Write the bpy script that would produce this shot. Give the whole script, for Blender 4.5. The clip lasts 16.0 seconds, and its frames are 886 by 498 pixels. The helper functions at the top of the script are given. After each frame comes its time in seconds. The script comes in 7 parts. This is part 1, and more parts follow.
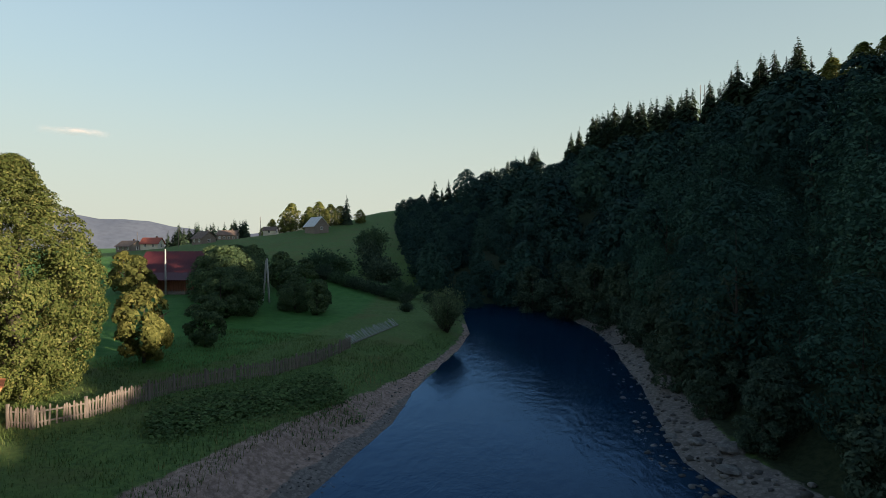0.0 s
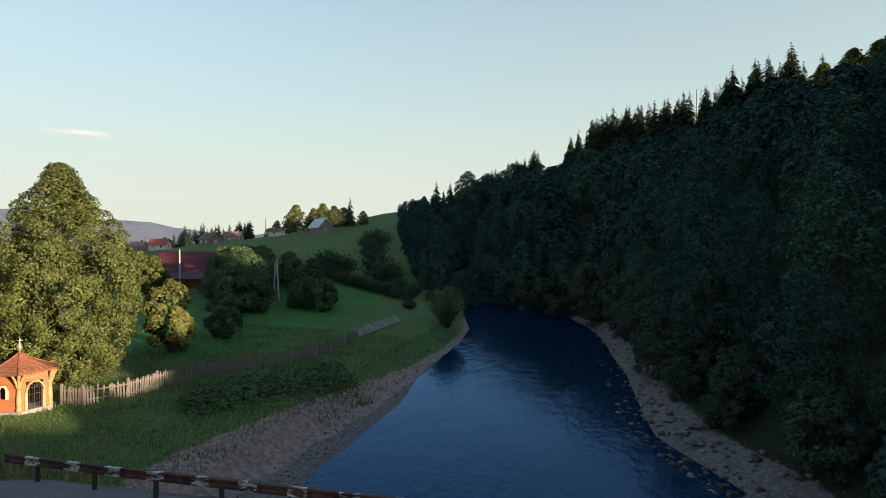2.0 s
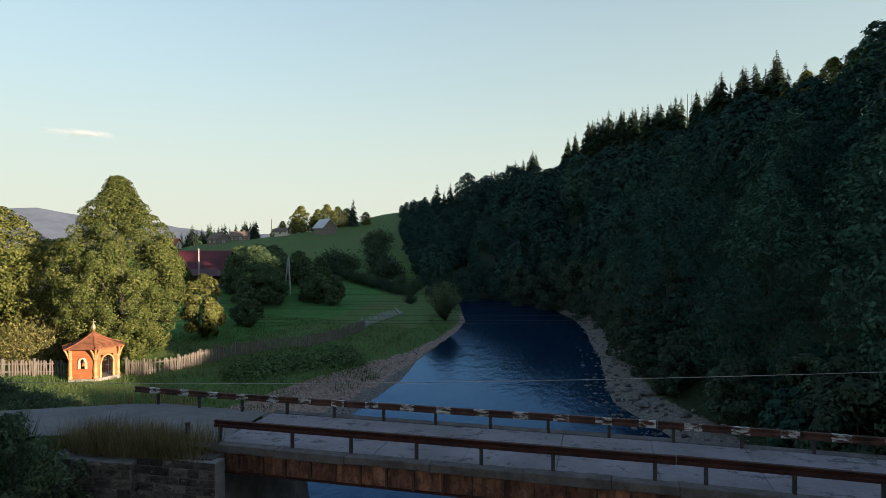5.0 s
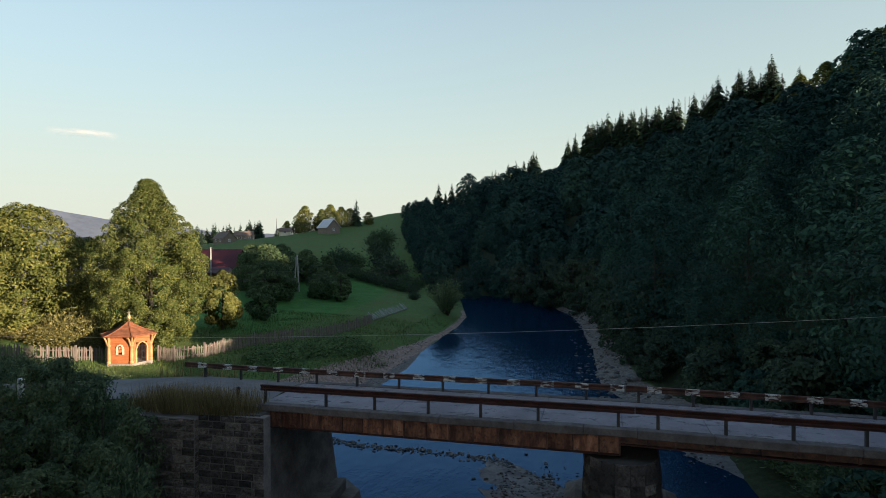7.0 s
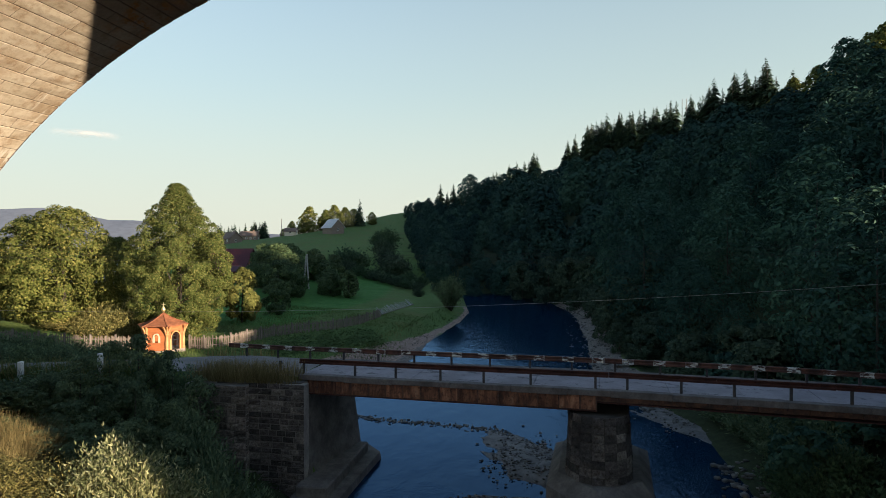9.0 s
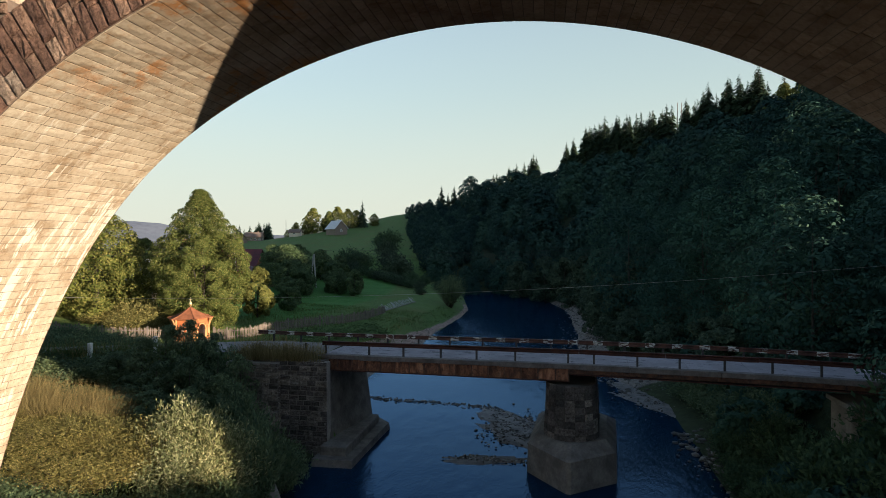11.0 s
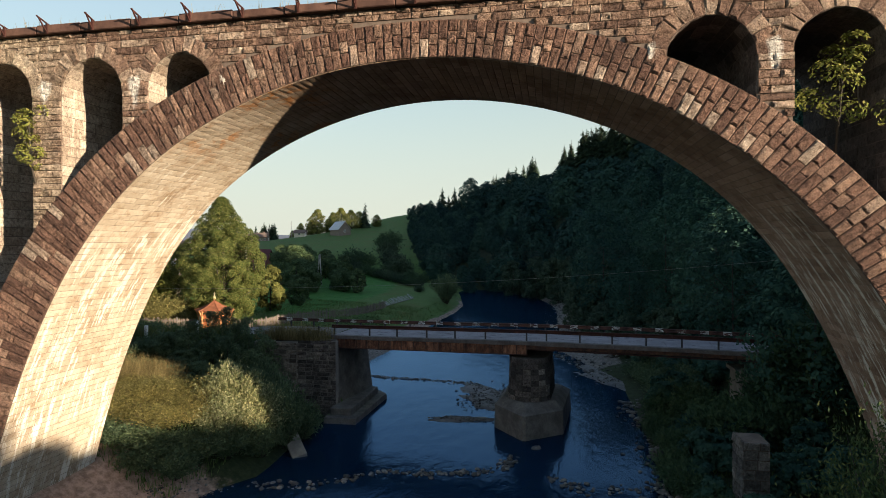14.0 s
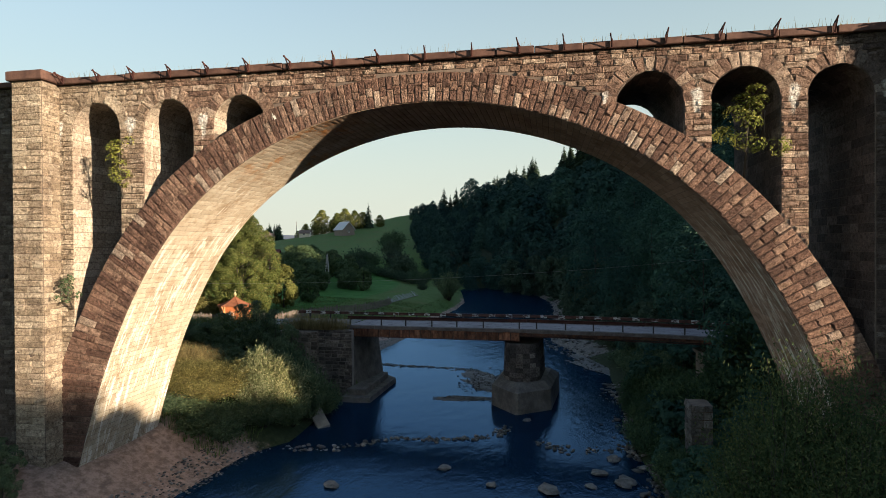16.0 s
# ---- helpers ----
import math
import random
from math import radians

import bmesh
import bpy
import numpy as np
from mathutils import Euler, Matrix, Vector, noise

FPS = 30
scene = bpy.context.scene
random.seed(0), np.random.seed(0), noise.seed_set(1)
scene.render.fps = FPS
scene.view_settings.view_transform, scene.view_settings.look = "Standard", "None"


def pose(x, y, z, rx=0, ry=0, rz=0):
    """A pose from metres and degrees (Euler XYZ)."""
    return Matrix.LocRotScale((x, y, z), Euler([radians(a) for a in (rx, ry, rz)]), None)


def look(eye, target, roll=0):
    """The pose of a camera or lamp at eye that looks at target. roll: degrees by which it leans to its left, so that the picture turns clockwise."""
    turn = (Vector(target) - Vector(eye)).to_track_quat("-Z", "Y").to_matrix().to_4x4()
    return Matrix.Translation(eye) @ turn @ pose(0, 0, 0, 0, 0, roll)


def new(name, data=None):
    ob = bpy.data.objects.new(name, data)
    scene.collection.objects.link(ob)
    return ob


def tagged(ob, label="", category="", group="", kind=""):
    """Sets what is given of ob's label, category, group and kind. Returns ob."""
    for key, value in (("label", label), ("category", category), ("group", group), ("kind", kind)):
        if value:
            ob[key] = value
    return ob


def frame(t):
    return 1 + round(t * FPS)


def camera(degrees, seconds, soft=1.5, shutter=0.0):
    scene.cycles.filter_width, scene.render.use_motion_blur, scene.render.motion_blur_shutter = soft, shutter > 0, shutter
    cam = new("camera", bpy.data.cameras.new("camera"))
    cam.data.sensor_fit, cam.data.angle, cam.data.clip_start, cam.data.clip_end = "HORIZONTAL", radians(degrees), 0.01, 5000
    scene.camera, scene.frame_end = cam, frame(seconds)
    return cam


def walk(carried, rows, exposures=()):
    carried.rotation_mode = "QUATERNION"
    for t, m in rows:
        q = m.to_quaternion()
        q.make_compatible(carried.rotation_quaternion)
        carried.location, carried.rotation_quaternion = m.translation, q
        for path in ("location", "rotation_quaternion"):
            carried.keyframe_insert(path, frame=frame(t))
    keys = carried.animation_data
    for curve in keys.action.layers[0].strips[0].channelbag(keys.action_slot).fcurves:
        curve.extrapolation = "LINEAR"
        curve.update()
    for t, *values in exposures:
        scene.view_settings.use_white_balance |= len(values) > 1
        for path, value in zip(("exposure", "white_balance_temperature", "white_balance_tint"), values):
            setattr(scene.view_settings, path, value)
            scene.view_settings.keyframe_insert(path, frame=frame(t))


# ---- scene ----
cam = camera(75.0, 16.0, 0.8)
EXPO, KELVIN, TINT = 1.53, 5700, 8
PATH = [
    (0, (-4.21, 16.503, 13.311), (-4.538, 18.476, 13.293), -0.2),
    (0.5, (-4.0, 15.465, 13.293), (-4.328, 17.438, 13.276), -0.2),
    (1, (-3.751, 14.396, 13.298), (-4.083, 16.368, 13.281), -0.2),
    (1.5, (-3.521, 13.303, 13.289), (-3.854, 15.275, 13.274), -0.2),
    (2, (-3.355, 11.992, 13.193), (-3.689, 13.964, 13.179), -0.2),
    (2.5, (-3.055, 10.559, 13.207), (-3.39, 12.531, 13.192), -0.3),
    (3, (-2.739, 9.009, 13.221), (-3.073, 10.981, 13.206), -0.2),
    (3.5, (-2.363, 7.588, 13.193), (-2.7, 9.56, 13.178), -0.3),
    (6, (-1.084, 1.545, 13.149), (-1.424, 3.516, 13.134), -0.1),
    (6.5, (-0.993, 0.489, 13.07), (-1.334, 2.46, 13.053), -0.1),
    (7, (-0.915, -0.663, 12.987), (-1.257, 1.308, 12.972), -0.1),
    (7.5, (-0.831, -1.8, 12.969), (-1.174, 0.17, 12.954), -0.1),
    (8, (-0.71, -3.071, 12.93), (-1.056, -1.101, 12.914), -0.2),
    (8.5, (-0.604, -4.283, 12.846), (-0.95, -2.313, 12.832), -0.2),
    (9, (-0.458, -5.656, 12.813), (-0.804, -3.686, 12.798), -0.2),
    (9.5, (-0.261, -7.018, 12.844), (-0.61, -5.049, 12.826), -0.2),
    (10, (-0.081, -8.457, 12.784), (-0.429, -6.488, 12.768), -0.2),
    (12.5, (2.079, -15.433, 12.81), (1.724, -13.464, 12.799), -0.2),
    (13, (2.536, -16.798, 12.834), (2.179, -14.831, 12.821), -0.1),
    (13.5, (2.972, -18.131, 12.909), (2.613, -16.164, 12.896), -0.1),
    (14, (3.361, -19.516, 12.959), (3.002, -17.549, 12.946), -0.2),
    (14.5, (3.648, -20.846, 13.018), (3.288, -18.879, 13.005), -0.3),
    (15, (3.938, -22.322, 13.068), (3.575, -20.355, 13.052), -0.3),
    (15.5, (4.161, -23.713, 13.041), (3.799, -21.746, 13.027), -0.3),
    (16, (4.318, -25.299, 13.028), (3.953, -23.333, 13.013), -0.4),
]
walk(cam, [(t, look(eye, target, roll)) for t, eye, target, roll in PATH], [(0.0, EXPO - 0.2, KELVIN, TINT), (0.5, EXPO - 0.04, KELVIN, TINT), (1.0, EXPO + 0.03, KELVIN, TINT), (2.0, EXPO + 0.03, KELVIN, TINT), (16.0, EXPO, KELVIN, TINT)])

# ---- light: low evening sun from the right and behind, clear sky ----
SUN = Vector((2.2, -1.0, 0.44)).normalized()
SUN_EL = math.asin(SUN.z)
SUN_AZ = math.atan2(SUN.x, SUN.y)
world = bpy.data.worlds.new("world")
scene.world = world
world.use_nodes = True
wn, wl = world.node_tree.nodes, world.node_tree.links
sky = wn.new("ShaderNodeTexSky")
sky.sky_type, sky.sun_disc = "NISHITA", False
sky.sun_elevation, sky.sun_rotation = SUN_EL, SUN_AZ
sky.altitude, sky.air_density, sky.dust_density, sky.ozone_density = 700, 1.2, 1.6, 2.0
haze = wn.new("ShaderNodeMix")
haze.data_type = "RGBA"
haze.inputs[7].default_value = (2.82, 2.92, 2.2, 1.0)
# thin evening haze, densest at the horizon and gone overhead
coord, height, fade = wn.new("ShaderNodeTexCoord"), wn.new("ShaderNodeSeparateXYZ"), wn.new("ShaderNodeMapRange")
fade.interpolation_type = "SMOOTHSTEP"
fade.inputs[1].default_value, fade.inputs[2].default_value, fade.inputs[3].default_value, fade.inputs[4].default_value = 0.0, 0.85, 0.88, 0.08
wl.new(coord.outputs["Generated"], height.inputs[0])
wl.new(height.outputs["Z"], fade.inputs[0])
wl.new(fade.outputs[0], haze.inputs[0])
wl.new(sky.outputs[0], haze.inputs[6])
low, glow = wn.new("ShaderNodeMapRange"), wn.new("ShaderNodeMix")
low.interpolation_type, glow.data_type = "SMOOTHSTEP", "RGBA"
low.inputs[1].default_value, low.inputs[2].default_value, low.inputs[3].default_value, low.inputs[4].default_value = 0.0, 0.28, 0.6, 0.0
glow.inputs[7].default_value = (3.5, 3.15, 2.4, 1.0)
wl.new(height.outputs["Z"], low.inputs[0])
wl.new(low.outputs[0], glow.inputs[0])
wl.new(haze.outputs[2], glow.inputs[6])
wl.new(glow.outputs[2], wn["Background"].inputs[0])
wn["Background"].inputs[1].default_value = 0.088
lamp = new("sun", bpy.data.lights.new("sun", "SUN"))
lamp.data.energy, lamp.data.angle, lamp.data.color = 5.5, radians(0.6), (1.0, 0.75, 0.48)
lamp.matrix_world = look((60, -60, 60), Vector((60, -60, 60)) - SUN)


# ---- helpers for meshes and materials ----
def mesh_from(name, verts, faces, mats=(), smooth=False, index=None):
    me = bpy.data.meshes.new(name)
    me.from_pydata([tuple(v) for v in verts], [], faces)
    for m in mats:
        me.materials.append(m)
    if index is not None:
        me.polygons.foreach_set("material_index", np.asarray(index, dtype=np.int32))
    if smooth:
        me.polygons.foreach_set("use_smooth", np.ones(len(me.polygons), dtype=bool))
    me.update()
    return me


def quick_mesh(name, verts, quads, mat, smooth=False):
    """Mesh from numpy arrays of vertices and equal-sized faces."""
    verts, quads = np.asarray(verts, dtype=np.float32), np.asarray(quads, dtype=np.int32)
    n, k = quads.shape
    me = bpy.data.meshes.new(name)
    me.vertices.add(len(verts)), me.loops.add(n * k), me.polygons.add(n)
    me.vertices.foreach_set("co", verts.ravel())
    me.loops.foreach_set("vertex_index", quads.ravel())
    me.polygons.foreach_set("loop_start", np.arange(0, n * k, k, dtype=np.int32))
    me.polygons.foreach_set("loop_total", np.full(n, k, dtype=np.int32))
    if smooth:
        me.polygons.foreach_set("use_smooth", np.ones(n, dtype=bool))
    me.materials.append(mat)
    me.update(calc_edges=True)
    return me


def empty(name, at, rz=0.0):
    ob = new(name)
    ob.empty_display_size = 0.2
    ob.matrix_world = pose(*at, 0, 0, rz)
    return ob


def child(name, me, parent, label="", m=None):
    ob = new(name, me)
    ob.parent = parent
    if m is not None:
        ob.matrix_basis = m
    return tagged(ob, label)


def box(bm, x0, x1, y0, y1, z0, z1, bevel=0.0):
    vs = [bm.verts.new(p) for p in ((x0, y0, z0), (x1, y0, z0), (x1, y1, z0), (x0, y1, z0), (x0, y0, z1), (x1, y0, z1), (x1, y1, z1), (x0, y1, z1))]
    fs = [bm.faces.new([vs[i] for i in f]) for f in ((3, 2, 1, 0), (4, 5, 6, 7), (0, 1, 5, 4), (1, 2, 6, 5), (2, 3, 7, 6), (3, 0, 4, 7))]
    if bevel:
        bmesh.ops.bevel(bm, geom=list({e for f in fs for e in f.edges}), offset=bevel, segments=1, affect="EDGES")


def bar(bm, a, b, w, h=None, up=(0, 0, 1)):
    """A straight bar of section w x h from a to b."""
    a, b, h = Vector(a), Vector(b), h or w
    d = (b - a).normalized()
    s = d.cross(Vector(up))
    s = (s if s.length > 1e-4 else Vector((1, 0, 0))).normalized()
    u = s.cross(d).normalized()
    vs = [bm.verts.new(p + s * i * w / 2 + u * j * h / 2) for p in (a, b) for i, j in ((-1, -1), (1, -1), (1, 1), (-1, 1))]
    for f in ((0, 1, 2, 3), (7, 6, 5, 4), (0, 4, 5, 1), (1, 5, 6, 2), (2, 6, 7, 3), (3, 7, 4, 0)):
        bm.faces.new([vs[i] for i in f])


def tube(bm, pts, radii, n=8):
    """A round, tapering tube along points."""
    rings = []
    for i, p in enumerate(pts):
        d = (Vector(pts[min(i + 1, len(pts) - 1)]) - Vector(pts[max(i - 1, 0)])).normalized()
        s = d.orthogonal().normalized()
        u = d.cross(s)
        rings.append([bm.verts.new(Vector(p) + (s * math.cos(2 * math.pi * k / n) + u * math.sin(2 * math.pi * k / n)) * radii[i]) for k in range(n)])
    for a, b in zip(rings, rings[1:]):
        for k in range(n):
            bm.faces.new((a[k], a[(k + 1) % n], b[(k + 1) % n], b[k]))
    bm.faces.new(rings[-1])
    bm.faces.new(rings[0][::-1])


def done(name, bm, mat, smooth=False):
    bmesh.ops.recalc_face_normals(bm, faces=bm.faces)
    me = bpy.data.meshes.new(name)
    bm.to_mesh(me)
    bm.free()
    me.materials.append(mat)
    if smooth:
        me.polygons.foreach_set("use_smooth", np.ones(len(me.polygons), dtype=bool))
    return me


def part(name, bm, mat, parent, label="", smooth=False):
    return child(name, done(name, bm, mat, smooth), parent, label)


class Nodes:
    """Short notation for a material's nodes."""

    def __init__(self, name):
        self.mat = bpy.data.materials.new(name)
        self.mat.use_nodes = True
        self.tree = self.mat.node_tree
        self.bsdf = self.tree.nodes["Principled BSDF"]
        self.geo = self.tree.nodes.new("ShaderNodeNewGeometry")
        self.pos = self.geo.outputs["Position"]

    def link(self, a, b):
        self.tree.links.new(a, b)

    def put(self, socket, v):
        if isinstance(v, (int, float)):
            socket.default_value = v
        elif isinstance(v, tuple):
            socket.default_value = (*v, 1.0) if len(v) == 3 and len(socket.default_value) == 4 else v
        else:
            self.link(v, socket)

    def noise(self, scale, detail=4.0, rough=0.6, vector=None, stretch=None):
        n = self.tree.nodes.new("ShaderNodeTexNoise")
        n.inputs["Scale"].default_value, n.inputs["Detail"].default_value, n.inputs["Roughness"].default_value = scale, detail, rough
        v = vector or self.pos
        if stretch:
            m = self.tree.nodes.new("ShaderNodeMapping")
            m.inputs["Scale"].default_value = stretch
            self.link(v, m.inputs[0])
            v = m.outputs[0]
        self.link(v, n.inputs["Vector"])
        return n.outputs["Fac"]

    def ramp(self, fac, stops):
        r = self.tree.nodes.new("ShaderNodeValToRGB")
        e = r.color_ramp.elements
        e[0].position, e[0].color = stops[0][0], (*stops[0][1], 1)
        e[1].position, e[1].color = stops[-1][0], (*stops[-1][1], 1)
        for p, c in stops[1:-1]:
            x = e.new(p)
            x.color = (*c, 1)
        self.link(fac, r.inputs[0])
        return r.outputs[0]

    def step(self, fac, a, b, lo=0.0, hi=1.0):
        n = self.tree.nodes.new("ShaderNodeMapRange")
        n.interpolation_type = "SMOOTHSTEP"
        n.inputs[1].default_value, n.inputs[2].default_value, n.inputs[3].default_value, n.inputs[4].default_value = a, b, lo, hi
        self.link(fac, n.inputs[0])
        return n.outputs[0]

    def mix(self, fac, a, b, blend="MIX"):
        n = self.tree.nodes.new("ShaderNodeMix")
        n.data_type, n.blend_type = "RGBA", blend
        self.put(n.inputs[0], fac), self.put(n.inputs[6], a), self.put(n.inputs[7], b)
        return n.outputs[2]

    def math(self, op, a, b=0.0):
        n = self.tree.nodes.new("ShaderNodeMath")
        n.operation = op
        self.put(n.inputs[0], a), self.put(n.inputs[1], b)
        return n.outputs[0]

    def attr(self, name):
        n = self.tree.nodes.new("ShaderNodeAttribute")
        n.attribute_name = name
        return n.outputs["Fac"]

    def island(self):
        return self.geo.outputs["Random Per Island"]

    def random(self):
        return self.tree.nodes.new("ShaderNodeObjectInfo").outputs["Random"]

    def bump(self, height, strength=0.4, distance=0.05):
        b = self.tree.nodes.new("ShaderNodeBump")
        b.inputs["Strength"].default_value, b.inputs["Distance"].default_value = strength, distance
        self.link(height, b.inputs["Height"])
        self.link(b.outputs[0], self.bsdf.inputs["Normal"])

    def finish(self, color, rough=0.8, metal=0.0, spec=0.3):
        self.put(self.bsdf.inputs["Base Color"], color), self.put(self.bsdf.inputs["Roughness"], rough)
        self.bsdf.inputs["Metallic"].default_value = metal
        self.bsdf.inputs["Specular IOR Level"].default_value = spec
        return self.mat


def plain(name, a, b, scale, rough=0.8, bump=0.3, grain=None, metal=0.0, stretch=None, spec=0.3, dist=0.03):
    """Two colours blotched at one scale, with finer grain in the relief."""
    n = Nodes(name)
    big, fine = n.noise(scale, 5, 0.65, stretch=stretch), n.noise(grain or scale * 7, 4, 0.7, stretch=stretch)
    col = n.mix(n.step(big, 0.3, 0.7), a, b)
    col = n.mix(n.step(fine, 0.35, 0.8, 0.0, 0.45), col, tuple(c * 0.55 for c in a))
    n.bump(fine, bump, dist)
    return n.finish(col, rough, metal, spec)


def leafy(name, dark, light, tip=None, trans=0.35, mixed=False):
    """Leaves: every leaf its own tone; some light passes through."""
    n = Nodes(name)
    col = n.ramp(n.island(), [(0.0, dark), (0.6, light), (1.0, tip or light)])
    tone = n.math("FRACT", n.math("ADD", n.attr("tone"), n.random()))
    col = n.mix(1.0, col, n.ramp(tone, [(0.0, (0.5, 0.58, 0.68)), (0.5, (1.0, 1.0, 1.0)), (0.8, (1.2, 1.18, 1.1)), (1.0, (1.6, 1.5, 1.25))] if mixed else [(0.0, (0.88, 0.92, 0.95)), (1.0, (1.15, 1.1, 1.0))]), "MULTIPLY")
    col = n.mix(n.step(n.noise(0.35, 3), 0.35, 0.7, 0.0, 0.4), col, tuple(c * 0.6 for c in dark))
    n.finish(col, 0.8, 0.0, 0.08)
    t = n.tree.nodes.new("ShaderNodeBsdfTranslucent")
    n.link(col, t.inputs[0])
    m = n.tree.nodes.new("ShaderNodeMixShader")
    m.inputs[0].default_value = trans
    n.link(n.bsdf.outputs[0], m.inputs[1]), n.link(t.outputs[0], m.inputs[2])
    n.link(m.outputs[0], n.tree.nodes["Material Output"].inputs[0])
    return n.mat


# ---- materials ----
def stone_material(name, tones, stain, drip, relief=0.9, by_object=False, pale_sunlit=0.0):
    n = Nodes(name)
    base = n.ramp(n.random() if by_object else n.island(), tones)
    # paler stone at the left end, with low-sun brightness painted into its tones
    if pale_sunlit:
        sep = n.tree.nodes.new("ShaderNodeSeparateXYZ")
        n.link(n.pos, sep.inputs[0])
        base = n.mix(n.math("MULTIPLY", n.step(n.math("ADD", sep.outputs["X"], n.math("MULTIPLY", n.noise(0.35, 4, 0.6), 7.0)), -8.5, -15.5), pale_sunlit), base, n.ramp(n.island(), [(0.0, (0.36, 0.29, 0.205)), (0.5, (0.49, 0.40, 0.29)), (1.0, (0.60, 0.51, 0.385))]))
    # wall ends: black weathering and the pilaster's shade, both painted into the colour
    if pale_sunlit:
        stained_shaded_ends = n.math("MAXIMUM", n.step(n.math("ADD", sep.outputs["X"], n.math("MULTIPLY", n.noise(0.6, 4, 0.6), 1.6)), 16.1, 17.0), n.step(sep.outputs["X"], -21.83, -21.9))
        base = n.mix(n.math("MULTIPLY", stained_shaded_ends, 0.8), base, n.ramp(n.island(), [(0.0, (0.045, 0.04, 0.042)), (0.8, (0.10, 0.085, 0.08)), (1.0, (0.25, 0.22, 0.2))]))
    blot = n.noise(0.45, 5, 0.65)
    col = n.mix(n.step(blot, 0.42, 0.68, 0.0, 0.45 if pale_sunlit else 0.7), base, stain)
    grain = n.noise(8.0, 7, 0.78)
    chip = n.noise(2.6, 5, 0.7)
    col = n.mix(n.step(grain, 0.35, 0.75, 0.0, 0.5), col, tuple(c * 0.5 for c in stain))
    streak = n.noise(1.0, 5, 0.7, stretch=(2.2, 2.2, 0.16))
    col = n.mix(n.step(streak, 0.63, 0.74, 0.0, drip), col, (0.62, 0.58, 0.5))
    col = n.mix(n.step(n.math("MULTIPLY", n.attr("lime"), n.noise(2.2, 5, 0.7, stretch=(2.0, 2.0, 0.5))), 0.22, 0.42, 0.0, 0.9), col, (0.68, 0.65, 0.6))
    rock = n.noise(6.5, 4, 0.65)
    col = n.mix(n.step(rock, 0.5, 0.66, 0.0, 0.8), col, n.mix(1.0, col, (0.45, 0.4, 0.38), "MULTIPLY"))
    col = n.mix(n.step(rock, 0.46, 0.32, 0.0, 0.8), col, n.mix(1.0, col, (1.5, 1.45, 1.4), "MULTIPLY"))
    fleck = n.noise(22.0, 5, 0.8)
    col = n.mix(n.step(fleck, 0.5, 0.62, 0.0, 0.5), col, n.mix(1.0, col, (0.4, 0.36, 0.34), "MULTIPLY"))
    col = n.mix(n.step(fleck, 0.44, 0.34, 0.0, 0.5), col, n.mix(1.0, col, (1.7, 1.65, 1.6), "MULTIPLY"))
    n.bump(n.math("ADD", n.math("MULTIPLY", chip, 1.6), n.math("MULTIPLY", grain, 1.3)), min(1.0, relief * 1.1), 0.16)
    return n.finish(col, 0.9, 0.0, 0.2)


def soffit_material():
    """Dressed stone: sunlit left side painted pale, crown and shaded right brown, with long lime streaks down the
    curve.
    """
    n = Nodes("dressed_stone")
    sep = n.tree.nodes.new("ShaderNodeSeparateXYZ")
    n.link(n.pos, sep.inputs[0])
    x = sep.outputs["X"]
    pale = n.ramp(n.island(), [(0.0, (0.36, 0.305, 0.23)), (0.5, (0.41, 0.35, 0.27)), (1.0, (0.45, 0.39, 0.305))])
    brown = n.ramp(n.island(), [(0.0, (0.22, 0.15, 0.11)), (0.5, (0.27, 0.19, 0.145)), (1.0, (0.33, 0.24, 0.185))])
    # sun on the left and shade on the right, put into the base colour by x
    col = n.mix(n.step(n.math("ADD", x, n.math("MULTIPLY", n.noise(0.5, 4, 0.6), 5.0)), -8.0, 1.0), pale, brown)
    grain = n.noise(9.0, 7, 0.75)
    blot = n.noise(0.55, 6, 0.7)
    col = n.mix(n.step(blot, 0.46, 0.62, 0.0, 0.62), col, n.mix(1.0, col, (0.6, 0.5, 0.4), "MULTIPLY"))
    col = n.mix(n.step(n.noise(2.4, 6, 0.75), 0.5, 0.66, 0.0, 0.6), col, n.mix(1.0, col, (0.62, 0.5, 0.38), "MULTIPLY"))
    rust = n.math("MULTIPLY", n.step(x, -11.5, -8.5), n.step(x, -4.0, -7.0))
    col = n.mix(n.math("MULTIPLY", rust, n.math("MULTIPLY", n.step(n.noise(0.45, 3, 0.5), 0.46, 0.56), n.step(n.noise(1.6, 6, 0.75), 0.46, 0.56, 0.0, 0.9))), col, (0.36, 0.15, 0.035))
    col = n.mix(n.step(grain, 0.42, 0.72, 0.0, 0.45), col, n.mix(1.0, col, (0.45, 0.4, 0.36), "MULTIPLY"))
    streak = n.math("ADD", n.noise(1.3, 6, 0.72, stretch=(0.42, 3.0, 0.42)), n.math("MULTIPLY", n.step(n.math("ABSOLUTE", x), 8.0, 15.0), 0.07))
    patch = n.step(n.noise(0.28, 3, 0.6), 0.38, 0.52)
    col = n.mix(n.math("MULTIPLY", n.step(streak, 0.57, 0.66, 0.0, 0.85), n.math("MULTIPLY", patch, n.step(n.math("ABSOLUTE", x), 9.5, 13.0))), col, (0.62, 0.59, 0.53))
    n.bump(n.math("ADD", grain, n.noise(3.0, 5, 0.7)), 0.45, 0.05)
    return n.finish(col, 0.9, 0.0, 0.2)


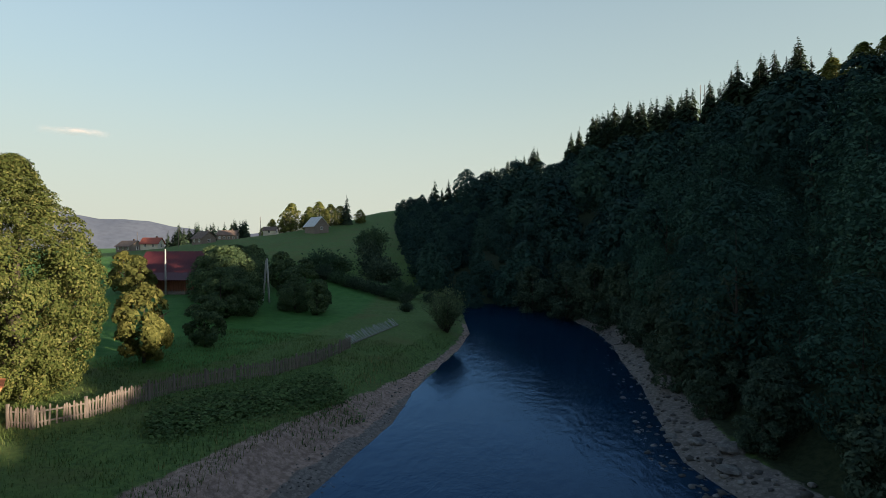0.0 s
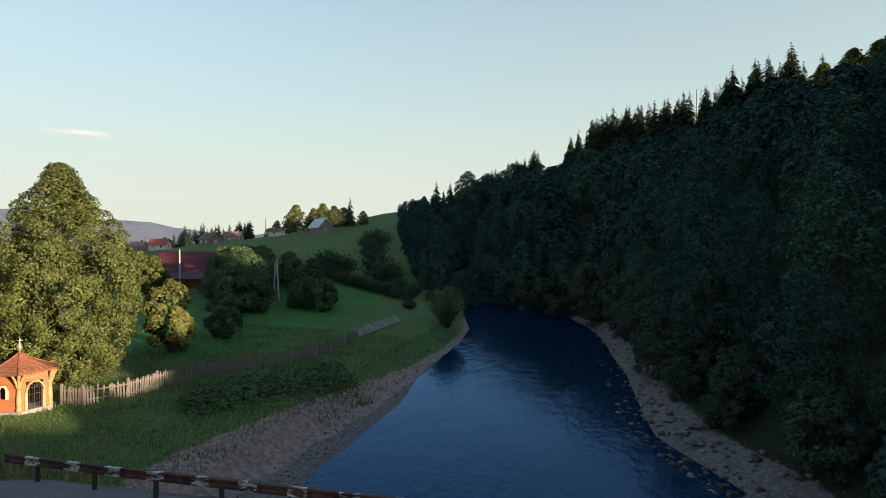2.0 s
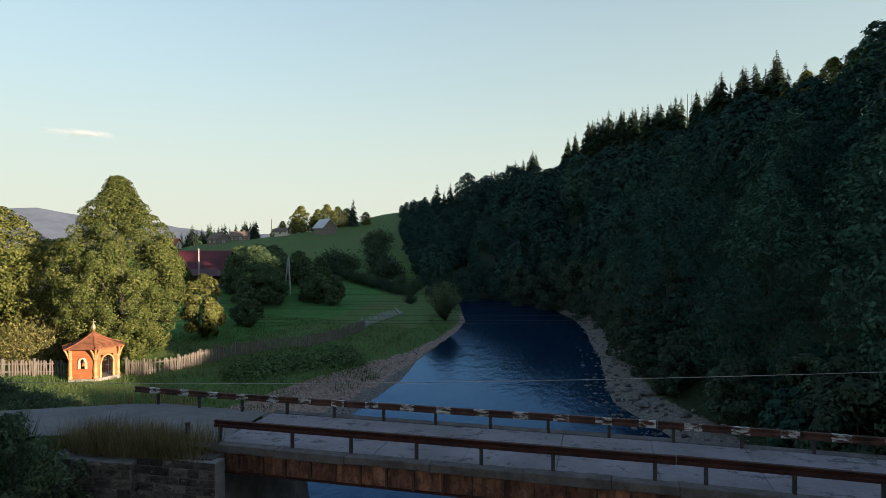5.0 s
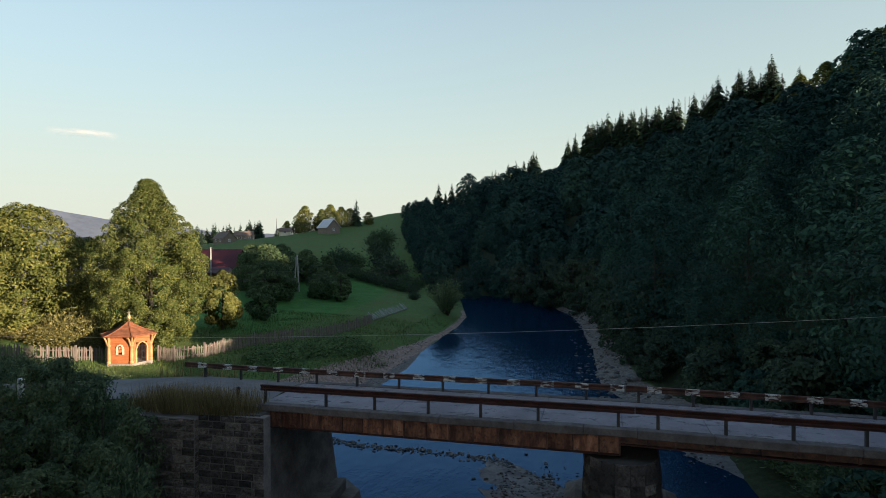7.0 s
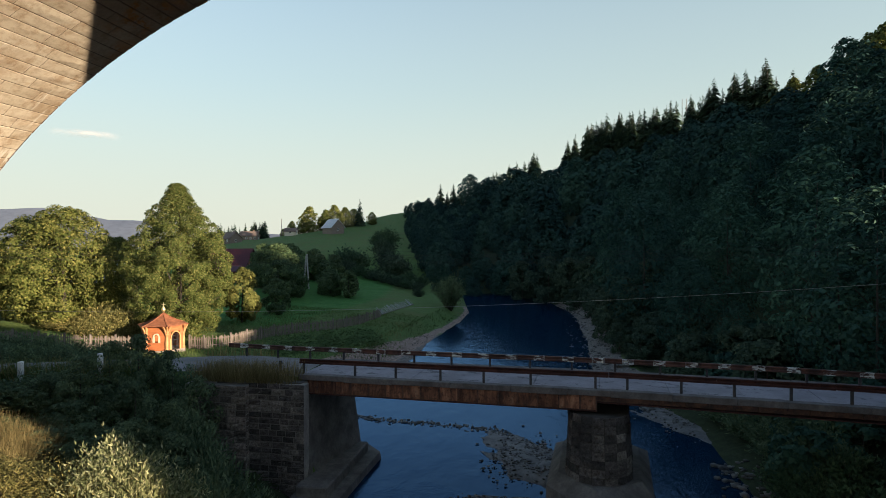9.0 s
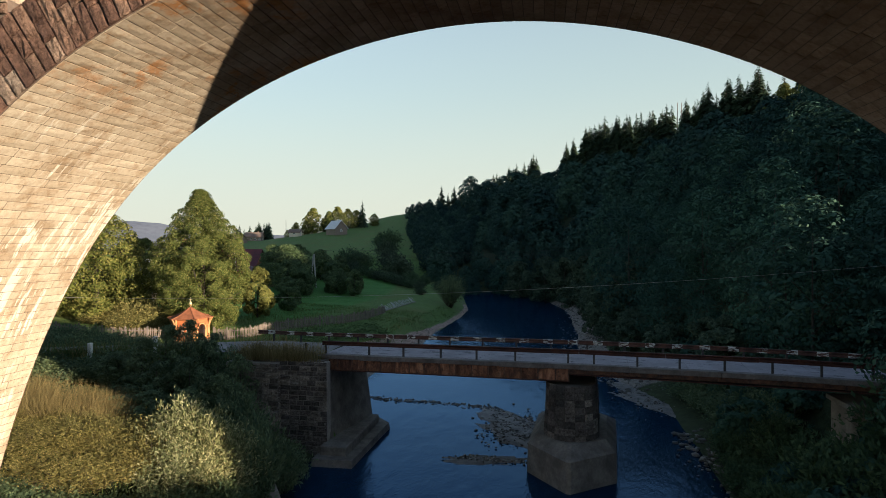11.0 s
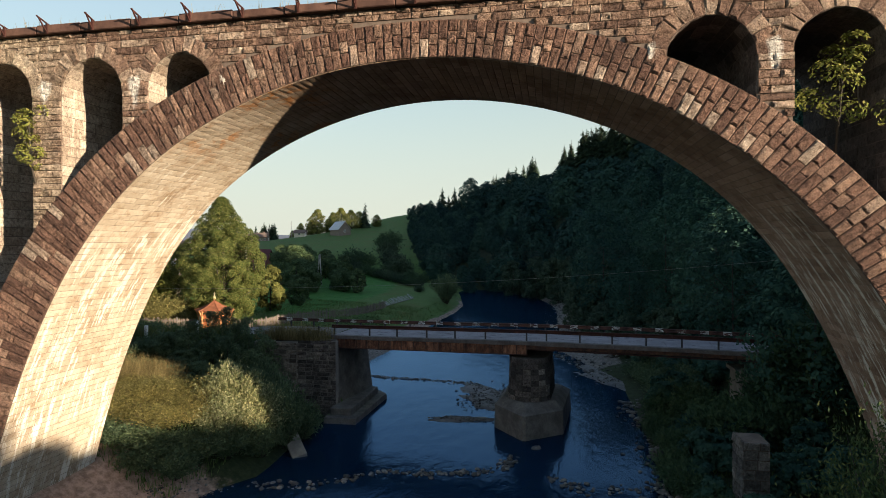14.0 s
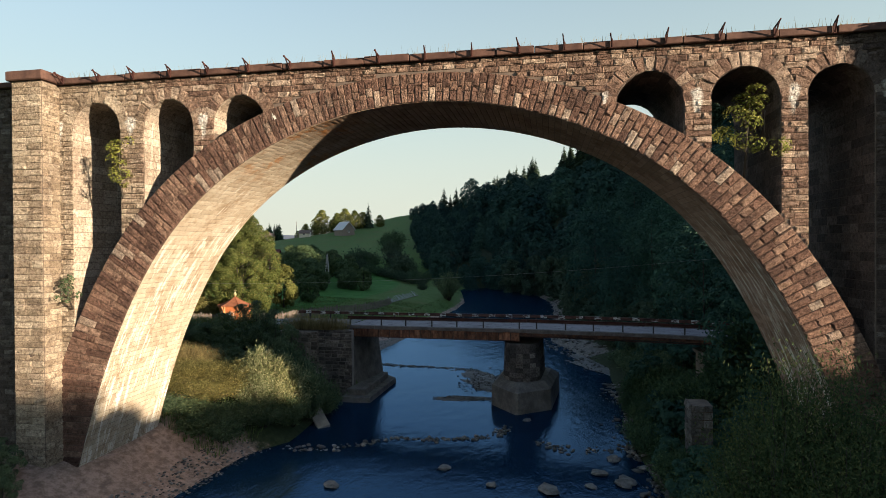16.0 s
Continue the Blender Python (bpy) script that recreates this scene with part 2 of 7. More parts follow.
M_FACE = stone_material("rock_faced_stone", [(0.0, (0.14, 0.085, 0.064)), (0.35, (0.27, 0.176, 0.13)), (0.7, (0.36, 0.255, 0.19)), (1.0, (0.52, 0.41, 0.32))], (0.10, 0.064, 0.05), 0.4, pale_sunlit=0.85)
M_RING = stone_material("dark_ring_stone", [(0.0, (0.12, 0.068, 0.052)), (0.5, (0.225, 0.132, 0.096)), (0.93, (0.34, 0.225, 0.165)), (1.0, (0.50, 0.41, 0.33))], (0.085, 0.05, 0.04), 0.35)
M_RING_PART = stone_material("dark_voussoir_stone", [(0.0, (0.12, 0.068, 0.052)), (0.5, (0.225, 0.132, 0.096)), (0.93, (0.34, 0.225, 0.165)), (1.0, (0.50, 0.41, 0.33))], (0.085, 0.05, 0.04), 0.35, by_object=True)
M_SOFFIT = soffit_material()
M_END = stone_material("dark_lining_stone", [(0.0, (0.06, 0.046, 0.042)), (0.5, (0.12, 0.09, 0.078)), (1.0, (0.22, 0.17, 0.145))], (0.05, 0.04, 0.036), 0.5, 0.5)
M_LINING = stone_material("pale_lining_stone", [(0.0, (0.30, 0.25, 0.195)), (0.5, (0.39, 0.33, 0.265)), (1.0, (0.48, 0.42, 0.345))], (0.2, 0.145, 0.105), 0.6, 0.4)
M_JOINT_GREY = plain("grey_mortar", (0.17, 0.15, 0.135), (0.3, 0.265, 0.235), 1.5, 0.95)
M_JOINT = plain("dirty_mortar", (0.10, 0.074, 0.06), (0.17, 0.13, 0.105), 1.5, 0.95)
M_JOINT_DARK = plain("dark_mortar", (0.05, 0.045, 0.04), (0.08, 0.07, 0.06), 1.5, 0.95)
M_CORNICE = plain("weathered_cornice", (0.055, 0.028, 0.022), (0.125, 0.068, 0.05), 0.8, 0.9, 0.6)
M_CONCRETE = plain("old_concrete", (0.16, 0.14, 0.12), (0.27, 0.24, 0.2), 0.9, 0.9, 0.4)
M_WET = plain("water_stained_concrete", (0.075, 0.066, 0.06), (0.165, 0.145, 0.128), 1.1, 0.85, 0.4)


def deck_material():
    """Worn concrete with dark damp patches and dust."""
    n = Nodes("worn_deck_concrete")
    col = n.mix(n.step(n.noise(0.7, 5, 0.65), 0.3, 0.7), (0.175, 0.155, 0.17), (0.25, 0.225, 0.245))
    patch = n.noise(1.5, 7, 0.75, stretch=(0.7, 1.2, 1))
    col = n.mix(n.step(patch, 0.555, 0.6, 0.0, 0.8), col, (0.06, 0.055, 0.06))
    fine = n.noise(9.0, 5, 0.7)
    col = n.mix(n.step(fine, 0.5, 0.75, 0.0, 0.5), col, (0.12, 0.105, 0.11))
    n.bump(fine, 0.3, 0.02)
    return n.finish(col, 0.85)


M_DECK = deck_material()
M_ROAD = plain("dusty_road", (0.14, 0.13, 0.13), (0.20, 0.185, 0.185), 0.5, 0.9, 0.3)
M_RIB = plain("dark_rusty_rib", (0.035, 0.022, 0.02), (0.14, 0.065, 0.042), 3.0, 0.8, 0.4)
M_KERB = plain("dirty_kerb_concrete", (0.075, 0.063, 0.062), (0.155, 0.135, 0.13), 1.3, 0.9, 0.5)


def beam_material():
    """Web panels: rust running down a painted beam, each panel its own tone."""
    n = Nodes("rust_stained_beam")
    streak = n.noise(2.2, 6, 0.7, stretch=(1.6, 1.6, 0.45))
    blotch = n.noise(5.0, 5, 0.7)
    col = n.ramp(streak, [(0.3, (0.035, 0.022, 0.02)), (0.45, (0.12, 0.052, 0.032)), (0.58, (0.24, 0.115, 0.068)), (0.72, (0.33, 0.20, 0.13))])
    col = n.mix(n.step(blotch, 0.5, 0.66, 0.0, 0.8), col, (0.05, 0.026, 0.02))
    col = n.mix(1.0, col, n.ramp(n.random(), [(0.0, (0.55, 0.5, 0.5)), (0.6, (1.0, 1.0, 1.0)), (1.0, (1.35, 1.3, 1.25))]), "MULTIPLY")
    n.bump(blotch, 0.4, 0.02)
    return n.finish(col, 0.8)


M_BEAM = beam_material()
M_RUST = plain("rusty_steel", (0.034, 0.013, 0.011), (0.075, 0.027, 0.02), 2.0, 0.7, 0.3, metal=0.3)
M_STEEL = plain("dark_painted_steel", (0.03, 0.03, 0.035), (0.06, 0.05, 0.05), 2.0, 0.6, 0.2)
M_BARK = plain("grey_bark", (0.035, 0.028, 0.022), (0.07, 0.058, 0.047), 3.0, 0.9, 0.6, stretch=(2, 2, 0.4))
M_FENCE = plain("weathered_picket_wood", (0.115, 0.09, 0.075), (0.20, 0.165, 0.14), 2.0, 0.9, 0.4, stretch=(3, 3, 0.6))
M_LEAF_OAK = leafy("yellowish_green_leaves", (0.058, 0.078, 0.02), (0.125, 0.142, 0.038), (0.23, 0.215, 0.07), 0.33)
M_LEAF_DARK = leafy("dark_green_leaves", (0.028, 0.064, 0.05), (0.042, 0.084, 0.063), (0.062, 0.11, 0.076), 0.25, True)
M_LEAF_FAR_SHADE = leafy("far_shade_leaves", (0.022, 0.05, 0.044), (0.033, 0.067, 0.056), (0.049, 0.088, 0.068), 0.2, True)
M_LEAF_WILLOW = leafy("grey_green_willow_leaves", (0.10, 0.12, 0.055), (0.24, 0.25, 0.125), (0.46, 0.45, 0.27))
M_LEAF_GOLD = leafy("yellowing_leaves", (0.07, 0.08, 0.022), (0.135, 0.138, 0.04), (0.21, 0.195, 0.062))
M_LEAF_OLIVE = leafy("olive_gold_leaves", (0.10, 0.10, 0.035), (0.205, 0.185, 0.066), (0.36, 0.30, 0.12))
M_LEAF_LOW = leafy("rank_green_leaves", (0.04, 0.07, 0.04), (0.065, 0.105, 0.055), (0.1, 0.15, 0.075), 0.3)
M_LEAF_SUN = leafy("bright_sapling_leaves", (0.12, 0.14, 0.03), (0.22, 0.23, 0.055), (0.34, 0.32, 0.10), 0.4)
M_LEAF_TALL = leafy("dusky_willow_leaves", (0.032, 0.055, 0.026), (0.065, 0.095, 0.04), (0.135, 0.155, 0.06), 0.3)
M_LEAF_MID = leafy("mid_green_leaves", (0.048, 0.08, 0.04), (0.09, 0.13, 0.06), (0.14, 0.185, 0.085), 0.3)
M_LEAF_BANK = leafy("fresh_bank_leaves", (0.062, 0.095, 0.055), (0.115, 0.155, 0.08), (0.19, 0.225, 0.12), 0.3)
M_LEAF_RIVER = leafy("dull_willow_leaves", (0.03, 0.05, 0.034), (0.058, 0.085, 0.055), (0.10, 0.13, 0.085), 0.25)
M_NEEDLE = leafy("spruce_needles", (0.02, 0.038, 0.026), (0.042, 0.066, 0.04), (0.07, 0.095, 0.05), 0.12)


def water_material():
    """Deep blue water: a dark body under a rippled, tinted reflection."""
    n = Nodes("river_water")
    ripple = n.noise(1.2, 6, 0.62, stretch=(1.0, 0.55, 1.0))
    big = n.noise(0.12, 3, 0.5)
    n.bump(n.math("ADD", n.math("ADD", ripple, n.math("MULTIPLY", n.noise(0.42, 5, 0.7, stretch=(1.6, 0.5, 1.0)), 1.8)), n.math("MULTIPLY", big, 1.5)), 0.26, 0.12)
    n.finish(n.mix(n.step(big, 0.35, 0.65), (0.004, 0.014, 0.034), (0.006, 0.02, 0.046)), 0.6, 0.0, 0.0)
    normal = n.bsdf.inputs["Normal"].links[0].from_socket
    gloss, fres, mixer = n.tree.nodes.new("ShaderNodeBsdfGlossy"), n.tree.nodes.new("ShaderNodeFresnel"), n.tree.nodes.new("ShaderNodeMixShader")
    gloss.inputs["Color"].default_value = (0.30, 0.53, 1.0, 1.0)
    gloss.inputs["Roughness"].default_value, fres.inputs["IOR"].default_value = 0.08, 1.33
    n.link(normal, gloss.inputs["Normal"]), n.link(normal, fres.inputs["Normal"])
    n.link(fres.outputs[0], mixer.inputs[0])
    n.link(n.bsdf.outputs[0], mixer.inputs[1]), n.link(gloss.outputs[0], mixer.inputs[2])
    n.link(mixer.outputs[0], n.tree.nodes["Material Output"].inputs[0])
    return n.mat


M_WATER = water_material()


def ground_material():
    n = Nodes("grass_gravel_and_earth")
    tuft, field, fine = n.noise(2.6, 6, 0.7), n.noise(0.16, 4, 0.6), n.noise(14.0, 5, 0.7)
    grass = n.ramp(tuft, [(0.3, (0.043, 0.074, 0.022)), (0.55, (0.09, 0.14, 0.038)), (0.8, (0.14, 0.175, 0.055))])
    grass = n.mix(n.step(field, 0.45, 0.7, 0.0, 0.6), grass, (0.10, 0.10, 0.035))
    meadow = n.ramp(n.noise(0.8, 5, 0.6), [(0.3, (0.042, 0.112, 0.024)), (0.7, (0.075, 0.165, 0.036))])
    v = n.tree.nodes.new("ShaderNodeTexVoronoi")
    v.inputs["Scale"].default_value = 3.2
    n.link(n.pos, v.inputs["Vector"])
    gravel = n.mix(n.step(fine, 0.3, 0.7), (0.12, 0.105, 0.097), (0.24, 0.208, 0.188))
    gravel = n.mix(n.step(v.outputs["Distance"], 0.35, 0.6, 0.0, 0.6), gravel, (0.09, 0.08, 0.07))
    earth = n.mix(n.step(tuft, 0.35, 0.65), (0.17, 0.118, 0.092), (0.34, 0.245, 0.2))
    # near-black floor of the wood, used on the banks as painted shade
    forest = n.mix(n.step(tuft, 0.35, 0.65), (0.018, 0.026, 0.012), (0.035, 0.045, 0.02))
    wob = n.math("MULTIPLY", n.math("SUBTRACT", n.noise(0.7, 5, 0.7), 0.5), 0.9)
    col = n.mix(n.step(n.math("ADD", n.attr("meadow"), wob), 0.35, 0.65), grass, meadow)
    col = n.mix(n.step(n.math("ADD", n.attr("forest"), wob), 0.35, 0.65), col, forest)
    col = n.mix(n.step(n.math("ADD", n.attr("earth"), wob), 0.4, 0.6), col, earth)
    col = n.mix(n.step(n.math("ADD", n.attr("gravel"), wob), 0.42, 0.58), col, gravel)
    n.bump(n.math("ADD", fine, tuft), 0.6, 0.08)
    return n.finish(col, 0.95, 0.0, 0.15)


M_GROUND = ground_material()


# ---- the lie of the land ----
def table(*pairs):
    ks, vs = zip(*pairs)
    return lambda y: np.interp(y, ks, vs)


river_left = table((-300, -18), (-12, -15.5), (2, -14.8), (8, -14.2), (10.5, -12.7), (15, -12.9), (22, -13.0), (25, -15.0), (33, -16.4), (43, -16), (51, -15.2), (58, -14.3), (67, -14.6), (79, -13.7), (88, -12.9), (100, -13), (123, -17.1), (142, -21), (152, -42), (168, -90), (188, -300))
river_right = table((-300, 8), (-12, 10.6), (0, 10.2), (7, 9.8), (12, 9.4), (26, 9.8), (37, 9.9), (47, 6.2), (53, 4.0), (61, 4.1), (72, 4.5), (82, 4.1), (93, 4.2), (104, 3.0), (123, -1.4), (141, -9.0), (152, -22), (166, -70), (182, -300))
hill_foot = table((-300, 14), (33, 14), (49, 10), (63, 8.5), (83, 8.4), (101, 6.6), (115, 3.0), (130, -2.5), (145, -9), (187, -36), (400, -145), (900, -400))
hill_slope = table((-300, 0.10), (-30, 0.12), (13, 0.17), (43, 0.34), (73, 0.52), (98, 0.6), (147, 0.53), (193, 0.42), (400, 0.42))


wood_edge = table((132, -14), (138, -23), (146, -31), (152, -35), (190, -44), (230, -55), (300, -73), (340, -82))
brow = table((-140, 215), (-110, 245), (-98, 262), (-88, 318), (-80, 330))


def smooth(a, b, v):
    t = np.clip((v - a) / (b - a), 0, 1)
    return t * t * (3 - 2 * t)


def road_y(x):
    """Centre line of the road over the bridge."""
    return np.where(x > -19, 23.45 - 0.1 * x, 25.35 + 0.42 * (x + 19) + 0.004 * (x + 19) ** 2)


def ground(x, y):
    x, y = np.asarray(x, float), np.asarray(y, float)
    rl, rr = river_left(y), river_right(y)
    dl, dr = rl - x, x - rr
    left = np.interp(dl, [-1.5, 0, 1.5, 3.0, 4.6, 8, 14, 26, 40], [-0.7, -0.05, 0.3, 0.75, 1.7, 2.3, 2.65, 3.2, 5.0])
    far = 0.128 * np.maximum(0, y - 116) - 0.07 * np.maximum(0, -x - 92) * smooth(110, 210, y)
    over = np.maximum(0, y - brow(x))
    far = far - np.where(x < -98, 0.125, 0.30) * over + 2.2 * smooth(255, 325, y) * smooth(-112, -90, x)
    far = far + 4.5 * np.exp(-((x + 157) ** 2 + (y - 280) ** 2) / 900.0)
    left = left + np.maximum(far, -8) * smooth(2, 40, dl)
    near = smooth(30, 12, y) * (1 - 0.72 * smooth(11, 5, y))
    left = left + near * (np.interp(dl, [0, 3.5, 9, 20, 40], [0, 1.2, 1.5, 2.4, 3.0]))
    u = x - hill_foot(y)
    hill = np.interp(dr, [-1.5, 0, 1.2, 3.5], [-0.7, -0.05, 0.35, 0.9]) + hill_slope(y) * np.clip(u, 0, 128) - 0.25 * np.maximum(0, u - 128)
    hill = hill - 0.12 * np.maximum(0, y - 380)
    right = hill + 1.0 * smooth(0, 4, u)
    water = np.maximum(np.interp(dl, [-1.5, 0], [-0.7, -0.05]), np.interp(dr, [-1.5, 0], [-0.7, -0.05]))
    z = np.where(dl > 0, left, np.where(dr > 0, right, water))
    beyond = smooth(128, 175, y)
    z = z * (1 - beyond) + np.maximum(np.maximum(left, right), 3.0 + np.maximum(far, -8)) * beyond
    # road embankment on both banks
    ry = road_y(x)
    off = np.abs(y - ry)
    bank = 5.95 - np.maximum(0, off - 2.6) * 0.62
    on_left = np.where(y > 27.4, smooth(-15.2, -18.0, x), np.where(y > 22.4, smooth(-11.8, -13.5, x), smooth(-18.2, -21.5, x)))
    on_right = smooth(16.0, 18.5, x)
    z = np.where(off < 14, np.maximum(z, bank * np.maximum(on_left, on_right) + z * (1 - np.maximum(on_left, on_right))), z)
    z = np.where(off < 2.6, np.where(np.maximum(on_left, on_right) > 0.5, 5.93, z), z)
    return z


def gz(x, y):
    return float(ground(x, y))


def spread(lo, hi, fine_lo, fine_hi, step, grow):
    a = list(np.arange(fine_lo, fine_hi + step / 2, step))
    s = step
    while a[-1] < hi:
        s *= grow
        a.append(a[-1] + s)
    s = step
    while a[0] > lo:
        s *= grow
        a.insert(0, a[0] - s)
    return np.array(a)


def build_ground():
    xs, ys = spread(-3500, 3500, -48, 36, 0.85, 1.09), spread(-1500, 4500, -20, 120, 0.95, 1.08)
    X, Y = np.meshgrid(xs, ys)
    Z = ground(X, Y)
    rough = np.array([[noise.fractal((x * 0.35, y * 0.35, 0), 1.0, 2.0, 3) for x in xs] for y in ys])
    rl, rr = river_left(Y), river_right(Y)
    wet = np.minimum(np.abs(rl - X), np.abs(X - rr))
    Z = Z + rough * 0.16 * np.clip(wet / 3, 0.15, 1.0) * (np.abs(Y - road_y(X)) > 2.7)
    nx, ny = len(xs), len(ys)
    i = np.arange(nx * ny).reshape(ny, nx)
    quads = np.stack([i[:-1, :-1], i[:-1, 1:], i[1:, 1:], i[1:, :-1]], -1).reshape(-1, 4)
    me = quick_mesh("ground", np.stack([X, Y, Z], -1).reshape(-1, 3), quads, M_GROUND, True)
    dl, dr = rl - X, X - rr
    wide = np.interp(Y, [40, 55, 62, 70, 80], [6.6, 4.8, 3.8, 2.6, 2.0])
    gravel = smooth(wide * 0.42, wide * 0.26, dl) * (dl > -8) * smooth(30, 40, Y) * smooth(118, 100, Y)
    gravel = np.maximum(gravel, smooth(4.4, 2.6, dr) * (dr > -8) * smooth(38, 46, Y) * smooth(122, 108, Y))
    gravel = np.maximum(gravel, np.maximum(smooth(1.2, 0.4, dl), smooth(1.4, 0.5, dr)) * (dl > -8) * (dr > -8) * 0.8 * smooth(130, 118, Y))
    earth_foot = smooth(11.0, 5.0, np.hypot(X + 17.5, (Y + 1.0) * 0.75) + 1.5 * rough)
    earth = smooth(0.6, 1.2, dl) * smooth(wide + 0.5, wide - 0.6, dl) * (Y < 110) * (Y > 33)
    earth = np.maximum(earth, earth_foot)
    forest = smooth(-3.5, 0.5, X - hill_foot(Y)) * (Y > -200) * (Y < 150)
    # same dark floor colour behind the abutment, where no wood stands
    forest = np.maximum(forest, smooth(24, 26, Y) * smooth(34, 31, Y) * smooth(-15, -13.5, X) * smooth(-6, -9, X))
    # banks near the bridge: their shade is painted with this dark colour
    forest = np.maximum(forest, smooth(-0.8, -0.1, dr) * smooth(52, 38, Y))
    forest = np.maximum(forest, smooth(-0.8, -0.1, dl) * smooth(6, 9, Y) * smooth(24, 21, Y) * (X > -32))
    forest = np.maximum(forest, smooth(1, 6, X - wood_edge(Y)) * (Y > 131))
    meadow = smooth(14, 22, dl) * smooth(52, 66, Y) * (1 - forest)
    for name, val in (("gravel", gravel), ("earth", earth), ("forest", forest), ("meadow", meadow)):
        me.attributes.new(name, "FLOAT", "POINT").data.foreach_set("value", val.astype(np.float32).ravel())
    return tagged(new("ground", me), "grassy valley ground with gravel river banks", "ground", kind="structure")


build_ground()


def build_water():
    ys = np.concatenate([np.arange(-300, -40, 20), np.arange(-40, 186, 2.0)])
    a, b = river_left(ys) - 1.2, river_right(ys) + 1.2
    ks = np.linspace(0, 1, 9)
    X = a[:, None] * (1 - ks) + b[:, None] * ks
    Y = np.repeat(ys[:, None], 9, 1)
    Z = np.where(Y > 37, 0.004 * (Y - 37), 0.0)
    i = np.arange(X.size).reshape(X.shape)
    quads = np.stack([i[:-1, :-1], i[:-1, 1:], i[1:, 1:], i[1:, :-1]], -1).reshape(-1, 4)
    me = quick_mesh("river", np.stack([X, Y, Z], -1).reshape(-1, 3), quads, M_WATER, True)
    return tagged(new("water", me), "dark blue river with small ripples", "water", kind="structure")


build_water()


# ---- the stone railway viaduct ----
ARCH_X, CROWN, DEPTH, DECK = -1.15, 19.43, 5.9, 21.2
OPENINGS = ((-18.0, 1.38), (-13.96, 1.35), (-10.2, 1.34), (8.42, 1.35), (12.12, 1.32), (15.62, 1.2))
SPRING_Z = 18.86


def intrados(hw):
    return CROWN - 0.0296 * hw ** 2 - 2.25e-7 * hw ** 6


class Arch:
    """The main arch's inner line, walked by length, with the ring's thickness."""

    def __init__(self):
        hw = np.linspace(-18.35, 18.35, 1201)
        self.x, self.z = ARCH_X + hw, intrados(np.abs(hw))
        self.s = np.concatenate([[0], np.cumsum(np.hypot(np.diff(self.x), np.diff(self.z)))])
        tx, tz = np.gradient(self.x, self.s), np.gradient(self.z, self.s)
        self.nx, self.nz = -tz, tx
        t = np.abs(hw) / 16.0
        self.t = np.where(hw < 0, 1.28 + 1.05 * t ** 1.6, 1.28 + 0.62 * t ** 1.6)
        self.ex, self.ez = self.x + self.nx * self.t, self.z + self.nz * self.t

    def at(self, s, k):
        """Point at length s and share k of the thickness, in the plane of the face."""
        f = lambda v: float(np.interp(s, self.s, v))
        return f(self.x) + k * f(self.nx) * f(self.t), f(self.z) + k * f(self.nz) * f(self.t)

    def bed(self, s, k):
        """As at(), but the bed joints lie down to level towards the springing."""
        f = lambda v: float(np.interp(s, self.s, v))
        x, z, nx, nz, t = f(self.x), f(self.z), f(self.nx), f(self.nz), f(self.t)
        w = float(smooth(10.5, 5.0, z))
        dx, dz = nx + (math.copysign(1.0, nx) - nx) * w, nz * (1 - w)
        l = math.hypot(dx, dz)
        return x + k * t * (1 + 0.06 * w) * dx / l, z + k * t * (1 + 0.06 * w) * dz / l

    def top(self, x):
        """Height of the ring's back at x."""
        return np.interp(x, self.ex, self.ez, left=-9.0, right=-9.0)

    def under(self, x):
        return np.interp(x, self.x, self.z, left=-9.0, right=-9.0)


ARCH = Arch()
SLEN = float(ARCH.s[-1])
WALL_L, WALL_R = -46.0, 34.0


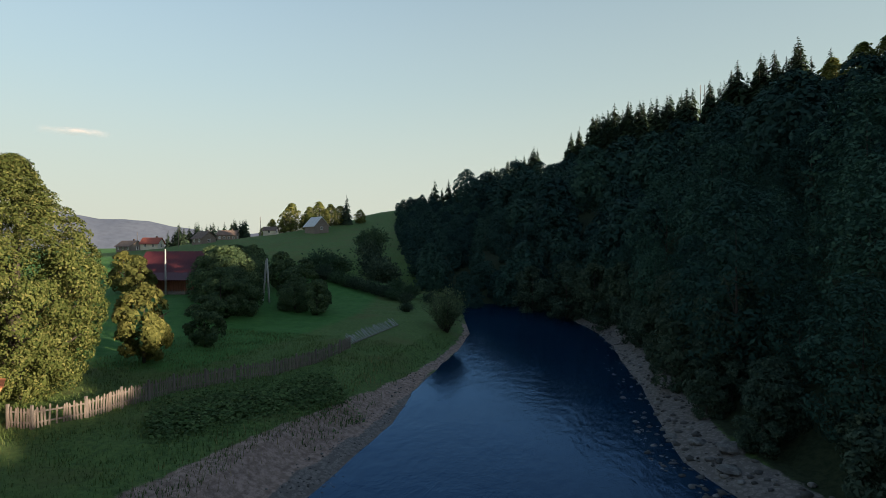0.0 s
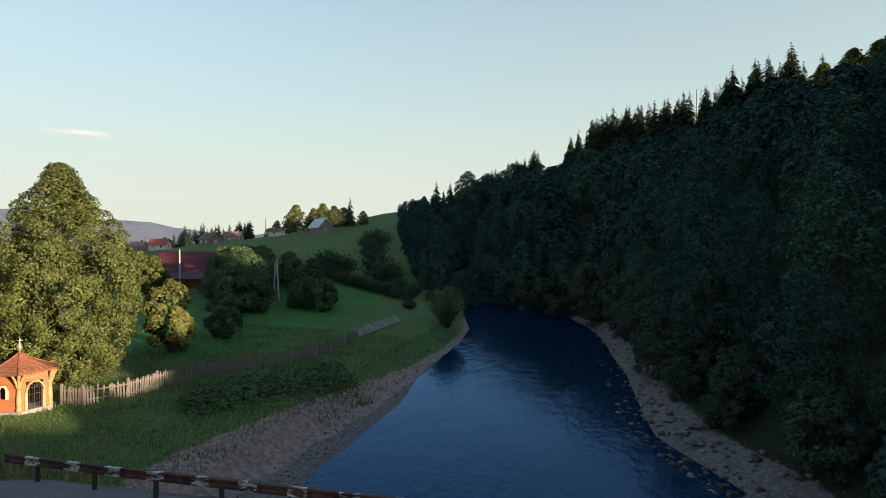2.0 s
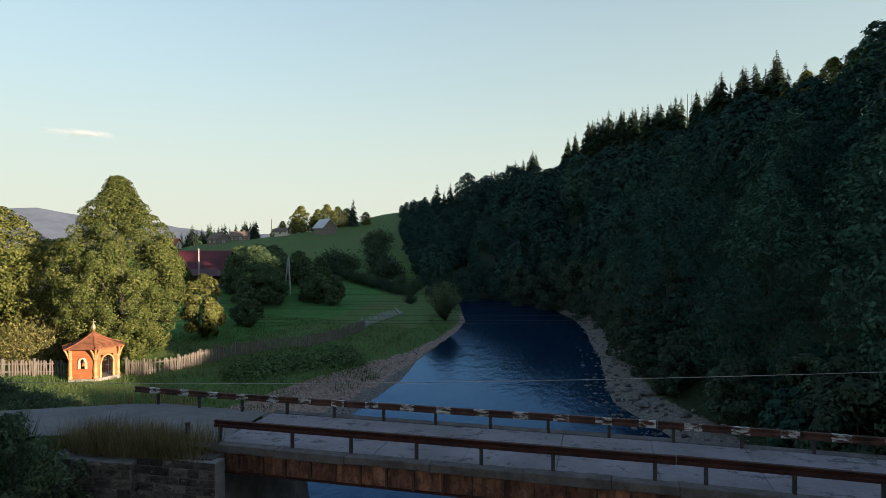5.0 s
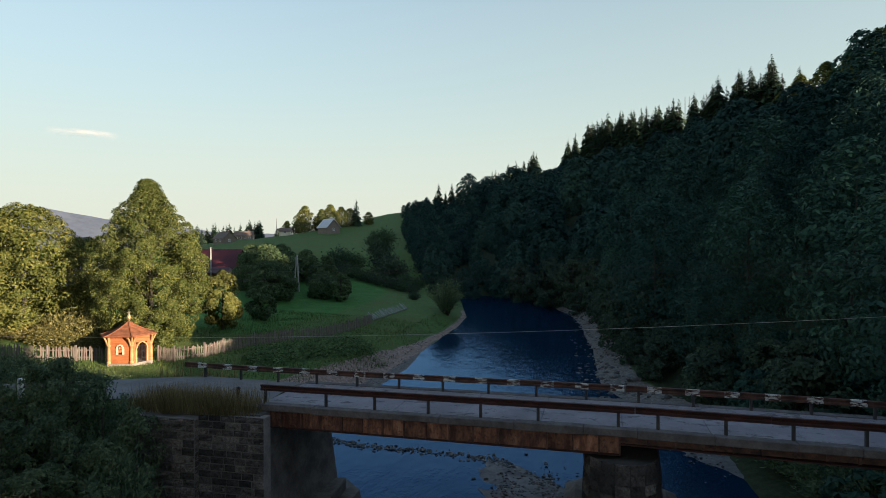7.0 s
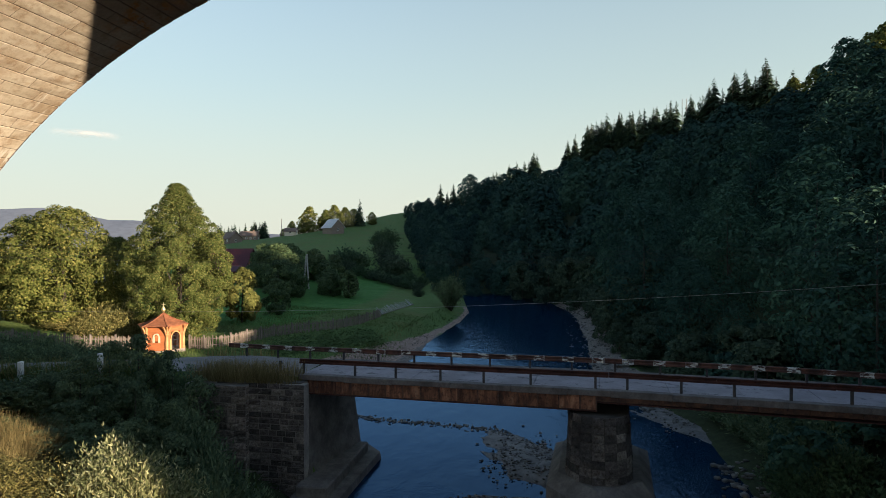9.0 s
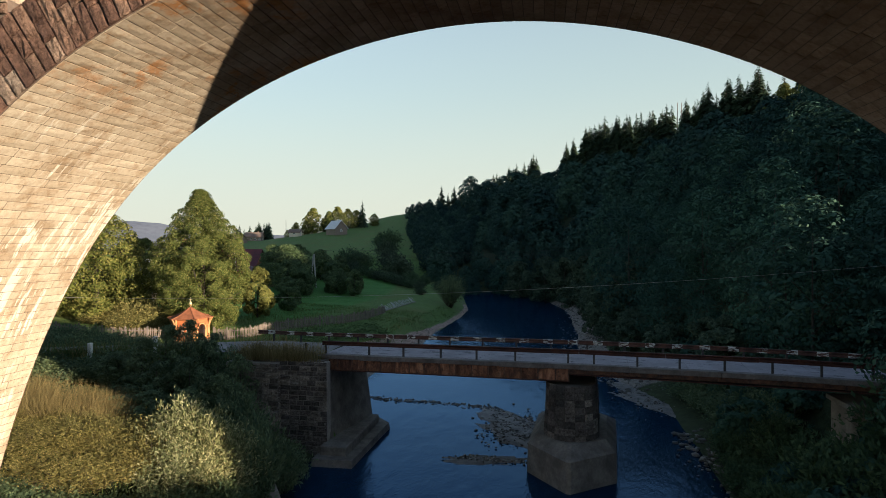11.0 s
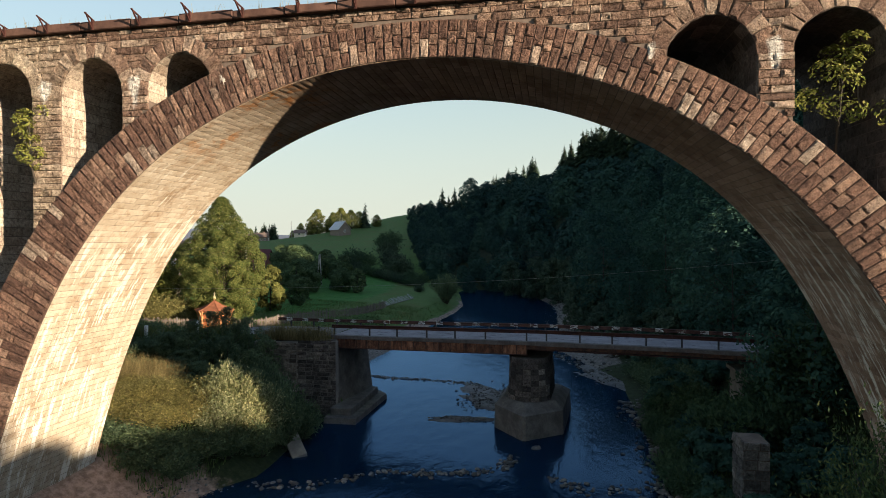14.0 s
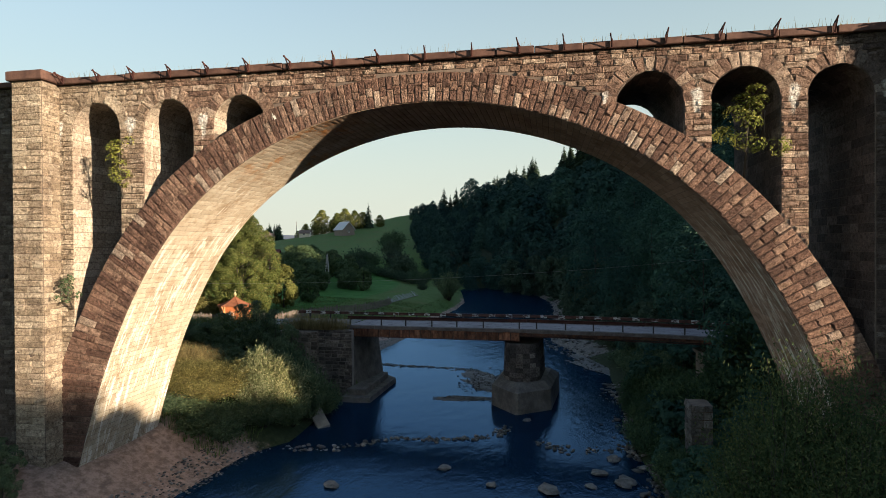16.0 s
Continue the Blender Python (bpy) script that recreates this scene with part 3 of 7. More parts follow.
class Stones:
    """Collects rough-faced blocks laid on a surface into one mesh."""

    def __init__(self, seed):
        self.v, self.f, self.r = [], [], random.Random(seed)

    def block(self, p, nrm, proud=0.06, joint=0.014, rough=0.03, n=3):
        """A pitched stone: p, four corners in order round the face; nrm, outward normal; n, cells across its broken face."""
        p = [Vector(q) for q in p]
        nrm, r = Vector(nrm), self.r
        lu, lv = ((p[0] - p[1]).length + (p[3] - p[2]).length) / 2, ((p[0] - p[3]).length + (p[1] - p[2]).length) / 2
        if min(lu, lv) < 0.08:
            return
        iu, iv = min(0.2, joint / lu), min(0.2, joint / lv)
        edge = 0.03 + rough * 0.8

        def cuts(i, length):
            e = min(0.3, edge / length * r.uniform(0.7, 1.3))
            return [i] + ([0.5] if n == 2 else [i + e + (1 - 2 * i - 2 * e) * k / (n - 2) for k in range(n - 1)]) + [1 - i]

        us, vs = cuts(iu, lu), cuts(iv, lv)
        tu, tv = r.uniform(-1, 1) * rough, r.uniform(-1, 1) * rough
        b, m = len(self.v), n + 1
        self.v += [p[0].lerp(p[1], u).lerp(p[3].lerp(p[2], u), v) - nrm * 0.02 for u, v in ((iu, iv), (1 - iu, iv), (1 - iu, 1 - iv), (iu, 1 - iv))]
        for j, v in enumerate(vs):
            for i, u in enumerate(us):
                rim = i in (0, n) or j in (0, n)
                h = proud * (0.72 if rim else 1.0) + (0.3 * r.uniform(-rough, rough) if rim else r.uniform(-rough, rough) + tu * (u - 0.5) * 2 + tv * (v - 0.5) * 2)
                self.v.append(p[0].lerp(p[1], u).lerp(p[3].lerp(p[2], u), v) + nrm * h)
        g = lambda i, j: b + 4 + j * m + i
        self.f += [(g(i, j), g(i + 1, j), g(i + 1, j + 1), g(i, j + 1)) for j in range(n) for i in range(n)]
        self.f += [(b, b + 1, *(g(i, 0) for i in range(n, -1, -1))), (b + 1, b + 2, *(g(n, j) for j in range(n, -1, -1))), (b + 2, b + 3, *(g(i, n) for i in range(m))), (b + 3, b, *(g(0, j) for j in range(m)))]

    def mesh(self, name, mat):
        return mesh_from(name, self.v, self.f, [mat])


def limed(me):
    """Marks where water has leached lime out: between the heads of the small arches."""
    n = len(me.vertices)
    co = np.empty(n * 3)
    me.vertices.foreach_get("co", co)
    co = co.reshape(-1, 3)
    val = np.zeros(n)
    for c in (-20.1, -16.0, -12.08, -8.2, 6.6, 10.27, 13.87, 17.2):
        drop = np.clip((SPRING_Z + 0.75 - co[:, 2]) / 0.3, 0, 1) * np.clip((co[:, 2] - SPRING_Z + 1.6) / 1.6, 0, 1)
        val = np.maximum(val, np.exp(-((co[:, 0] - c) / (0.22 + 0.25 * np.clip(co[:, 2] - SPRING_Z, 0, 1))) ** 2) * drop)
    me.attributes.new("lime", "FLOAT", "POINT").data.foreach_set("value", val.astype(np.float32))
    return me


def build_viaduct():
    root = empty("viaduct", (0, 0, 0))
    tagged(root, "tall weathered brown stone railway viaduct over the river", "viaduct", kind="structure")
    # solid core behind the facing stones
    xs = set(np.round(np.arange(WALL_L, WALL_R + 0.1, 0.5), 3))
    for c, r in OPENINGS:
        xs |= set(np.round(c - r * np.cos(np.linspace(0, math.pi, 19)), 4))
    xs |= set(np.round(ARCH.ex[::20], 4))
    xs = sorted(xs)
    verts, faces = [], []

    def quad(*ps):
        b = len(verts)
        verts.extend(ps)
        faces.append(tuple(range(b, b + len(ps))))

    y0, y1 = 0.0, DEPTH
    lows = []
    for a, b in zip(xs, xs[1:]):
        m = (a + b) / 2
        hole = next(((c, r) for c, r in OPENINGS if abs(m - c) < r), None)

        def low(x):
            base = float(ARCH.top(x))
            if base < -5 and hole is None:
                base = -1.0
            if hole:
                base = max(base, SPRING_Z + math.sqrt(max(0.0, hole[1] ** 2 - (x - hole[0]) ** 2)))
            return base - (0.05 if hole is None else 0.0)

        la, lb = low(a), low(b)
        lows.append((la, lb))
        quad((a, y0, la), (b, y0, lb), (b, y0, DECK), (a, y0, DECK))
        quad((b, y1, lb), (a, y1, la), (a, y1, DECK), (b, y1, DECK))
        quad((a, y1, la), (b, y1, lb), (b, y0, lb), (a, y0, la))
        quad((a, y0, DECK), (b, y0, DECK), (b, y1, DECK), (a, y1, DECK))
    for i in range(1, len(lows)):
        x, p, q = xs[i], lows[i - 1][1], lows[i][0]
        if abs(p - q) > 0.1:
            quad((x, y0, p), (x, y1, p), (x, y1, q), (x, y0, q))
    # ring body
    ss = np.linspace(0, SLEN, 121)
    for s, t in zip(ss, ss[1:]):
        a, b, c, d = (*ARCH.at(s, 0.0),), (*ARCH.at(t, 0.0),), (*ARCH.at(t, 1.0),), (*ARCH.at(s, 1.0),)
        quad((a[0], y0, a[1]), (b[0], y0, b[1]), (c[0], y0, c[1]), (d[0], y0, d[1]))
        quad((b[0], y1, b[1]), (a[0], y1, a[1]), (d[0], y1, d[1]), (c[0], y1, c[1]))
        quad((a[0], y0, a[1]), (a[0], y1, a[1]), (b[0], y1, b[1]), (b[0], y0, b[1]))
        quad((d[0], y0, d[1]), (c[0], y0, c[1]), (c[0], y1, c[1]), (d[0], y1, d[1]))
    child("core", mesh_from("core", verts, faces, [M_JOINT]), root)

    # facing of the front and back walls, course by course
    for side, yy, ny in (("front", 0.0, -1), ("back", DEPTH, 1)):
        st = Stones(7 if ny < 0 else 8)
        z, row = 0.2, 0
        while z < DECK - 0.1:
            h = min(st.r.choice((0.22, 0.24, 0.26, 0.28)) * (1 if ny < 0 else 2.2), DECK - z)
            zm = z + h / 2
            run = []
            # free stretches of this course
            grid = np.arange(WALL_L, WALL_R, 0.05)
            top = ARCH.top(grid)
            free = np.where(top < -5, True, zm > top + 0.05)
            for c, r in OPENINGS:
                rr = r + 0.56
                lim = np.where(zm > SPRING_Z, np.sqrt(np.maximum(0, rr * rr - (zm - SPRING_Z) ** 2)), r)
                free &= ~(np.abs(grid - c) < lim)
            start = None
            for k, ok in enumerate(np.append(free, False)):
                if ok and start is None:
                    start = k
                if not ok and start is not None:
                    run.append((grid[start], grid[k - 1] + 0.05))
                    start = None
            for a, b in run:
                if ny > 0 and (b < -30 or a > 30):
                    continue
                x = a
                while x < b - 0.02:
                    w = st.r.uniform(0.32, 0.66) * (1 if ny < 0 and -27 < x < 26 else 2.0)
                    e = b if b - (x + w) < 0.35 else x + w

                    ps = [(x, yy, z), (e, yy, z), (e, yy, z + h), (x, yy, z + h)]
                    st.block(ps if ny < 0 else ps[::-1], (0, ny, 0), 0.06, 0.014, 0.042, 3 if ny < 0 and -24 < x < 22 and z > 6 else 2)
                    x = e
            z += h
            row += 1
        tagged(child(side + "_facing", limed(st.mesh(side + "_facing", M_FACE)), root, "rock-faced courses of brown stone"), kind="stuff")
        # little arches over the openings
        st = Stones(11 if ny < 0 else 12)
        for c, r in OPENINGS:
            n = 13
            for k in range(n):
                a0, a1 = math.pi * k / n, math.pi * (k + 1) / n
                ps = [(c - rr * math.cos(aa), yy, SPRING_Z + rr * math.sin(aa)) for rr, aa in ((r, a0), (r, a1), (r + 0.6, a1), (r + 0.6, a0))]
                st.block(ps if ny > 0 else ps[::-1], (0, ny, 0), 0.06, 0.008, 0.028)
        tagged(child(side + "_small_arches", limed(st.mesh("small_arches", M_FACE)), root, "wedge stones round the small arches"), kind="stuff")

    # jambs and vaults of the openings
    pale, black = Stones(21), Stones(22)
    for c, r in OPENINGS:
        # openings right of the crown get the darker stone, the left ones the pale
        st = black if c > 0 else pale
        for sgn in (-1, 1):
            x = c + sgn * r
            z = SPRING_Z
            base = float(ARCH.top(x)) if ARCH.top(x) > -5 else 4.0
            while z - 0.4 > base:
                y = 0.0
                while y < DEPTH - 0.05:
                    e = min(DEPTH, y + st.r.uniform(0.6, 1.2))
                    e = DEPTH if DEPTH - e < 0.4 else e
                    ps = [(x, y, z - 0.39), (x, e, z - 0.39), (x, e, z), (x, y, z)]
                    st.block(ps if sgn < 0 else ps[::-1], (-sgn, 0, 0), 0.02, 0.012, 0.010, 2)
                    y = e
                z -= 0.39
        n = 11
        for k in range(n):
            a0, a1 = math.pi * k / n, math.pi * (k + 1) / n
            am = (a0 + a1) / 2
            y = 0.0
            while y < DEPTH - 0.05:
                e = min(DEPTH, y + st.r.uniform(0.7, 1.3))
                e = DEPTH if DEPTH - e < 0.4 else e
                ps = [(c - r * math.cos(a), yy, SPRING_Z + r * math.sin(a)) for a, yy in ((a0, y), (a1, y), (a1, e), (a0, e))]
                st.block(ps, (math.cos(am), 0, -math.sin(am)), 0.015, 0.01, 0.008, 2)
                y = e
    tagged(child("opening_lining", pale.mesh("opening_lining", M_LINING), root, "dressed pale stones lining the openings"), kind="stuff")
    tagged(child("opening_lining", black.mesh("opening_lining", M_END), root, "dark stones lining the right-hand openings"), kind="stuff")

    # soffit of the main arch: courses running through the depth
    st = Stones(31)
    n = int(SLEN / 0.29)
    for k in range(n):
        s0, s1 = SLEN * k / n, SLEN * (k + 1) / n
        a, b = ARCH.at(s0, 0.0), ARCH.at(s1, 0.0)
        nx, nz = b[1] - a[1], a[0] - b[0]
        l = math.hypot(nx, nz)
        nrm = (nx / l, 0, nz / l)
        y = 0.0
        while y < DEPTH - 0.05:
            e = min(DEPTH, y + st.r.uniform(0.8, 1.5))
            e = DEPTH if DEPTH - e < 0.4 else e
            st.block([(a[0], y, a[1]), (b[0], y, b[1]), (b[0], e, b[1]), (a[0], e, a[1])], nrm, 0.022, 0.013, 0.005, 2)
            y = e
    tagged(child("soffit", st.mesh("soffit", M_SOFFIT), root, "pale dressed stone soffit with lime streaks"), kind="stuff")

    # the ring: wedge stones of two or three pieces across its thickness
    rest = Stones(41)
    r = random.Random(5)
    n = int(SLEN / 0.31)
    count = 0
    for yy, ny in ((0.0, -1), (DEPTH, 1)):
        for k in range(n):
            s0, s1 = SLEN * k / n, SLEN * (k + 1) / n
            xm = ARCH.at((s0 + s1) / 2, 0.5)[0]
            cuts = [0.0, r.uniform(0.3, 0.38), r.uniform(0.62, 0.7), 1.0] if k % 2 else [0.0, r.uniform(0.44, 0.56), 1.0]
            for k0, k1 in zip(cuts, cuts[1:]):
                ps = [(p[0], yy, p[1]) for p in (ARCH.bed(s0, k0), ARCH.bed(s1, k0), ARCH.bed(s1, k1), ARCH.bed(s0, k1))]
                ps = ps if ny < 0 else ps[::-1]
                single = ny < 0 and -13.5 < xm < 11.5 and count < 290
                to = Stones(1000 + count) if single else rest
                to.block(ps, (0, ny, 0), 0.07, 0.017, 0.021, 4 if ny < 0 else 2)
                if single and to.v:
                    count += 1
                    child("voussoir", to.mesh("voussoir", M_RING_PART), root)
    tagged(child("ring_stones", rest.mesh("ring_stones", M_RING), root, "dark brown wedge stones of the great arch"), kind="stuff")

    # pilasters at both ends of the great arch
    for x0, x1 in ((-21.8, -20.12), (18.25, 20.0)):
        bm = bmesh.new()
        box(bm, x0, x1, -1.05, 0.05, -1.0, DECK + 0.03)
        part("pilaster_core", bm, M_JOINT, root)
        st = Stones(int(60 + x0))
        z = 0.0
        while z < DECK:
            h = min(st.r.choice((0.28, 0.31, 0.34)), DECK + 0.03 - z)
            if h > 0.1:
                off = st.r.uniform(0.35, 0.65)
                xm = x0 + (x1 - x0) * off
                for a, b in ((x0, xm), (xm, x1)):
                    st.block([(a, -1.05, z), (b, -1.05, z), (b, -1.05, z + h), (a, -1.05, z + h)], (0, -1, 0), 0.05, 0.012, 0.03)
                ym = -0.52 + st.r.uniform(-0.25, 0.25)
                for a, b in ((-1.05, ym), (ym, 0.0)):
                    st.block([(x1, a, z), (x1, b, z), (x1, b, z + h), (x1, a, z + h)], (1, 0, 0), 0.05, 0.012, 0.03)
                    st.block([(x0, b, z), (x0, a, z), (x0, a, z + h), (x0, b, z + h)], (-1, 0, 0), 0.05, 0.012, 0.03)
            z += h
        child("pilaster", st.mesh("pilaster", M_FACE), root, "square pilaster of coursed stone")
        bm = bmesh.new()
        box(bm, x0 - 0.22, x1 + 0.22, -1.25, 0.3, DECK + 0.03, DECK + 0.5, 0.05)
        part("pilaster_cap", bm, M_CORNICE, root, "weathered stone cap slab")

    # cornice slabs along both edges
    r = random.Random(3)
    for ya, yb in ((-0.28, 0.5), (DEPTH - 0.5, DEPTH + 0.28)):
        x = WALL_L
        while x < WALL_R:
            e = x + r.uniform(1.6, 2.2)
            bm = bmesh.new()
            dz = r.uniform(-0.03, 0.03)
            box(bm, x + 0.01, e - 0.01, ya + r.uniform(-0.03, 0.03), yb, DECK, DECK + 0.31 + dz, 0.03)
            part("cornice_slab", bm, M_CORNICE, root)
            x = e
    bm = bmesh.new()
    box(bm, WALL_L, WALL_R, 0.52, DEPTH - 0.52, DECK + 0.002, DECK + 0.25)
    part("track_bed", bm, M_CONCRETE, root)
    # broken railing brackets leaning outwards
    x = -19.6
    while x < 27:
        bm = bmesh.new()
        tip = (x + r.uniform(-0.1, 0.1), -0.78 + r.uniform(-0.1, 0.1), DECK + 0.46 + r.uniform(-0.05, 0.06))
        bar(bm, (x, -0.2, DECK + 0.32), tip, 0.045, 0.045)
        bar(bm, (x, -0.34, DECK + 0.02), (x * 0.15 + tip[0] * 0.85, -0.34 + (tip[1] + 0.34) * 0.85, DECK + 0.48), 0.045, 0.045)
        bar(bm, (x, -0.325, DECK + 0.35), (x, -0.325, DECK - 0.04), 0.08, 0.05)
        part("railing_bracket", bm, M_RUST, root, "bent rusty railing bracket")
        x += 2.03 + r.uniform(-0.15, 0.15)
    return root


build_viaduct()


# ---- the road bridge ----
def near_y(x):
    return 21.75 - 0.1 * x


BRIDGE_DIR = math.degrees(math.atan(-0.1))
BX = lambda x, off: (x, near_y(x) + off)


def rise(x):
    """The deck climbs to the pier, runs level and sinks again to the road."""
    return float(np.interp(x, (-13.2, 2.0, 12.0, 19.5), (0.02, 0.18, 0.17, 0.02)))


def build_bridge():
    root = empty("road_bridge", (0, near_y(0), 6.0), BRIDGE_DIR)
    tagged(root, "narrow concrete road bridge with rusty guard rails", "bridge", kind="structure")
    r = random.Random(9)

    def piece(name, size, mat, label="", bevel=0.0):
        bm = bmesh.new()
        box(bm, *size, bevel) if bevel else box(bm, *size)
        for v in bm.verts:
            v.co.z += rise(v.co.x)
        part(name, bm, mat, root, label)

    # deck panels; local x runs along the bridge, y across it
    x = -13.2
    while x < 19.5:
        e = min(x + 3.04, 19.5)
        piece("deck_panel", (x + 0.006, e - 0.006, 0.06, 4.0, -0.22, r.uniform(-0.006, 0.006)), M_DECK, "", 0.01)
        x = e
    # kerb beams under the rails, cast in short uneven lengths
    for y0, y1 in ((-0.36, 0.05), (3.66, 4.08)):
        x = -13.2
        while x < 19.5:
            e = min(x + r.choice((1.9, 2.6, 3.0)), 19.5)
            piece("kerb_beam", (x + 0.006, e - 0.006, y0 + r.uniform(-0.015, 0.015), y1, -0.26 + r.uniform(-0.02, 0.02), 0.03 + r.uniform(-0.012, 0.012)), M_KERB, "", 0.02)
            x = e
    for y0 in (-0.3, 3.76):
        for x0, x1, low in ((-13.0, 1.9, -0.9), (1.92, 19.4, -0.5)):
            piece("bottom_flange", (x0, x1, y0 - 0.05, y0 + 0.36, low - 0.05, low), M_RUST)
            x = x0
            while x < x1 - 0.3:
                e = min(x + 0.95 * r.uniform(0.94, 1.06), x1)
                d = r.uniform(-0.012, 0.012)
                piece("web_panel", (x, e, y0 + 0.06 + d, y0 + 0.26, low, -0.25), M_BEAM if x1 < 2 else M_RIB)
                piece("stiffener", (e - 0.05, e + 0.02, y0 - 0.04, y0 + 0.06, low, -0.26), M_RIB)
                x = e
    return root


build_bridge()


def build_rail(name, x0, x1, off, top, label, painted, posts):
    """Guard rail: posts carrying a pressed box rail."""
    root = empty(name, (*BX(x0, off), 6.0), BRIDGE_DIR)
    tagged(root, label, "guard rail", "bridge guard rails")
    r = random.Random(int(off * 10) + 4)
    n = x1 - x0
    for p in posts:
        bm = bmesh.new()
        x, z = p - x0, rise(p)
        box(bm, x - 0.055, x + 0.055, -0.05, 0.05, z - 0.05, z + top - 0.16, 0.008)
        part("post", bm, M_STEEL, root)
    x = 0.0
    while x < n - 0.1:
        e = min(x + (15.7 if x == 0 and not painted else 4.5), n)
        bm = bmesh.new()
        z0, z1 = top - 0.25 + rise(x + x0 + 0.01) + r.uniform(-0.015, 0.015), top - 0.25 + rise(e + x0 - 0.01) + r.uniform(-0.015, 0.015)
        prof = [(-0.09, 0.0), (-0.09, 0.08), (-0.05, 0.11), (-0.05, 0.17), (-0.09, 0.20), (-0.09, 0.25), (0.03, 0.25), (0.03, 0.0)]
        ra = [bm.verts.new((x + 0.01, a, z0 + b)) for a, b in prof]
        rb = [bm.verts.new((e - 0.01, a, z1 + b)) for a, b in prof]
        for k in range(8):
            bm.faces.new((ra[k], ra[(k + 1) % 8], rb[(k + 1) % 8], rb[k]))
        bm.faces.new(ra), bm.faces.new(rb[::-1])
        part("rail", bm, M_RAIL_PAINT if painted else M_RUST, root)
        x = e
    return root


def rail_paint():
    n = Nodes("flaking_white_and_rust_rail")
    w = n.tree.nodes.new("ShaderNodeTexWave")
    w.wave_type, w.bands_direction = "BANDS", "X"
    w.inputs["Scale"].default_value, w.inputs["Distortion"].default_value, w.inputs["Detail"].default_value = 0.21, 0.0, 0.0
    n.link(n.pos, w.inputs["Vector"])
    flake = n.noise(3.5, 6, 0.75, stretch=(0.6, 1, 2.5))
    white = n.math("MULTIPLY", n.step(w.outputs["Fac"], 0.66, 0.70), n.step(flake, 0.46, 0.56))
    rust = n.mix(n.step(n.noise(2.2, 5), 0.35, 0.65), (0.04, 0.018, 0.014), (0.095, 0.042, 0.03))
    n.bump(flake, 0.3, 0.02)
    return n.finish(n.mix(white, rust, (0.5, 0.48, 0.45)), 0.75)


M_RAIL_PAINT = rail_paint()
build_rail("guard_rail", -13.2, 17.4, 0.0, 0.82, "rust-red steel guard rail on dark posts beside the road", False, (-12.98, -10.05, -7.82, -5.48, -3.31, -1.05, 1.91, 3.3, 5.57, 7.7, 9.88, 12.1, 14.3, 16.5))
build_rail("guard_rail", -19.8, 19.3, 3.7, 0.72, "rusty guard rail with flaking white painted bands", True, [-18.57 + 2.18 * k for k in range(18)])


M_ABUT_PART = stone_material("black_wall_stone", [(0.0, (0.07, 0.062, 0.058)), (0.5, (0.14, 0.122, 0.115)), (0.85, (0.23, 0.2, 0.18)), (1.0, (0.38, 0.33, 0.29))], (0.05, 0.045, 0.045), 0.25, by_object=True)
M_ABUT_PALE = stone_material("grey_weathered_stone", [(0.0, (0.12, 0.1, 0.086)), (0.5, (0.24, 0.2, 0.172)), (1.0, (0.42, 0.35, 0.3))], (0.07, 0.062, 0.055), 0.3, by_object=True)


def build_pier():
    root = empty("bridge_pier", (2.1, 22.9, 0.0), BRIDGE_DIR)
    tagged(root, "tapered dark stone bridge pier on a concrete footing", "pier")
    # pointed concrete footing
    bm = bmesh.new()
    foot = [(-2.35, -1.6), (-0.1, -4.0), (0.15, -4.0), (2.4, -1.9), (2.5, 4.3), (1.2, 5.6), (-1.2, 5.6), (-2.4, 4.3)]
    lo, hi = [bm.verts.new((x * 1.04, y * 1.02, -1.0)) for x, y in foot], [bm.verts.new((x, y, 1.62)) for x, y in foot]
    top = [bm.verts.new((x * 0.78, y * 0.74, 2.15)) for x, y in foot]
    for a, b in ((lo, hi), (hi, top)):
        for k in range(8):
            bm.faces.new((a[k], a[(k + 1) % 8], b[(k + 1) % 8], b[k]))
    bm.faces.new(top)
    part("footing", bm, M_WET, root, "water-stained concrete footing")
    # tapered shaft with rounded end, in courses
    st = Stones(77)
    n = 16

    def rim(z):
        w = 1.62 - 0.055 * z
        pts = []
        for k in range(n):
            a = 2 * math.pi * k / n + math.pi / n
            cx, cy = math.cos(a), math.sin(a)
            pts.append((w * cx, (1.0 + 1.05 * w * abs(cy)) * (1 if cy > 0 else -1) + (1.0 if cy > 0 else 0.2), z))
        return pts

    z = 1.3
    while z < 5.1:
        h = min(0.38, 5.1 - z)
        a, b = rim(z), rim(z + h)
        for k in range(n):
            j = (k + 1) % n
            e = Vector(a[j]) - Vector(a[k])
            nrm = Vector((e.y, -e.x, 0)).normalized()
            st = Stones(int(z * 1000) + k)
            st.block([a[k], a[j], b[j], b[k]], nrm, 0.05, 0.011, 0.03)
            child("stone", st.mesh("stone", M_ABUT_PART), root)
        z += h
    bm = bmesh.new()
    a, b = [bm.verts.new(p) for p in rim(1.2)], [bm.verts.new(p) for p in rim(5.05)]
    for k in range(n):
        bm.faces.new((a[k], a[(k + 1) % n], b[(k + 1) % n], b[k]))
    bm.faces.new(b)
    part("shaft_core", bm, M_JOINT_DARK, root)
    return root


build_pier()


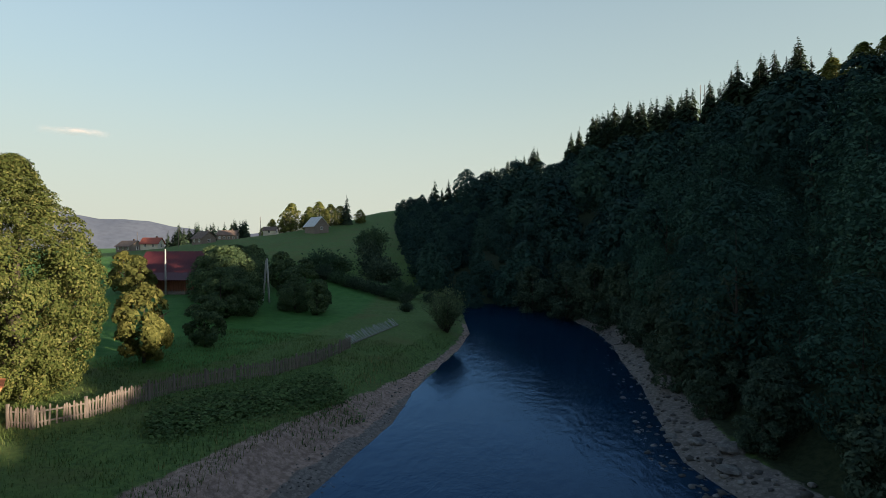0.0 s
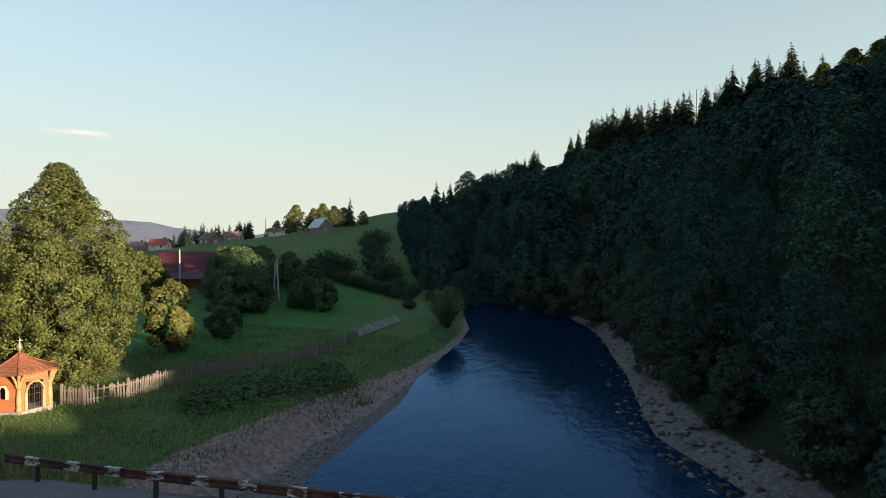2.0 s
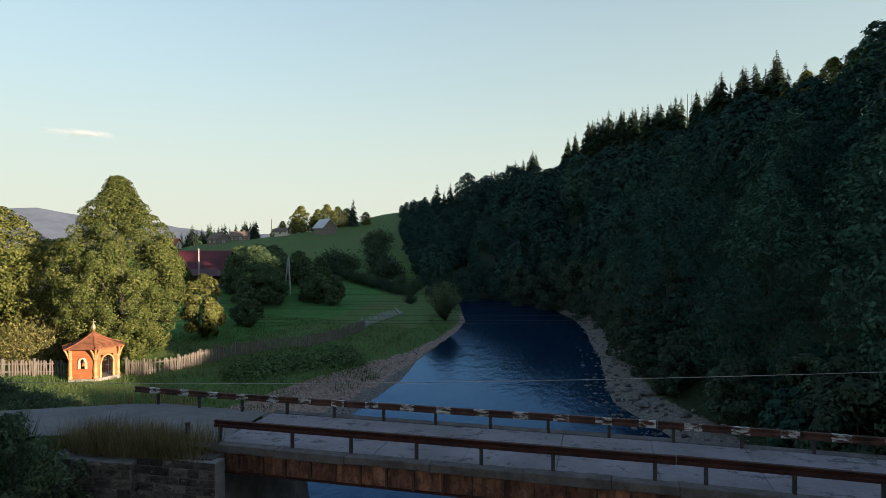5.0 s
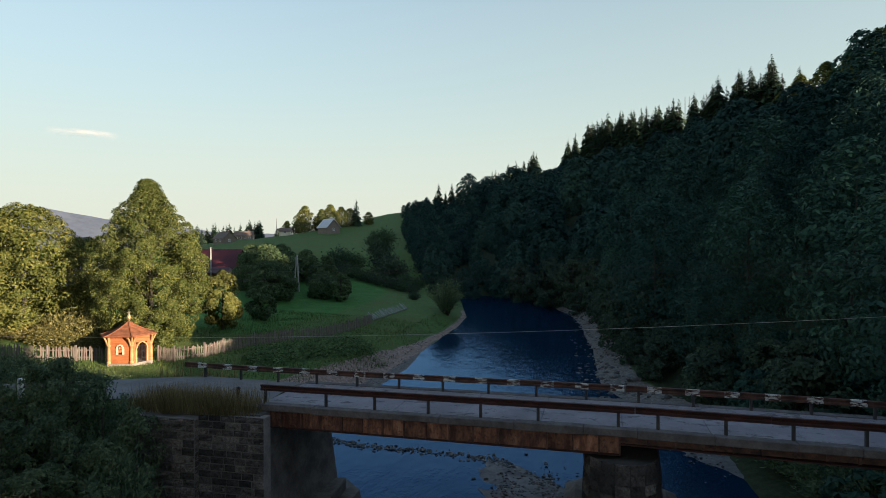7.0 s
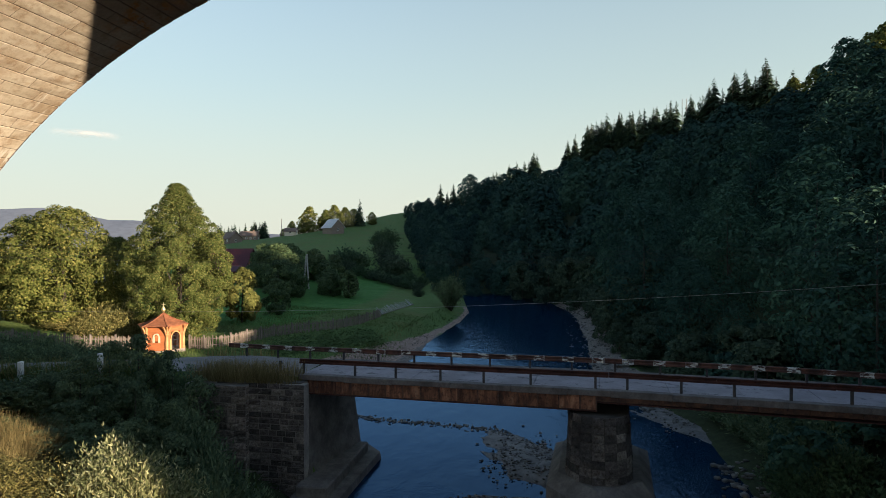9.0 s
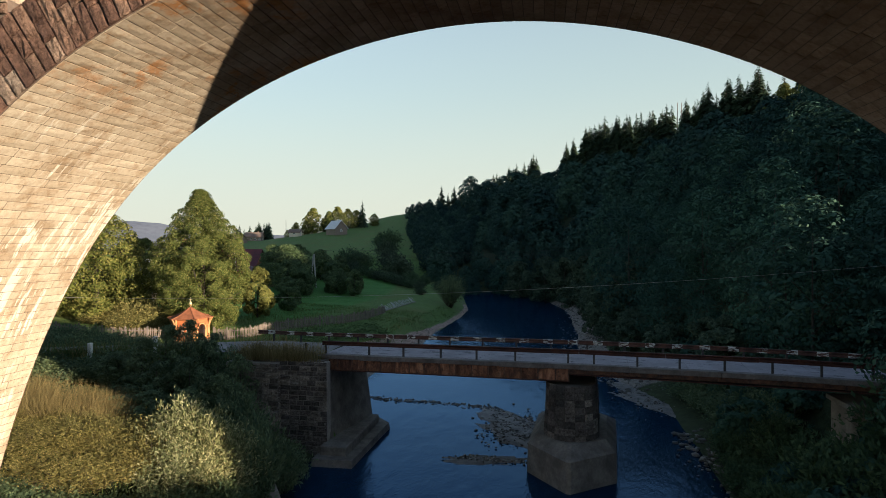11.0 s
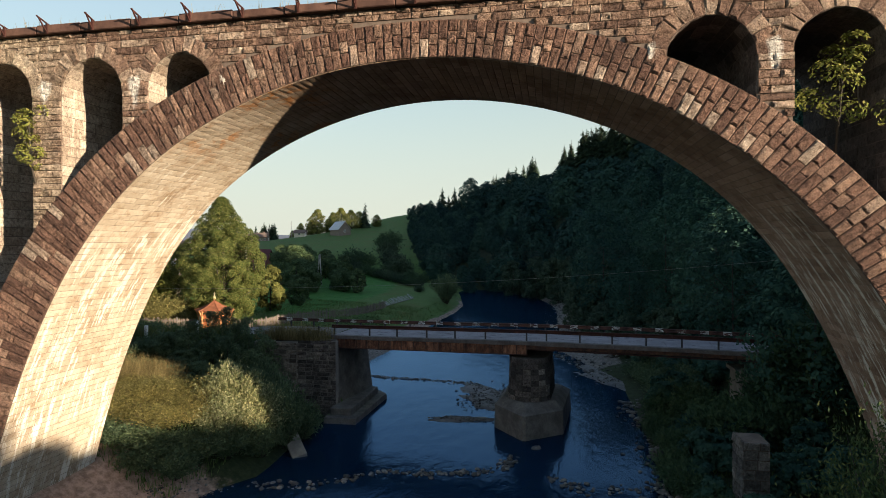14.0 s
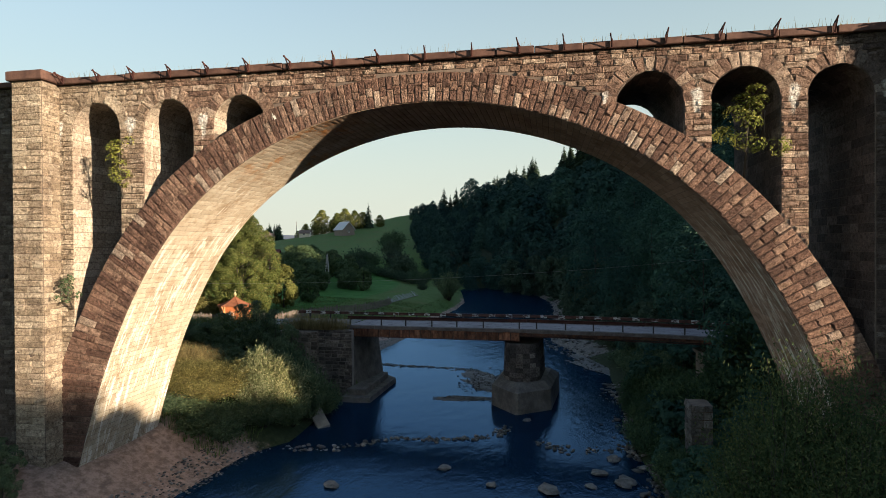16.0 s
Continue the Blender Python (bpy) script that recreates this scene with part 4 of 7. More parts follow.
def wall_stones(st, a, b, z0, z1, nrm, course=0.36, proud=0.04, lean=0.0, root=None, mat=None):
    """Courses on a vertical (or leaning) plane between the plan points a and b; with a root, each stone is a part."""
    a, b = Vector((*a, 0)), Vector((*b, 0))
    d = (b - a)
    length, d = d.length, d.normalized()
    nrm = Vector(nrm).normalized()
    z = z0
    while z < z1 - 0.05:
        h = min(course * st.r.uniform(0.9, 1.12), z1 - z)
        x = 0.0
        while x < length - 0.02:
            e = min(length, x + st.r.uniform(0.45, 0.72))
            e = length if length - e < 0.3 else e
            ps = []
            for u, zz in ((x, z), (e, z), (e, z + h), (x, z + h)):
                p = a + d * u + nrm * (-lean * (zz - z0))
                ps.append((p.x, p.y, zz))
            if root:
                one = Stones(st.r.randrange(99999))
                one.block(ps, nrm, proud, 0.024, 0.05)
                if one.v:
                    child("stone", one.mesh("stone", mat), root)
            else:
                st.block(ps, nrm, proud, 0.012, 0.03)
            x = e
        z += h


def prism(bm, plan, z0, z1):
    lo, hi = [bm.verts.new((*p, z0)) for p in plan], [bm.verts.new((*p, z1)) for p in plan]
    for k in range(len(plan)):
        j = (k + 1) % len(plan)
        bm.faces.new((lo[k], lo[j], hi[j], hi[k]))
    bm.faces.new(hi), bm.faces.new(lo[::-1])


def build_abutments():
    root = empty("bridge_abutment", (-14, 20, 0))
    tagged(root, "dark stone bridge abutment with concrete river face", "abutment")
    root.matrix_world = Matrix()
    bm = bmesh.new()
    lo = [bm.verts.new(p) for p in ((-17.4, 22.1, -1), (-12.35, 21.95, -1), (-11.2, 27.9, -1), (-17.4, 28.2, -1))]
    hi = [bm.verts.new(p) for p in ((-17.4, 22.1, 5.75), (-12.75, 22.1, 5.75), (-12.0, 27.6, 5.75), (-17.4, 27.9, 5.75))]
    for k in range(4):
        bm.faces.new((lo[k], lo[(k + 1) % 4], hi[(k + 1) % 4], hi[k]))
    bm.faces.new(hi)
    part("core", bm, M_WET, root, "stained concrete river face")
    st = Stones(88)
    wall_stones(st, (-15.5, 21.9), (-12.42, 21.78), 0.0, 5.75, (0, -1, 0), 0.3, root=root, mat=M_ABUT_PART)
    st = Stones(89)
    wall_stones(st, (-19.0, 21.7), (-15.5, 21.6), 0.0, 5.6, (0, -1, 0), 0.32, root=root, mat=M_ABUT_PALE)
    wall_stones(Stones(90), (-15.5, 21.6), (-15.5, 21.92), 0.0, 5.6, (1, 0, 0), 0.32, root=root, mat=M_ABUT_PALE)
    bm = bmesh.new()
    prism(bm, ((-19.0, 21.708), (-15.5, 21.608), (-15.5, 23.0), (-19.0, 23.0)), -0.5, 5.6)
    part("return_core", bm, M_JOINT_GREY, root)
    bm = bmesh.new()
    prism(bm, ((-15.49, 21.908), (-12.44, 21.79), (-12.44, 22.4), (-15.49, 22.5)), -0.5, 5.7)
    part("wall_core", bm, M_JOINT_GREY, root)
    bm = bmesh.new()
    lo = [bm.verts.new(p) for p in ((-12.8, 20.1, -1), (-10.3, 20.15, -1), (-10.0, 27.9, -1), (-11.5, 29.4, -1), (-12.8, 28.6, -1))]
    hi = [bm.verts.new(p) for p in ((-12.8, 20.3, 0.42), (-10.4, 20.35, 0.42), (-10.2, 27.7, 0.42), (-11.5, 29.1, 0.42), (-12.8, 28.4, 0.42))]
    for k in range(5):
        bm.faces.new((lo[k], lo[(k + 1) % 5], hi[(k + 1) % 5], hi[k]))
    bm.faces.new(hi)
    part("footing", bm, M_WET, root, "stepped concrete footing")
    bm = bmesh.new()
    box(bm, -12.6, -10.95, 21.0, 27.8, 0.3, 0.95, 0.06)
    part("footing_step", bm, M_WET, root)
    root2 = empty("bridge_abutment", (0, 0, 0))
    tagged(root2, "low concrete bridge abutment under the road", "abutment")
    bm = bmesh.new()
    box(bm, 15.3, 17.6, 19.9, 22.0, 1.0, 4.9, 0.05)
    part("block", bm, M_CONCRETE, root2)
    bm = bmesh.new()
    box(bm, 15.1, 17.8, 19.75, 22.1, 4.7, 4.95, 0.03)
    part("cap", bm, M_CONCRETE, root2)



build_abutments()


def build_road():
    for x0, x1 in ((-170.0, -13.1), (19.4, 90.0)):
        xs = np.linspace(x0, x1, 90)
        cy = road_y(xs)
        ks = (-2.2, -1.1, 0.0, 1.1, 2.2)
        verts = [(x, y + k, 5.985 + 0.02 * (1 - abs(k) / 2.2)) for x, y in zip(xs, cy) for k in ks]
        faces = [(i * 5 + j, i * 5 + 5 + j, i * 5 + 6 + j, i * 5 + 1 + j) for i in range(89) for j in range(4)]
        tagged(new("road", mesh_from("road", verts, [f[::-1] for f in faces], [M_ROAD], True)), "pale dusty country road", "road", kind="structure")


build_road()


# ---- trees ----
def leaf_cloud(rng, centers, radii, per, size, flat=0.85, wild=0.3, slim=0.0):
    """Leaves on the outer side of many boughs, with dark gaps between them; slim makes narrow four-cornered leaves."""
    vs, usual = [], float(np.median(radii))
    heart = np.mean(np.array(centers), axis=0) * np.array([1, 1, 0.75])
    for c, rad in zip(centers, radii):
        k = max(8, int(1.9 * per * min(rad ** 2, (1.3 * usual) ** 2)))
        out = (c - heart) / (np.linalg.norm(c - heart) + 1e-6)
        d = rng.normal(size=(k, 3)) * 0.62 + out * 0.55 + np.array([0, 0, 0.22])
        d /= np.linalg.norm(d, axis=1)[:, None] + 1e-6
        p = c + d * rad * (0.72 + 0.42 * rng.random((k, 1)) ** 0.8) * np.array([1, 1, flat])
        nrm = d * 0.95 + out * 0.2 + rng.normal(scale=wild, size=(k, 3)) + np.array([0, 0, 0.2])
        nrm /= np.linalg.norm(nrm, axis=1)[:, None]
        a = np.cross(nrm, rng.normal(size=(k, 3)))
        a /= np.linalg.norm(a, axis=1)[:, None]
        b = np.cross(nrm, a)
        s = size * 0.9 * (0.5 + 0.9 * rng.random((k, 1)))
        if slim:
            q = np.stack([p - a * s * 0.62, p - b * s * slim * 0.5 + nrm * s * 0.08, p + a * s * 0.62 - nrm * s * 0.1, p + b * s * slim * 0.5 + nrm * s * 0.08], 1)
        else:
            q = np.stack([p - a * s * 0.5 - b * s * 0.3, p + a * s * 0.6 - nrm * s * 0.12, p + b * s * 0.5 - a * s * 0.15], 1)
        vs.append(q.reshape(-1, 3))
    v = np.concatenate(vs)
    return v, np.arange(len(v)).reshape(-1, 4 if slim else 3)


def profiled(rng, h, prof, boughs, clump):
    """Bough centres set just inside a crown's outline; prof: share of height, radius."""
    ts, rs_ = zip(*prof)
    wide = max(rs_)
    cs, rs = [], []
    for i in range(boughs):
        t = ts[0] + (ts[-1] - ts[0]) * (i + rng.random()) / boughs
        r = float(np.interp(t, ts, rs_))
        cr = wide * rng.uniform(*clump) * (0.55 + 0.45 * r / wide)
        a = i * 2.399 + rng.uniform(-0.4, 0.4)
        m = max(0.0, r * rng.uniform(0.9, 1.06) - cr * 0.9)
        if i % 3 == 0:
            m, cr = m * 0.55, cr * 1.7
        cs.append(np.array([m * math.cos(a), m * math.sin(a), min(h * t, h - cr * 0.75)]))
        rs.append(cr)
    return cs, rs


def shrub(seed, h, rad, stems, leaves, length, width, mat, wave=0.16):
    """A feathery bush: arching stems set with narrow leaves."""
    rng = np.random.default_rng(seed)
    bm = bmesh.new()
    vs = []
    for i in range(stems):
        a, lean = i * 2.399 + rng.uniform(-0.5, 0.5), math.sqrt((i + 0.5) / stems)
        top = h * (1.0 - 0.45 * lean ** 2) * rng.uniform(0.72, 1.0)
        reach = rad * lean * rng.uniform(0.8, 1.1)
        at = lambda t: np.stack([np.cos(a) * reach * (0.12 + 0.88 * t ** 1.25), np.sin(a) * reach * (0.12 + 0.88 * t ** 1.25), top * t * (1.12 - 0.12 * t)], -1)
        pts = at(np.linspace(0, 1, 5))
        if i % 2 == 0:
            tube(bm, [tuple(p - np.array([0, 0, 0.15])) for p in pts], [0.03, 0.024, 0.018, 0.012, 0.005], 4)
        t = 0.12 + 0.88 * rng.random(leaves) ** 0.75
        p = at(t) + rng.normal(scale=wave, size=(leaves, 3)) * (0.35 + t[:, None])
        d = (at(np.minimum(1.05, t + 0.05)) - at(t)) / 0.05 / h
        d = d * 0.9 + rng.normal(scale=0.55, size=(leaves, 3))
        d /= np.linalg.norm(d, axis=1)[:, None]
        b = np.cross(d, rng.normal(size=(leaves, 3)))
        b /= np.linalg.norm(b, axis=1)[:, None]
        l, w = length * (0.6 + 0.8 * rng.random((leaves, 1))), width * (0.7 + 0.6 * rng.random((leaves, 1)))
        vs.append(np.stack([p, p + d * l * 0.45 - b * w * 0.5, p + d * l, p + d * l * 0.45 + b * w * 0.5], 1).reshape(-1, 3))
    v = np.concatenate(vs)
    return done("trunk", bm, M_BARK, True), quick_mesh("crown", v, np.arange(len(v)).reshape(-1, 4), mat)


def crown_shape(rng, h, rad, clumps, base=0.2, peak=0.45, clump=(0.26, 0.42), shell=0.1):
    """Clump centres filling an egg-shaped crown."""
    cs, rs = [], []
    for i in range(clumps):
        t = (i + rng.random()) / clumps
        z = h * (base + (1 - base) * t)
        u = (t - peak) / (1 - peak) if t > peak else (peak - t) / (peak + 0.15)
        w = rad * rng.uniform(0.86, 1.08) * max(0.06, ((1 - u * u) ** 0.95 if t > peak else math.sqrt(max(0.02, 1 - u * u))))
        a, k = rng.random() * 6.283, math.sqrt(rng.random())
        cr = rad * rng.uniform(*clump) * (0.65 + 0.35 * math.sqrt(max(0.0, 1 - u * u)))
        m = max(0.0, w - cr * 0.7) * (shell + (1 - shell) * k)
        cs.append(np.array([m * math.cos(a), m * math.sin(a), min(z, h - cr * 0.8)]))
        rs.append(cr)
    return cs, rs


def trunk_mesh(rng, h, rad, spread_r, limbs=6, base=0.2):
    bm = bmesh.new()
    lean = rng.normal(scale=0.02 * h, size=2)
    tube(bm, [(0, 0, -0.6), (0, 0, h * 0.12), (lean[0] * 0.5, lean[1] * 0.5, h * 0.45), (lean[0], lean[1], h * 0.85)], [rad * 1.3, rad, rad * 0.65, rad * 0.15], 8)
    for i in range(limbs):
        a, z = i * 2.4 + rng.random(), h * (base + 0.45 * rng.random())
        p = (lean[0] * 0.4, lean[1] * 0.4, z)
        q = (math.cos(a) * spread_r * 0.45, math.sin(a) * spread_r * 0.45, z + h * 0.12)
        e = (math.cos(a) * spread_r * 0.8, math.sin(a) * spread_r * 0.8, z + h * 0.2)
        tube(bm, [p, q, e], [rad * 0.42, rad * 0.25, rad * 0.06], 5)
    return done("trunk", bm, M_BARK, True)


def broadleaf(name, seed, h, rad, clumps, per, size, mat, base=0.15, peak=0.42, trunk_r=None, limbs=6, clump=(0.26, 0.42), shell=0.1, wild=0.36, slim=0.0, prof=None):
    rng = np.random.default_rng(seed)
    cs, rs = profiled(rng, h, prof, clumps, clump) if prof else crown_shape(rng, h, rad, clumps, base, peak, clump, shell)
    v, q = leaf_cloud(rng, cs, rs, per, size, wild=wild, slim=slim)
    return trunk_mesh(rng, h, trunk_r or h * 0.02, rad, limbs, base), quick_mesh("crown", v, q, mat)


def spruce(seed, h, rad, tiers, arms, fine=3):
    """Spruce: whorls of drooping boughs made of short needle sprays."""
    rng = np.random.default_rng(seed)
    vs = []
    for t in range(tiers):
        f = (t + 0.3 * rng.random()) / tiers
        z, reach = h * (0.06 + 0.94 * f), rad * (1 - f) ** 0.85 * rng.uniform(0.75, 1.15) + 0.12
        for k in range(max(4, int(arms * (1 - 0.5 * f)))):
            a = 6.283 * (k / arms + rng.random() * 0.5) + t
            l = reach * rng.uniform(0.7, 1.15)
            d, side = np.array([math.cos(a), math.sin(a), 0]), np.array([-math.sin(a), math.cos(a), 0])
            for j in range(fine):
                u0, u1 = j / fine, (j + 1.25) / fine
                w = l * 0.36 * (1.1 - u0)
                drop = lambda u: -0.42 * l * u * u + 0.06 * l
                p0, p1 = d * l * u0 + np.array([0, 0, z + drop(u0)]), d * l * u1 + np.array([0, 0, z + drop(u1)])
                tilt = np.array([0, 0, rng.normal(scale=0.1) * l])
                vs += [p0 - side * w * 0.4, p1 - side * w + tilt - np.array([0, 0, 0.12 * l]), p1 + d * 0.1 * l, p0 + side * w * 0.9 - tilt - np.array([0, 0, 0.1 * l])]
    v = np.array(vs)
    bm = bmesh.new()
    tube(bm, [(0, 0, -0.8), (0, 0, h * 0.5), (0, 0, h * 0.97)], [h * 0.018, h * 0.011, 0.02], 6)
    return done("trunk", bm, M_BARK, True), quick_mesh("crown", v, np.arange(len(v)).reshape(-1, 4), M_NEEDLE)


def plant(name, meshes, at, label, category, group="", rz=0.0, scale=1.0, sz=None, kind=""):
    root = empty(name, (0, 0, 0))
    root.matrix_world = pose(*at, 0, 0, rz) @ Matrix.Diagonal((scale, scale, sz or scale, 1))
    tagged(root, label, category, group, kind)
    child("trunk", meshes[0], root)
    child("crown", meshes[1], root)
    return root




# ---- forest on the right hill ----
CANOPY = ((0.3, 4.2), (0.48, 4.4), (0.65, 4.0), (0.82, 2.9), (0.95, 1.3))
DOME = ((0.05, 2.6), (0.2, 3.9), (0.45, 4.4), (0.65, 4.0), (0.82, 2.9), (0.95, 1.3))
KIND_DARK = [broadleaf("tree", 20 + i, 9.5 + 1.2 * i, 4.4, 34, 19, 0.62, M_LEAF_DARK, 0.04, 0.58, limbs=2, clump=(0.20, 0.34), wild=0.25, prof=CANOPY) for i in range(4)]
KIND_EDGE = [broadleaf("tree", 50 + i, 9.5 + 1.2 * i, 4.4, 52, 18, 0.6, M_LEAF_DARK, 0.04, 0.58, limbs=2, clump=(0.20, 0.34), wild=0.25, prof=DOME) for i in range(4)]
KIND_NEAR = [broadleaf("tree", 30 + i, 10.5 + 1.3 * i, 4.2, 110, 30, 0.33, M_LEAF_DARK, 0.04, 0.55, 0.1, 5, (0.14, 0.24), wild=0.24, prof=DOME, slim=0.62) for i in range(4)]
KIND_SPRUCE = [spruce(40 + i, 17.0, 3.3 + 0.35 * i, 34, 12, 2) for i in range(3)]


def joined(name, metas, spots, mat, label, category):
    """Many far trees as one uncounted wood."""
    vs, qs, base = [], [], 0
    for meta, (x, y, z, s, a, _) in zip(metas, spots):
        n = len(meta.vertices)
        co = np.empty(n * 3, dtype=np.float32)
        meta.vertices.foreach_get("co", co)
        co = co.reshape(-1, 3)
        q = np.empty(len(meta.polygons) * 3, dtype=np.int32)
        meta.loops.foreach_get("vertex_index", q)
        c, d = math.cos(a), math.sin(a)
        R = np.array([[c, -d, 0], [d, c, 0], [0, 0, 1.0]]) * s
        vs.append(co @ R.T + np.array([x, y, z]))
        qs.append(q.reshape(-1, 3) + base)
        base += n
    tones = np.concatenate([np.full(len(v), random.Random(k).random(), dtype=np.float32) for k, v in enumerate(vs)])
    me = quick_mesh(name, np.concatenate(vs), np.concatenate(qs), mat)
    me.attributes.new("tone", "FLOAT", "POINT").data.foreach_set("value", tones)
    return tagged(new(name, me), label, category, kind="stuff")


def tree_room(x, y):
    """Height of the tree tops on the near right bank, wanted by the shade that they throw across the valley."""
    foot = y + (x + 18) * 0.4545
    if foot < 22.0:
        return float(np.interp(foot, (-5.0, -2.0, 1.0, 5.0, 11.5, 15.0, 22.0), (10.6, 10.0, 8.4, 6.6, 6.2, 4.8, 4.8))) + x * 0.2
    for limit, top in ((27.5, 11.8), (47.0, 9.6), (58.0, 12.0)):
        if foot < limit:
            return top + x * 0.2
    return None


def build_forest():
    r = random.Random(12)
    near, far = [], []
    y = -60.0
    while y < 330:
        step = 5.6 if y < -2 else 7.0 if y < 150 else 8.8
        foot = float(hill_foot(y))
        u = 4.0 - (foot + 4 - float(wood_edge(y)) if y > 131 else 0.0)
        while u < (127 if y > 10 else 62):
            x = foot + u + r.uniform(-1.8, 1.8)
            yy = y + r.uniform(-1.8, 1.8)
            on_road = abs(yy - float(road_y(x))) < 4.0 and x < 60
            if not on_road and not (yy < 16 and x < 23 + max(0, -yy) * 0.2) and not (-4 < yy < 10 and x < 55):
                s = (r.choice((0.6, 0.8, 0.95, 1.1, 1.4)) if u < 70 else r.choice((0.75, 0.9, 1.0))) * r.uniform(0.9, 1.1) * (0.8 if u < 8 else 1.0) * ((0.5 if u > 106 else 0.65 if u > 84 else 0.8 if u > 56 else 1.0) if yy < 165 else (0.36 if u > 106 else 0.5 if u > 84 else 0.75) if yy < 185 else 0.5 if u > 110 else 0.9 if u > 84 else 1.1) * (1.3 if 20 < yy < 42 and x > 26 else 1.0) * (1.12 if y > 150 else 1.0)
                want = tree_room(x, yy)
                z0 = gz(x, yy)
                kind = r.randrange(4)
                s = (want - z0) / (10.0 + 1.25 * kind) * r.uniform(0.98, 1.06) if want and 17 < x < 90 else s
                s = min(s, 0.3 if u > 95 else 0.5) if u > 80 and 205 < yy < 335 else s
                s = min(s, 0.62 if yy > 270 else 0.78) if yy > 150 and x < float(wood_edge(yy)) + 34 else s
                s *= 0.72 if y > 150 and x < float(wood_edge(yy)) + 9 else 1.0
                if s < 0.25:
                    u += step
                    continue
                (near if u < 40 and yy < 150 else far).append((x, yy, gz(x, yy) - 0.3, s, r.uniform(0, 6.28), kind))
            u += step * r.uniform(0.85, 1.2)
        y += step
    # unseen trees close along both sides of the road, added to block the sun
    for k in range(13):
        for side in (-3.3, 3.3):
            x = 27 + 4.2 * k + r.uniform(-0.6, 0.6)
            yy = float(road_y(x)) + side
            want = tree_room(x, yy)
            if want:
                near.append((x, yy, gz(x, yy) - 0.3, (want - gz(x, yy)) / (10.0 + 1.25 * (k % 4)), r.uniform(0, 6.28), k % 4))
    # the wood's margin above the meadow
    for k in range(44):
        yy = 150 + 4.2 * k + r.uniform(-1.5, 1.5)
        x = float(wood_edge(yy)) + r.uniform(1.5, 15.0)
        far.append((x, yy, gz(x, yy) - 0.4, r.uniform(0.5, 0.75), r.uniform(0, 6.28), k % 4))
    keep = [p for p in near if 16 < p[1] < 130 and p[0] < hill_foot(p[1]) + 32][:62]
    rest = [p for p in near if p not in keep] + far
    for p in keep:
        plant("tree", KIND_NEAR[p[5]], p[:3], "dark green leafy tree on the shaded hillside", "tree", "hillside trees", math.degrees(p[4]), p[3])
    # beyond y 92 darker leaves carry the far slope's shade in their colour
    near_wood, far_wood = [p for p in rest if p[1] < 92], [p for p in rest if p[1] >= 92]
    at_edge = lambda p: p[1] < 16 or p[0] < float(hill_foot(p[1])) + 13 or (p[1] > 131 and p[0] < float(wood_edge(p[1])) + 16)
    crown = lambda p: (KIND_EDGE if at_edge(p) else KIND_DARK)[p[5]][1]
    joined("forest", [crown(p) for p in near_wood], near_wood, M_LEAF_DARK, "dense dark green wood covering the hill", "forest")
    joined("forest", [crown(p) for p in far_wood], far_wood, M_LEAF_FAR_SHADE, "deep green wood on the far slope of the bend, shade painted in", "forest")


build_forest()


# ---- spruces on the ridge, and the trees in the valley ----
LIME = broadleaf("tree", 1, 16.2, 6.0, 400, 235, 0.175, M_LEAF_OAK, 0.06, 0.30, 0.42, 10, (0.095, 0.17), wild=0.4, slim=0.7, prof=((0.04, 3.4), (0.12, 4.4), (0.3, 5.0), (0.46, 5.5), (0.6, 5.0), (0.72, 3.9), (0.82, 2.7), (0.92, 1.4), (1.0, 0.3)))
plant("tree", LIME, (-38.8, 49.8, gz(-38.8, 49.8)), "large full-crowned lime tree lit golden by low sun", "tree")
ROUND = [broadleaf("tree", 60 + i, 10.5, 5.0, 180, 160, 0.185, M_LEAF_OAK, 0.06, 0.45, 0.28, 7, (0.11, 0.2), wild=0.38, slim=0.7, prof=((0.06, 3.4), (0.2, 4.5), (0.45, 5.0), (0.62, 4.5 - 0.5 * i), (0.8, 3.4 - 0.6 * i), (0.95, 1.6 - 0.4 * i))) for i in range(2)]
FAR_ROUND = [broadleaf("tree", 160 + i, 10.5, 5.0, 70, 26, 0.6, M_LEAF_OAK, 0.06, 0.45, 0.28, 5, (0.16, 0.27), wild=0.3, prof=((0.06, 3.2), (0.2, 4.3), (0.45, 4.8), (0.62, 4.4 - 0.8 * i), (0.8, 3.2 - 0.9 * i), (0.97, 1.4 - 0.7 * i))) for i in range(2)]
for x, y, s, a in ((-51.0, 48.0, 1.2, 0), (-55.5, 48.5, 1.05, 90), (-58.5, 42.0, 1.1, 200), (-51.0, 55.0, 0.9, 30)):
    plant("tree", ROUND[int(a) % 2], (x, y, gz(x, y)), "round leafy tree in warm evening light", "tree", "trees along the lane", a, s)
MOUND = [shrub(580 + i, 3.0, 2.3, 70, 60, 0.26, 0.12, M_LEAF_OLIVE, 0.25) for i in range(2)]
for x, y, top in ((-47.8, 46.2, 6.1), (-46.2, 46.6, 6.6), (-44.6, 46.4, 6.9), (-43.0, 46.6, 6.8), (-41.8, 46.8, 6.1), (-45.2, 45.0, 5.6), (-43.6, 45.2, 5.8), (-49.4, 45.6, 5.7), (-42.2, 45.4, 5.2)):
    plant("bush", MOUND[int(-x * 10) % 2], (x, y, gz(x, y) - 0.1), "gold-green bush in low sun behind the fence", "bush", "sunlit bushes", x * 43, 0.85, (top - gz(x, y)) / 3.0)
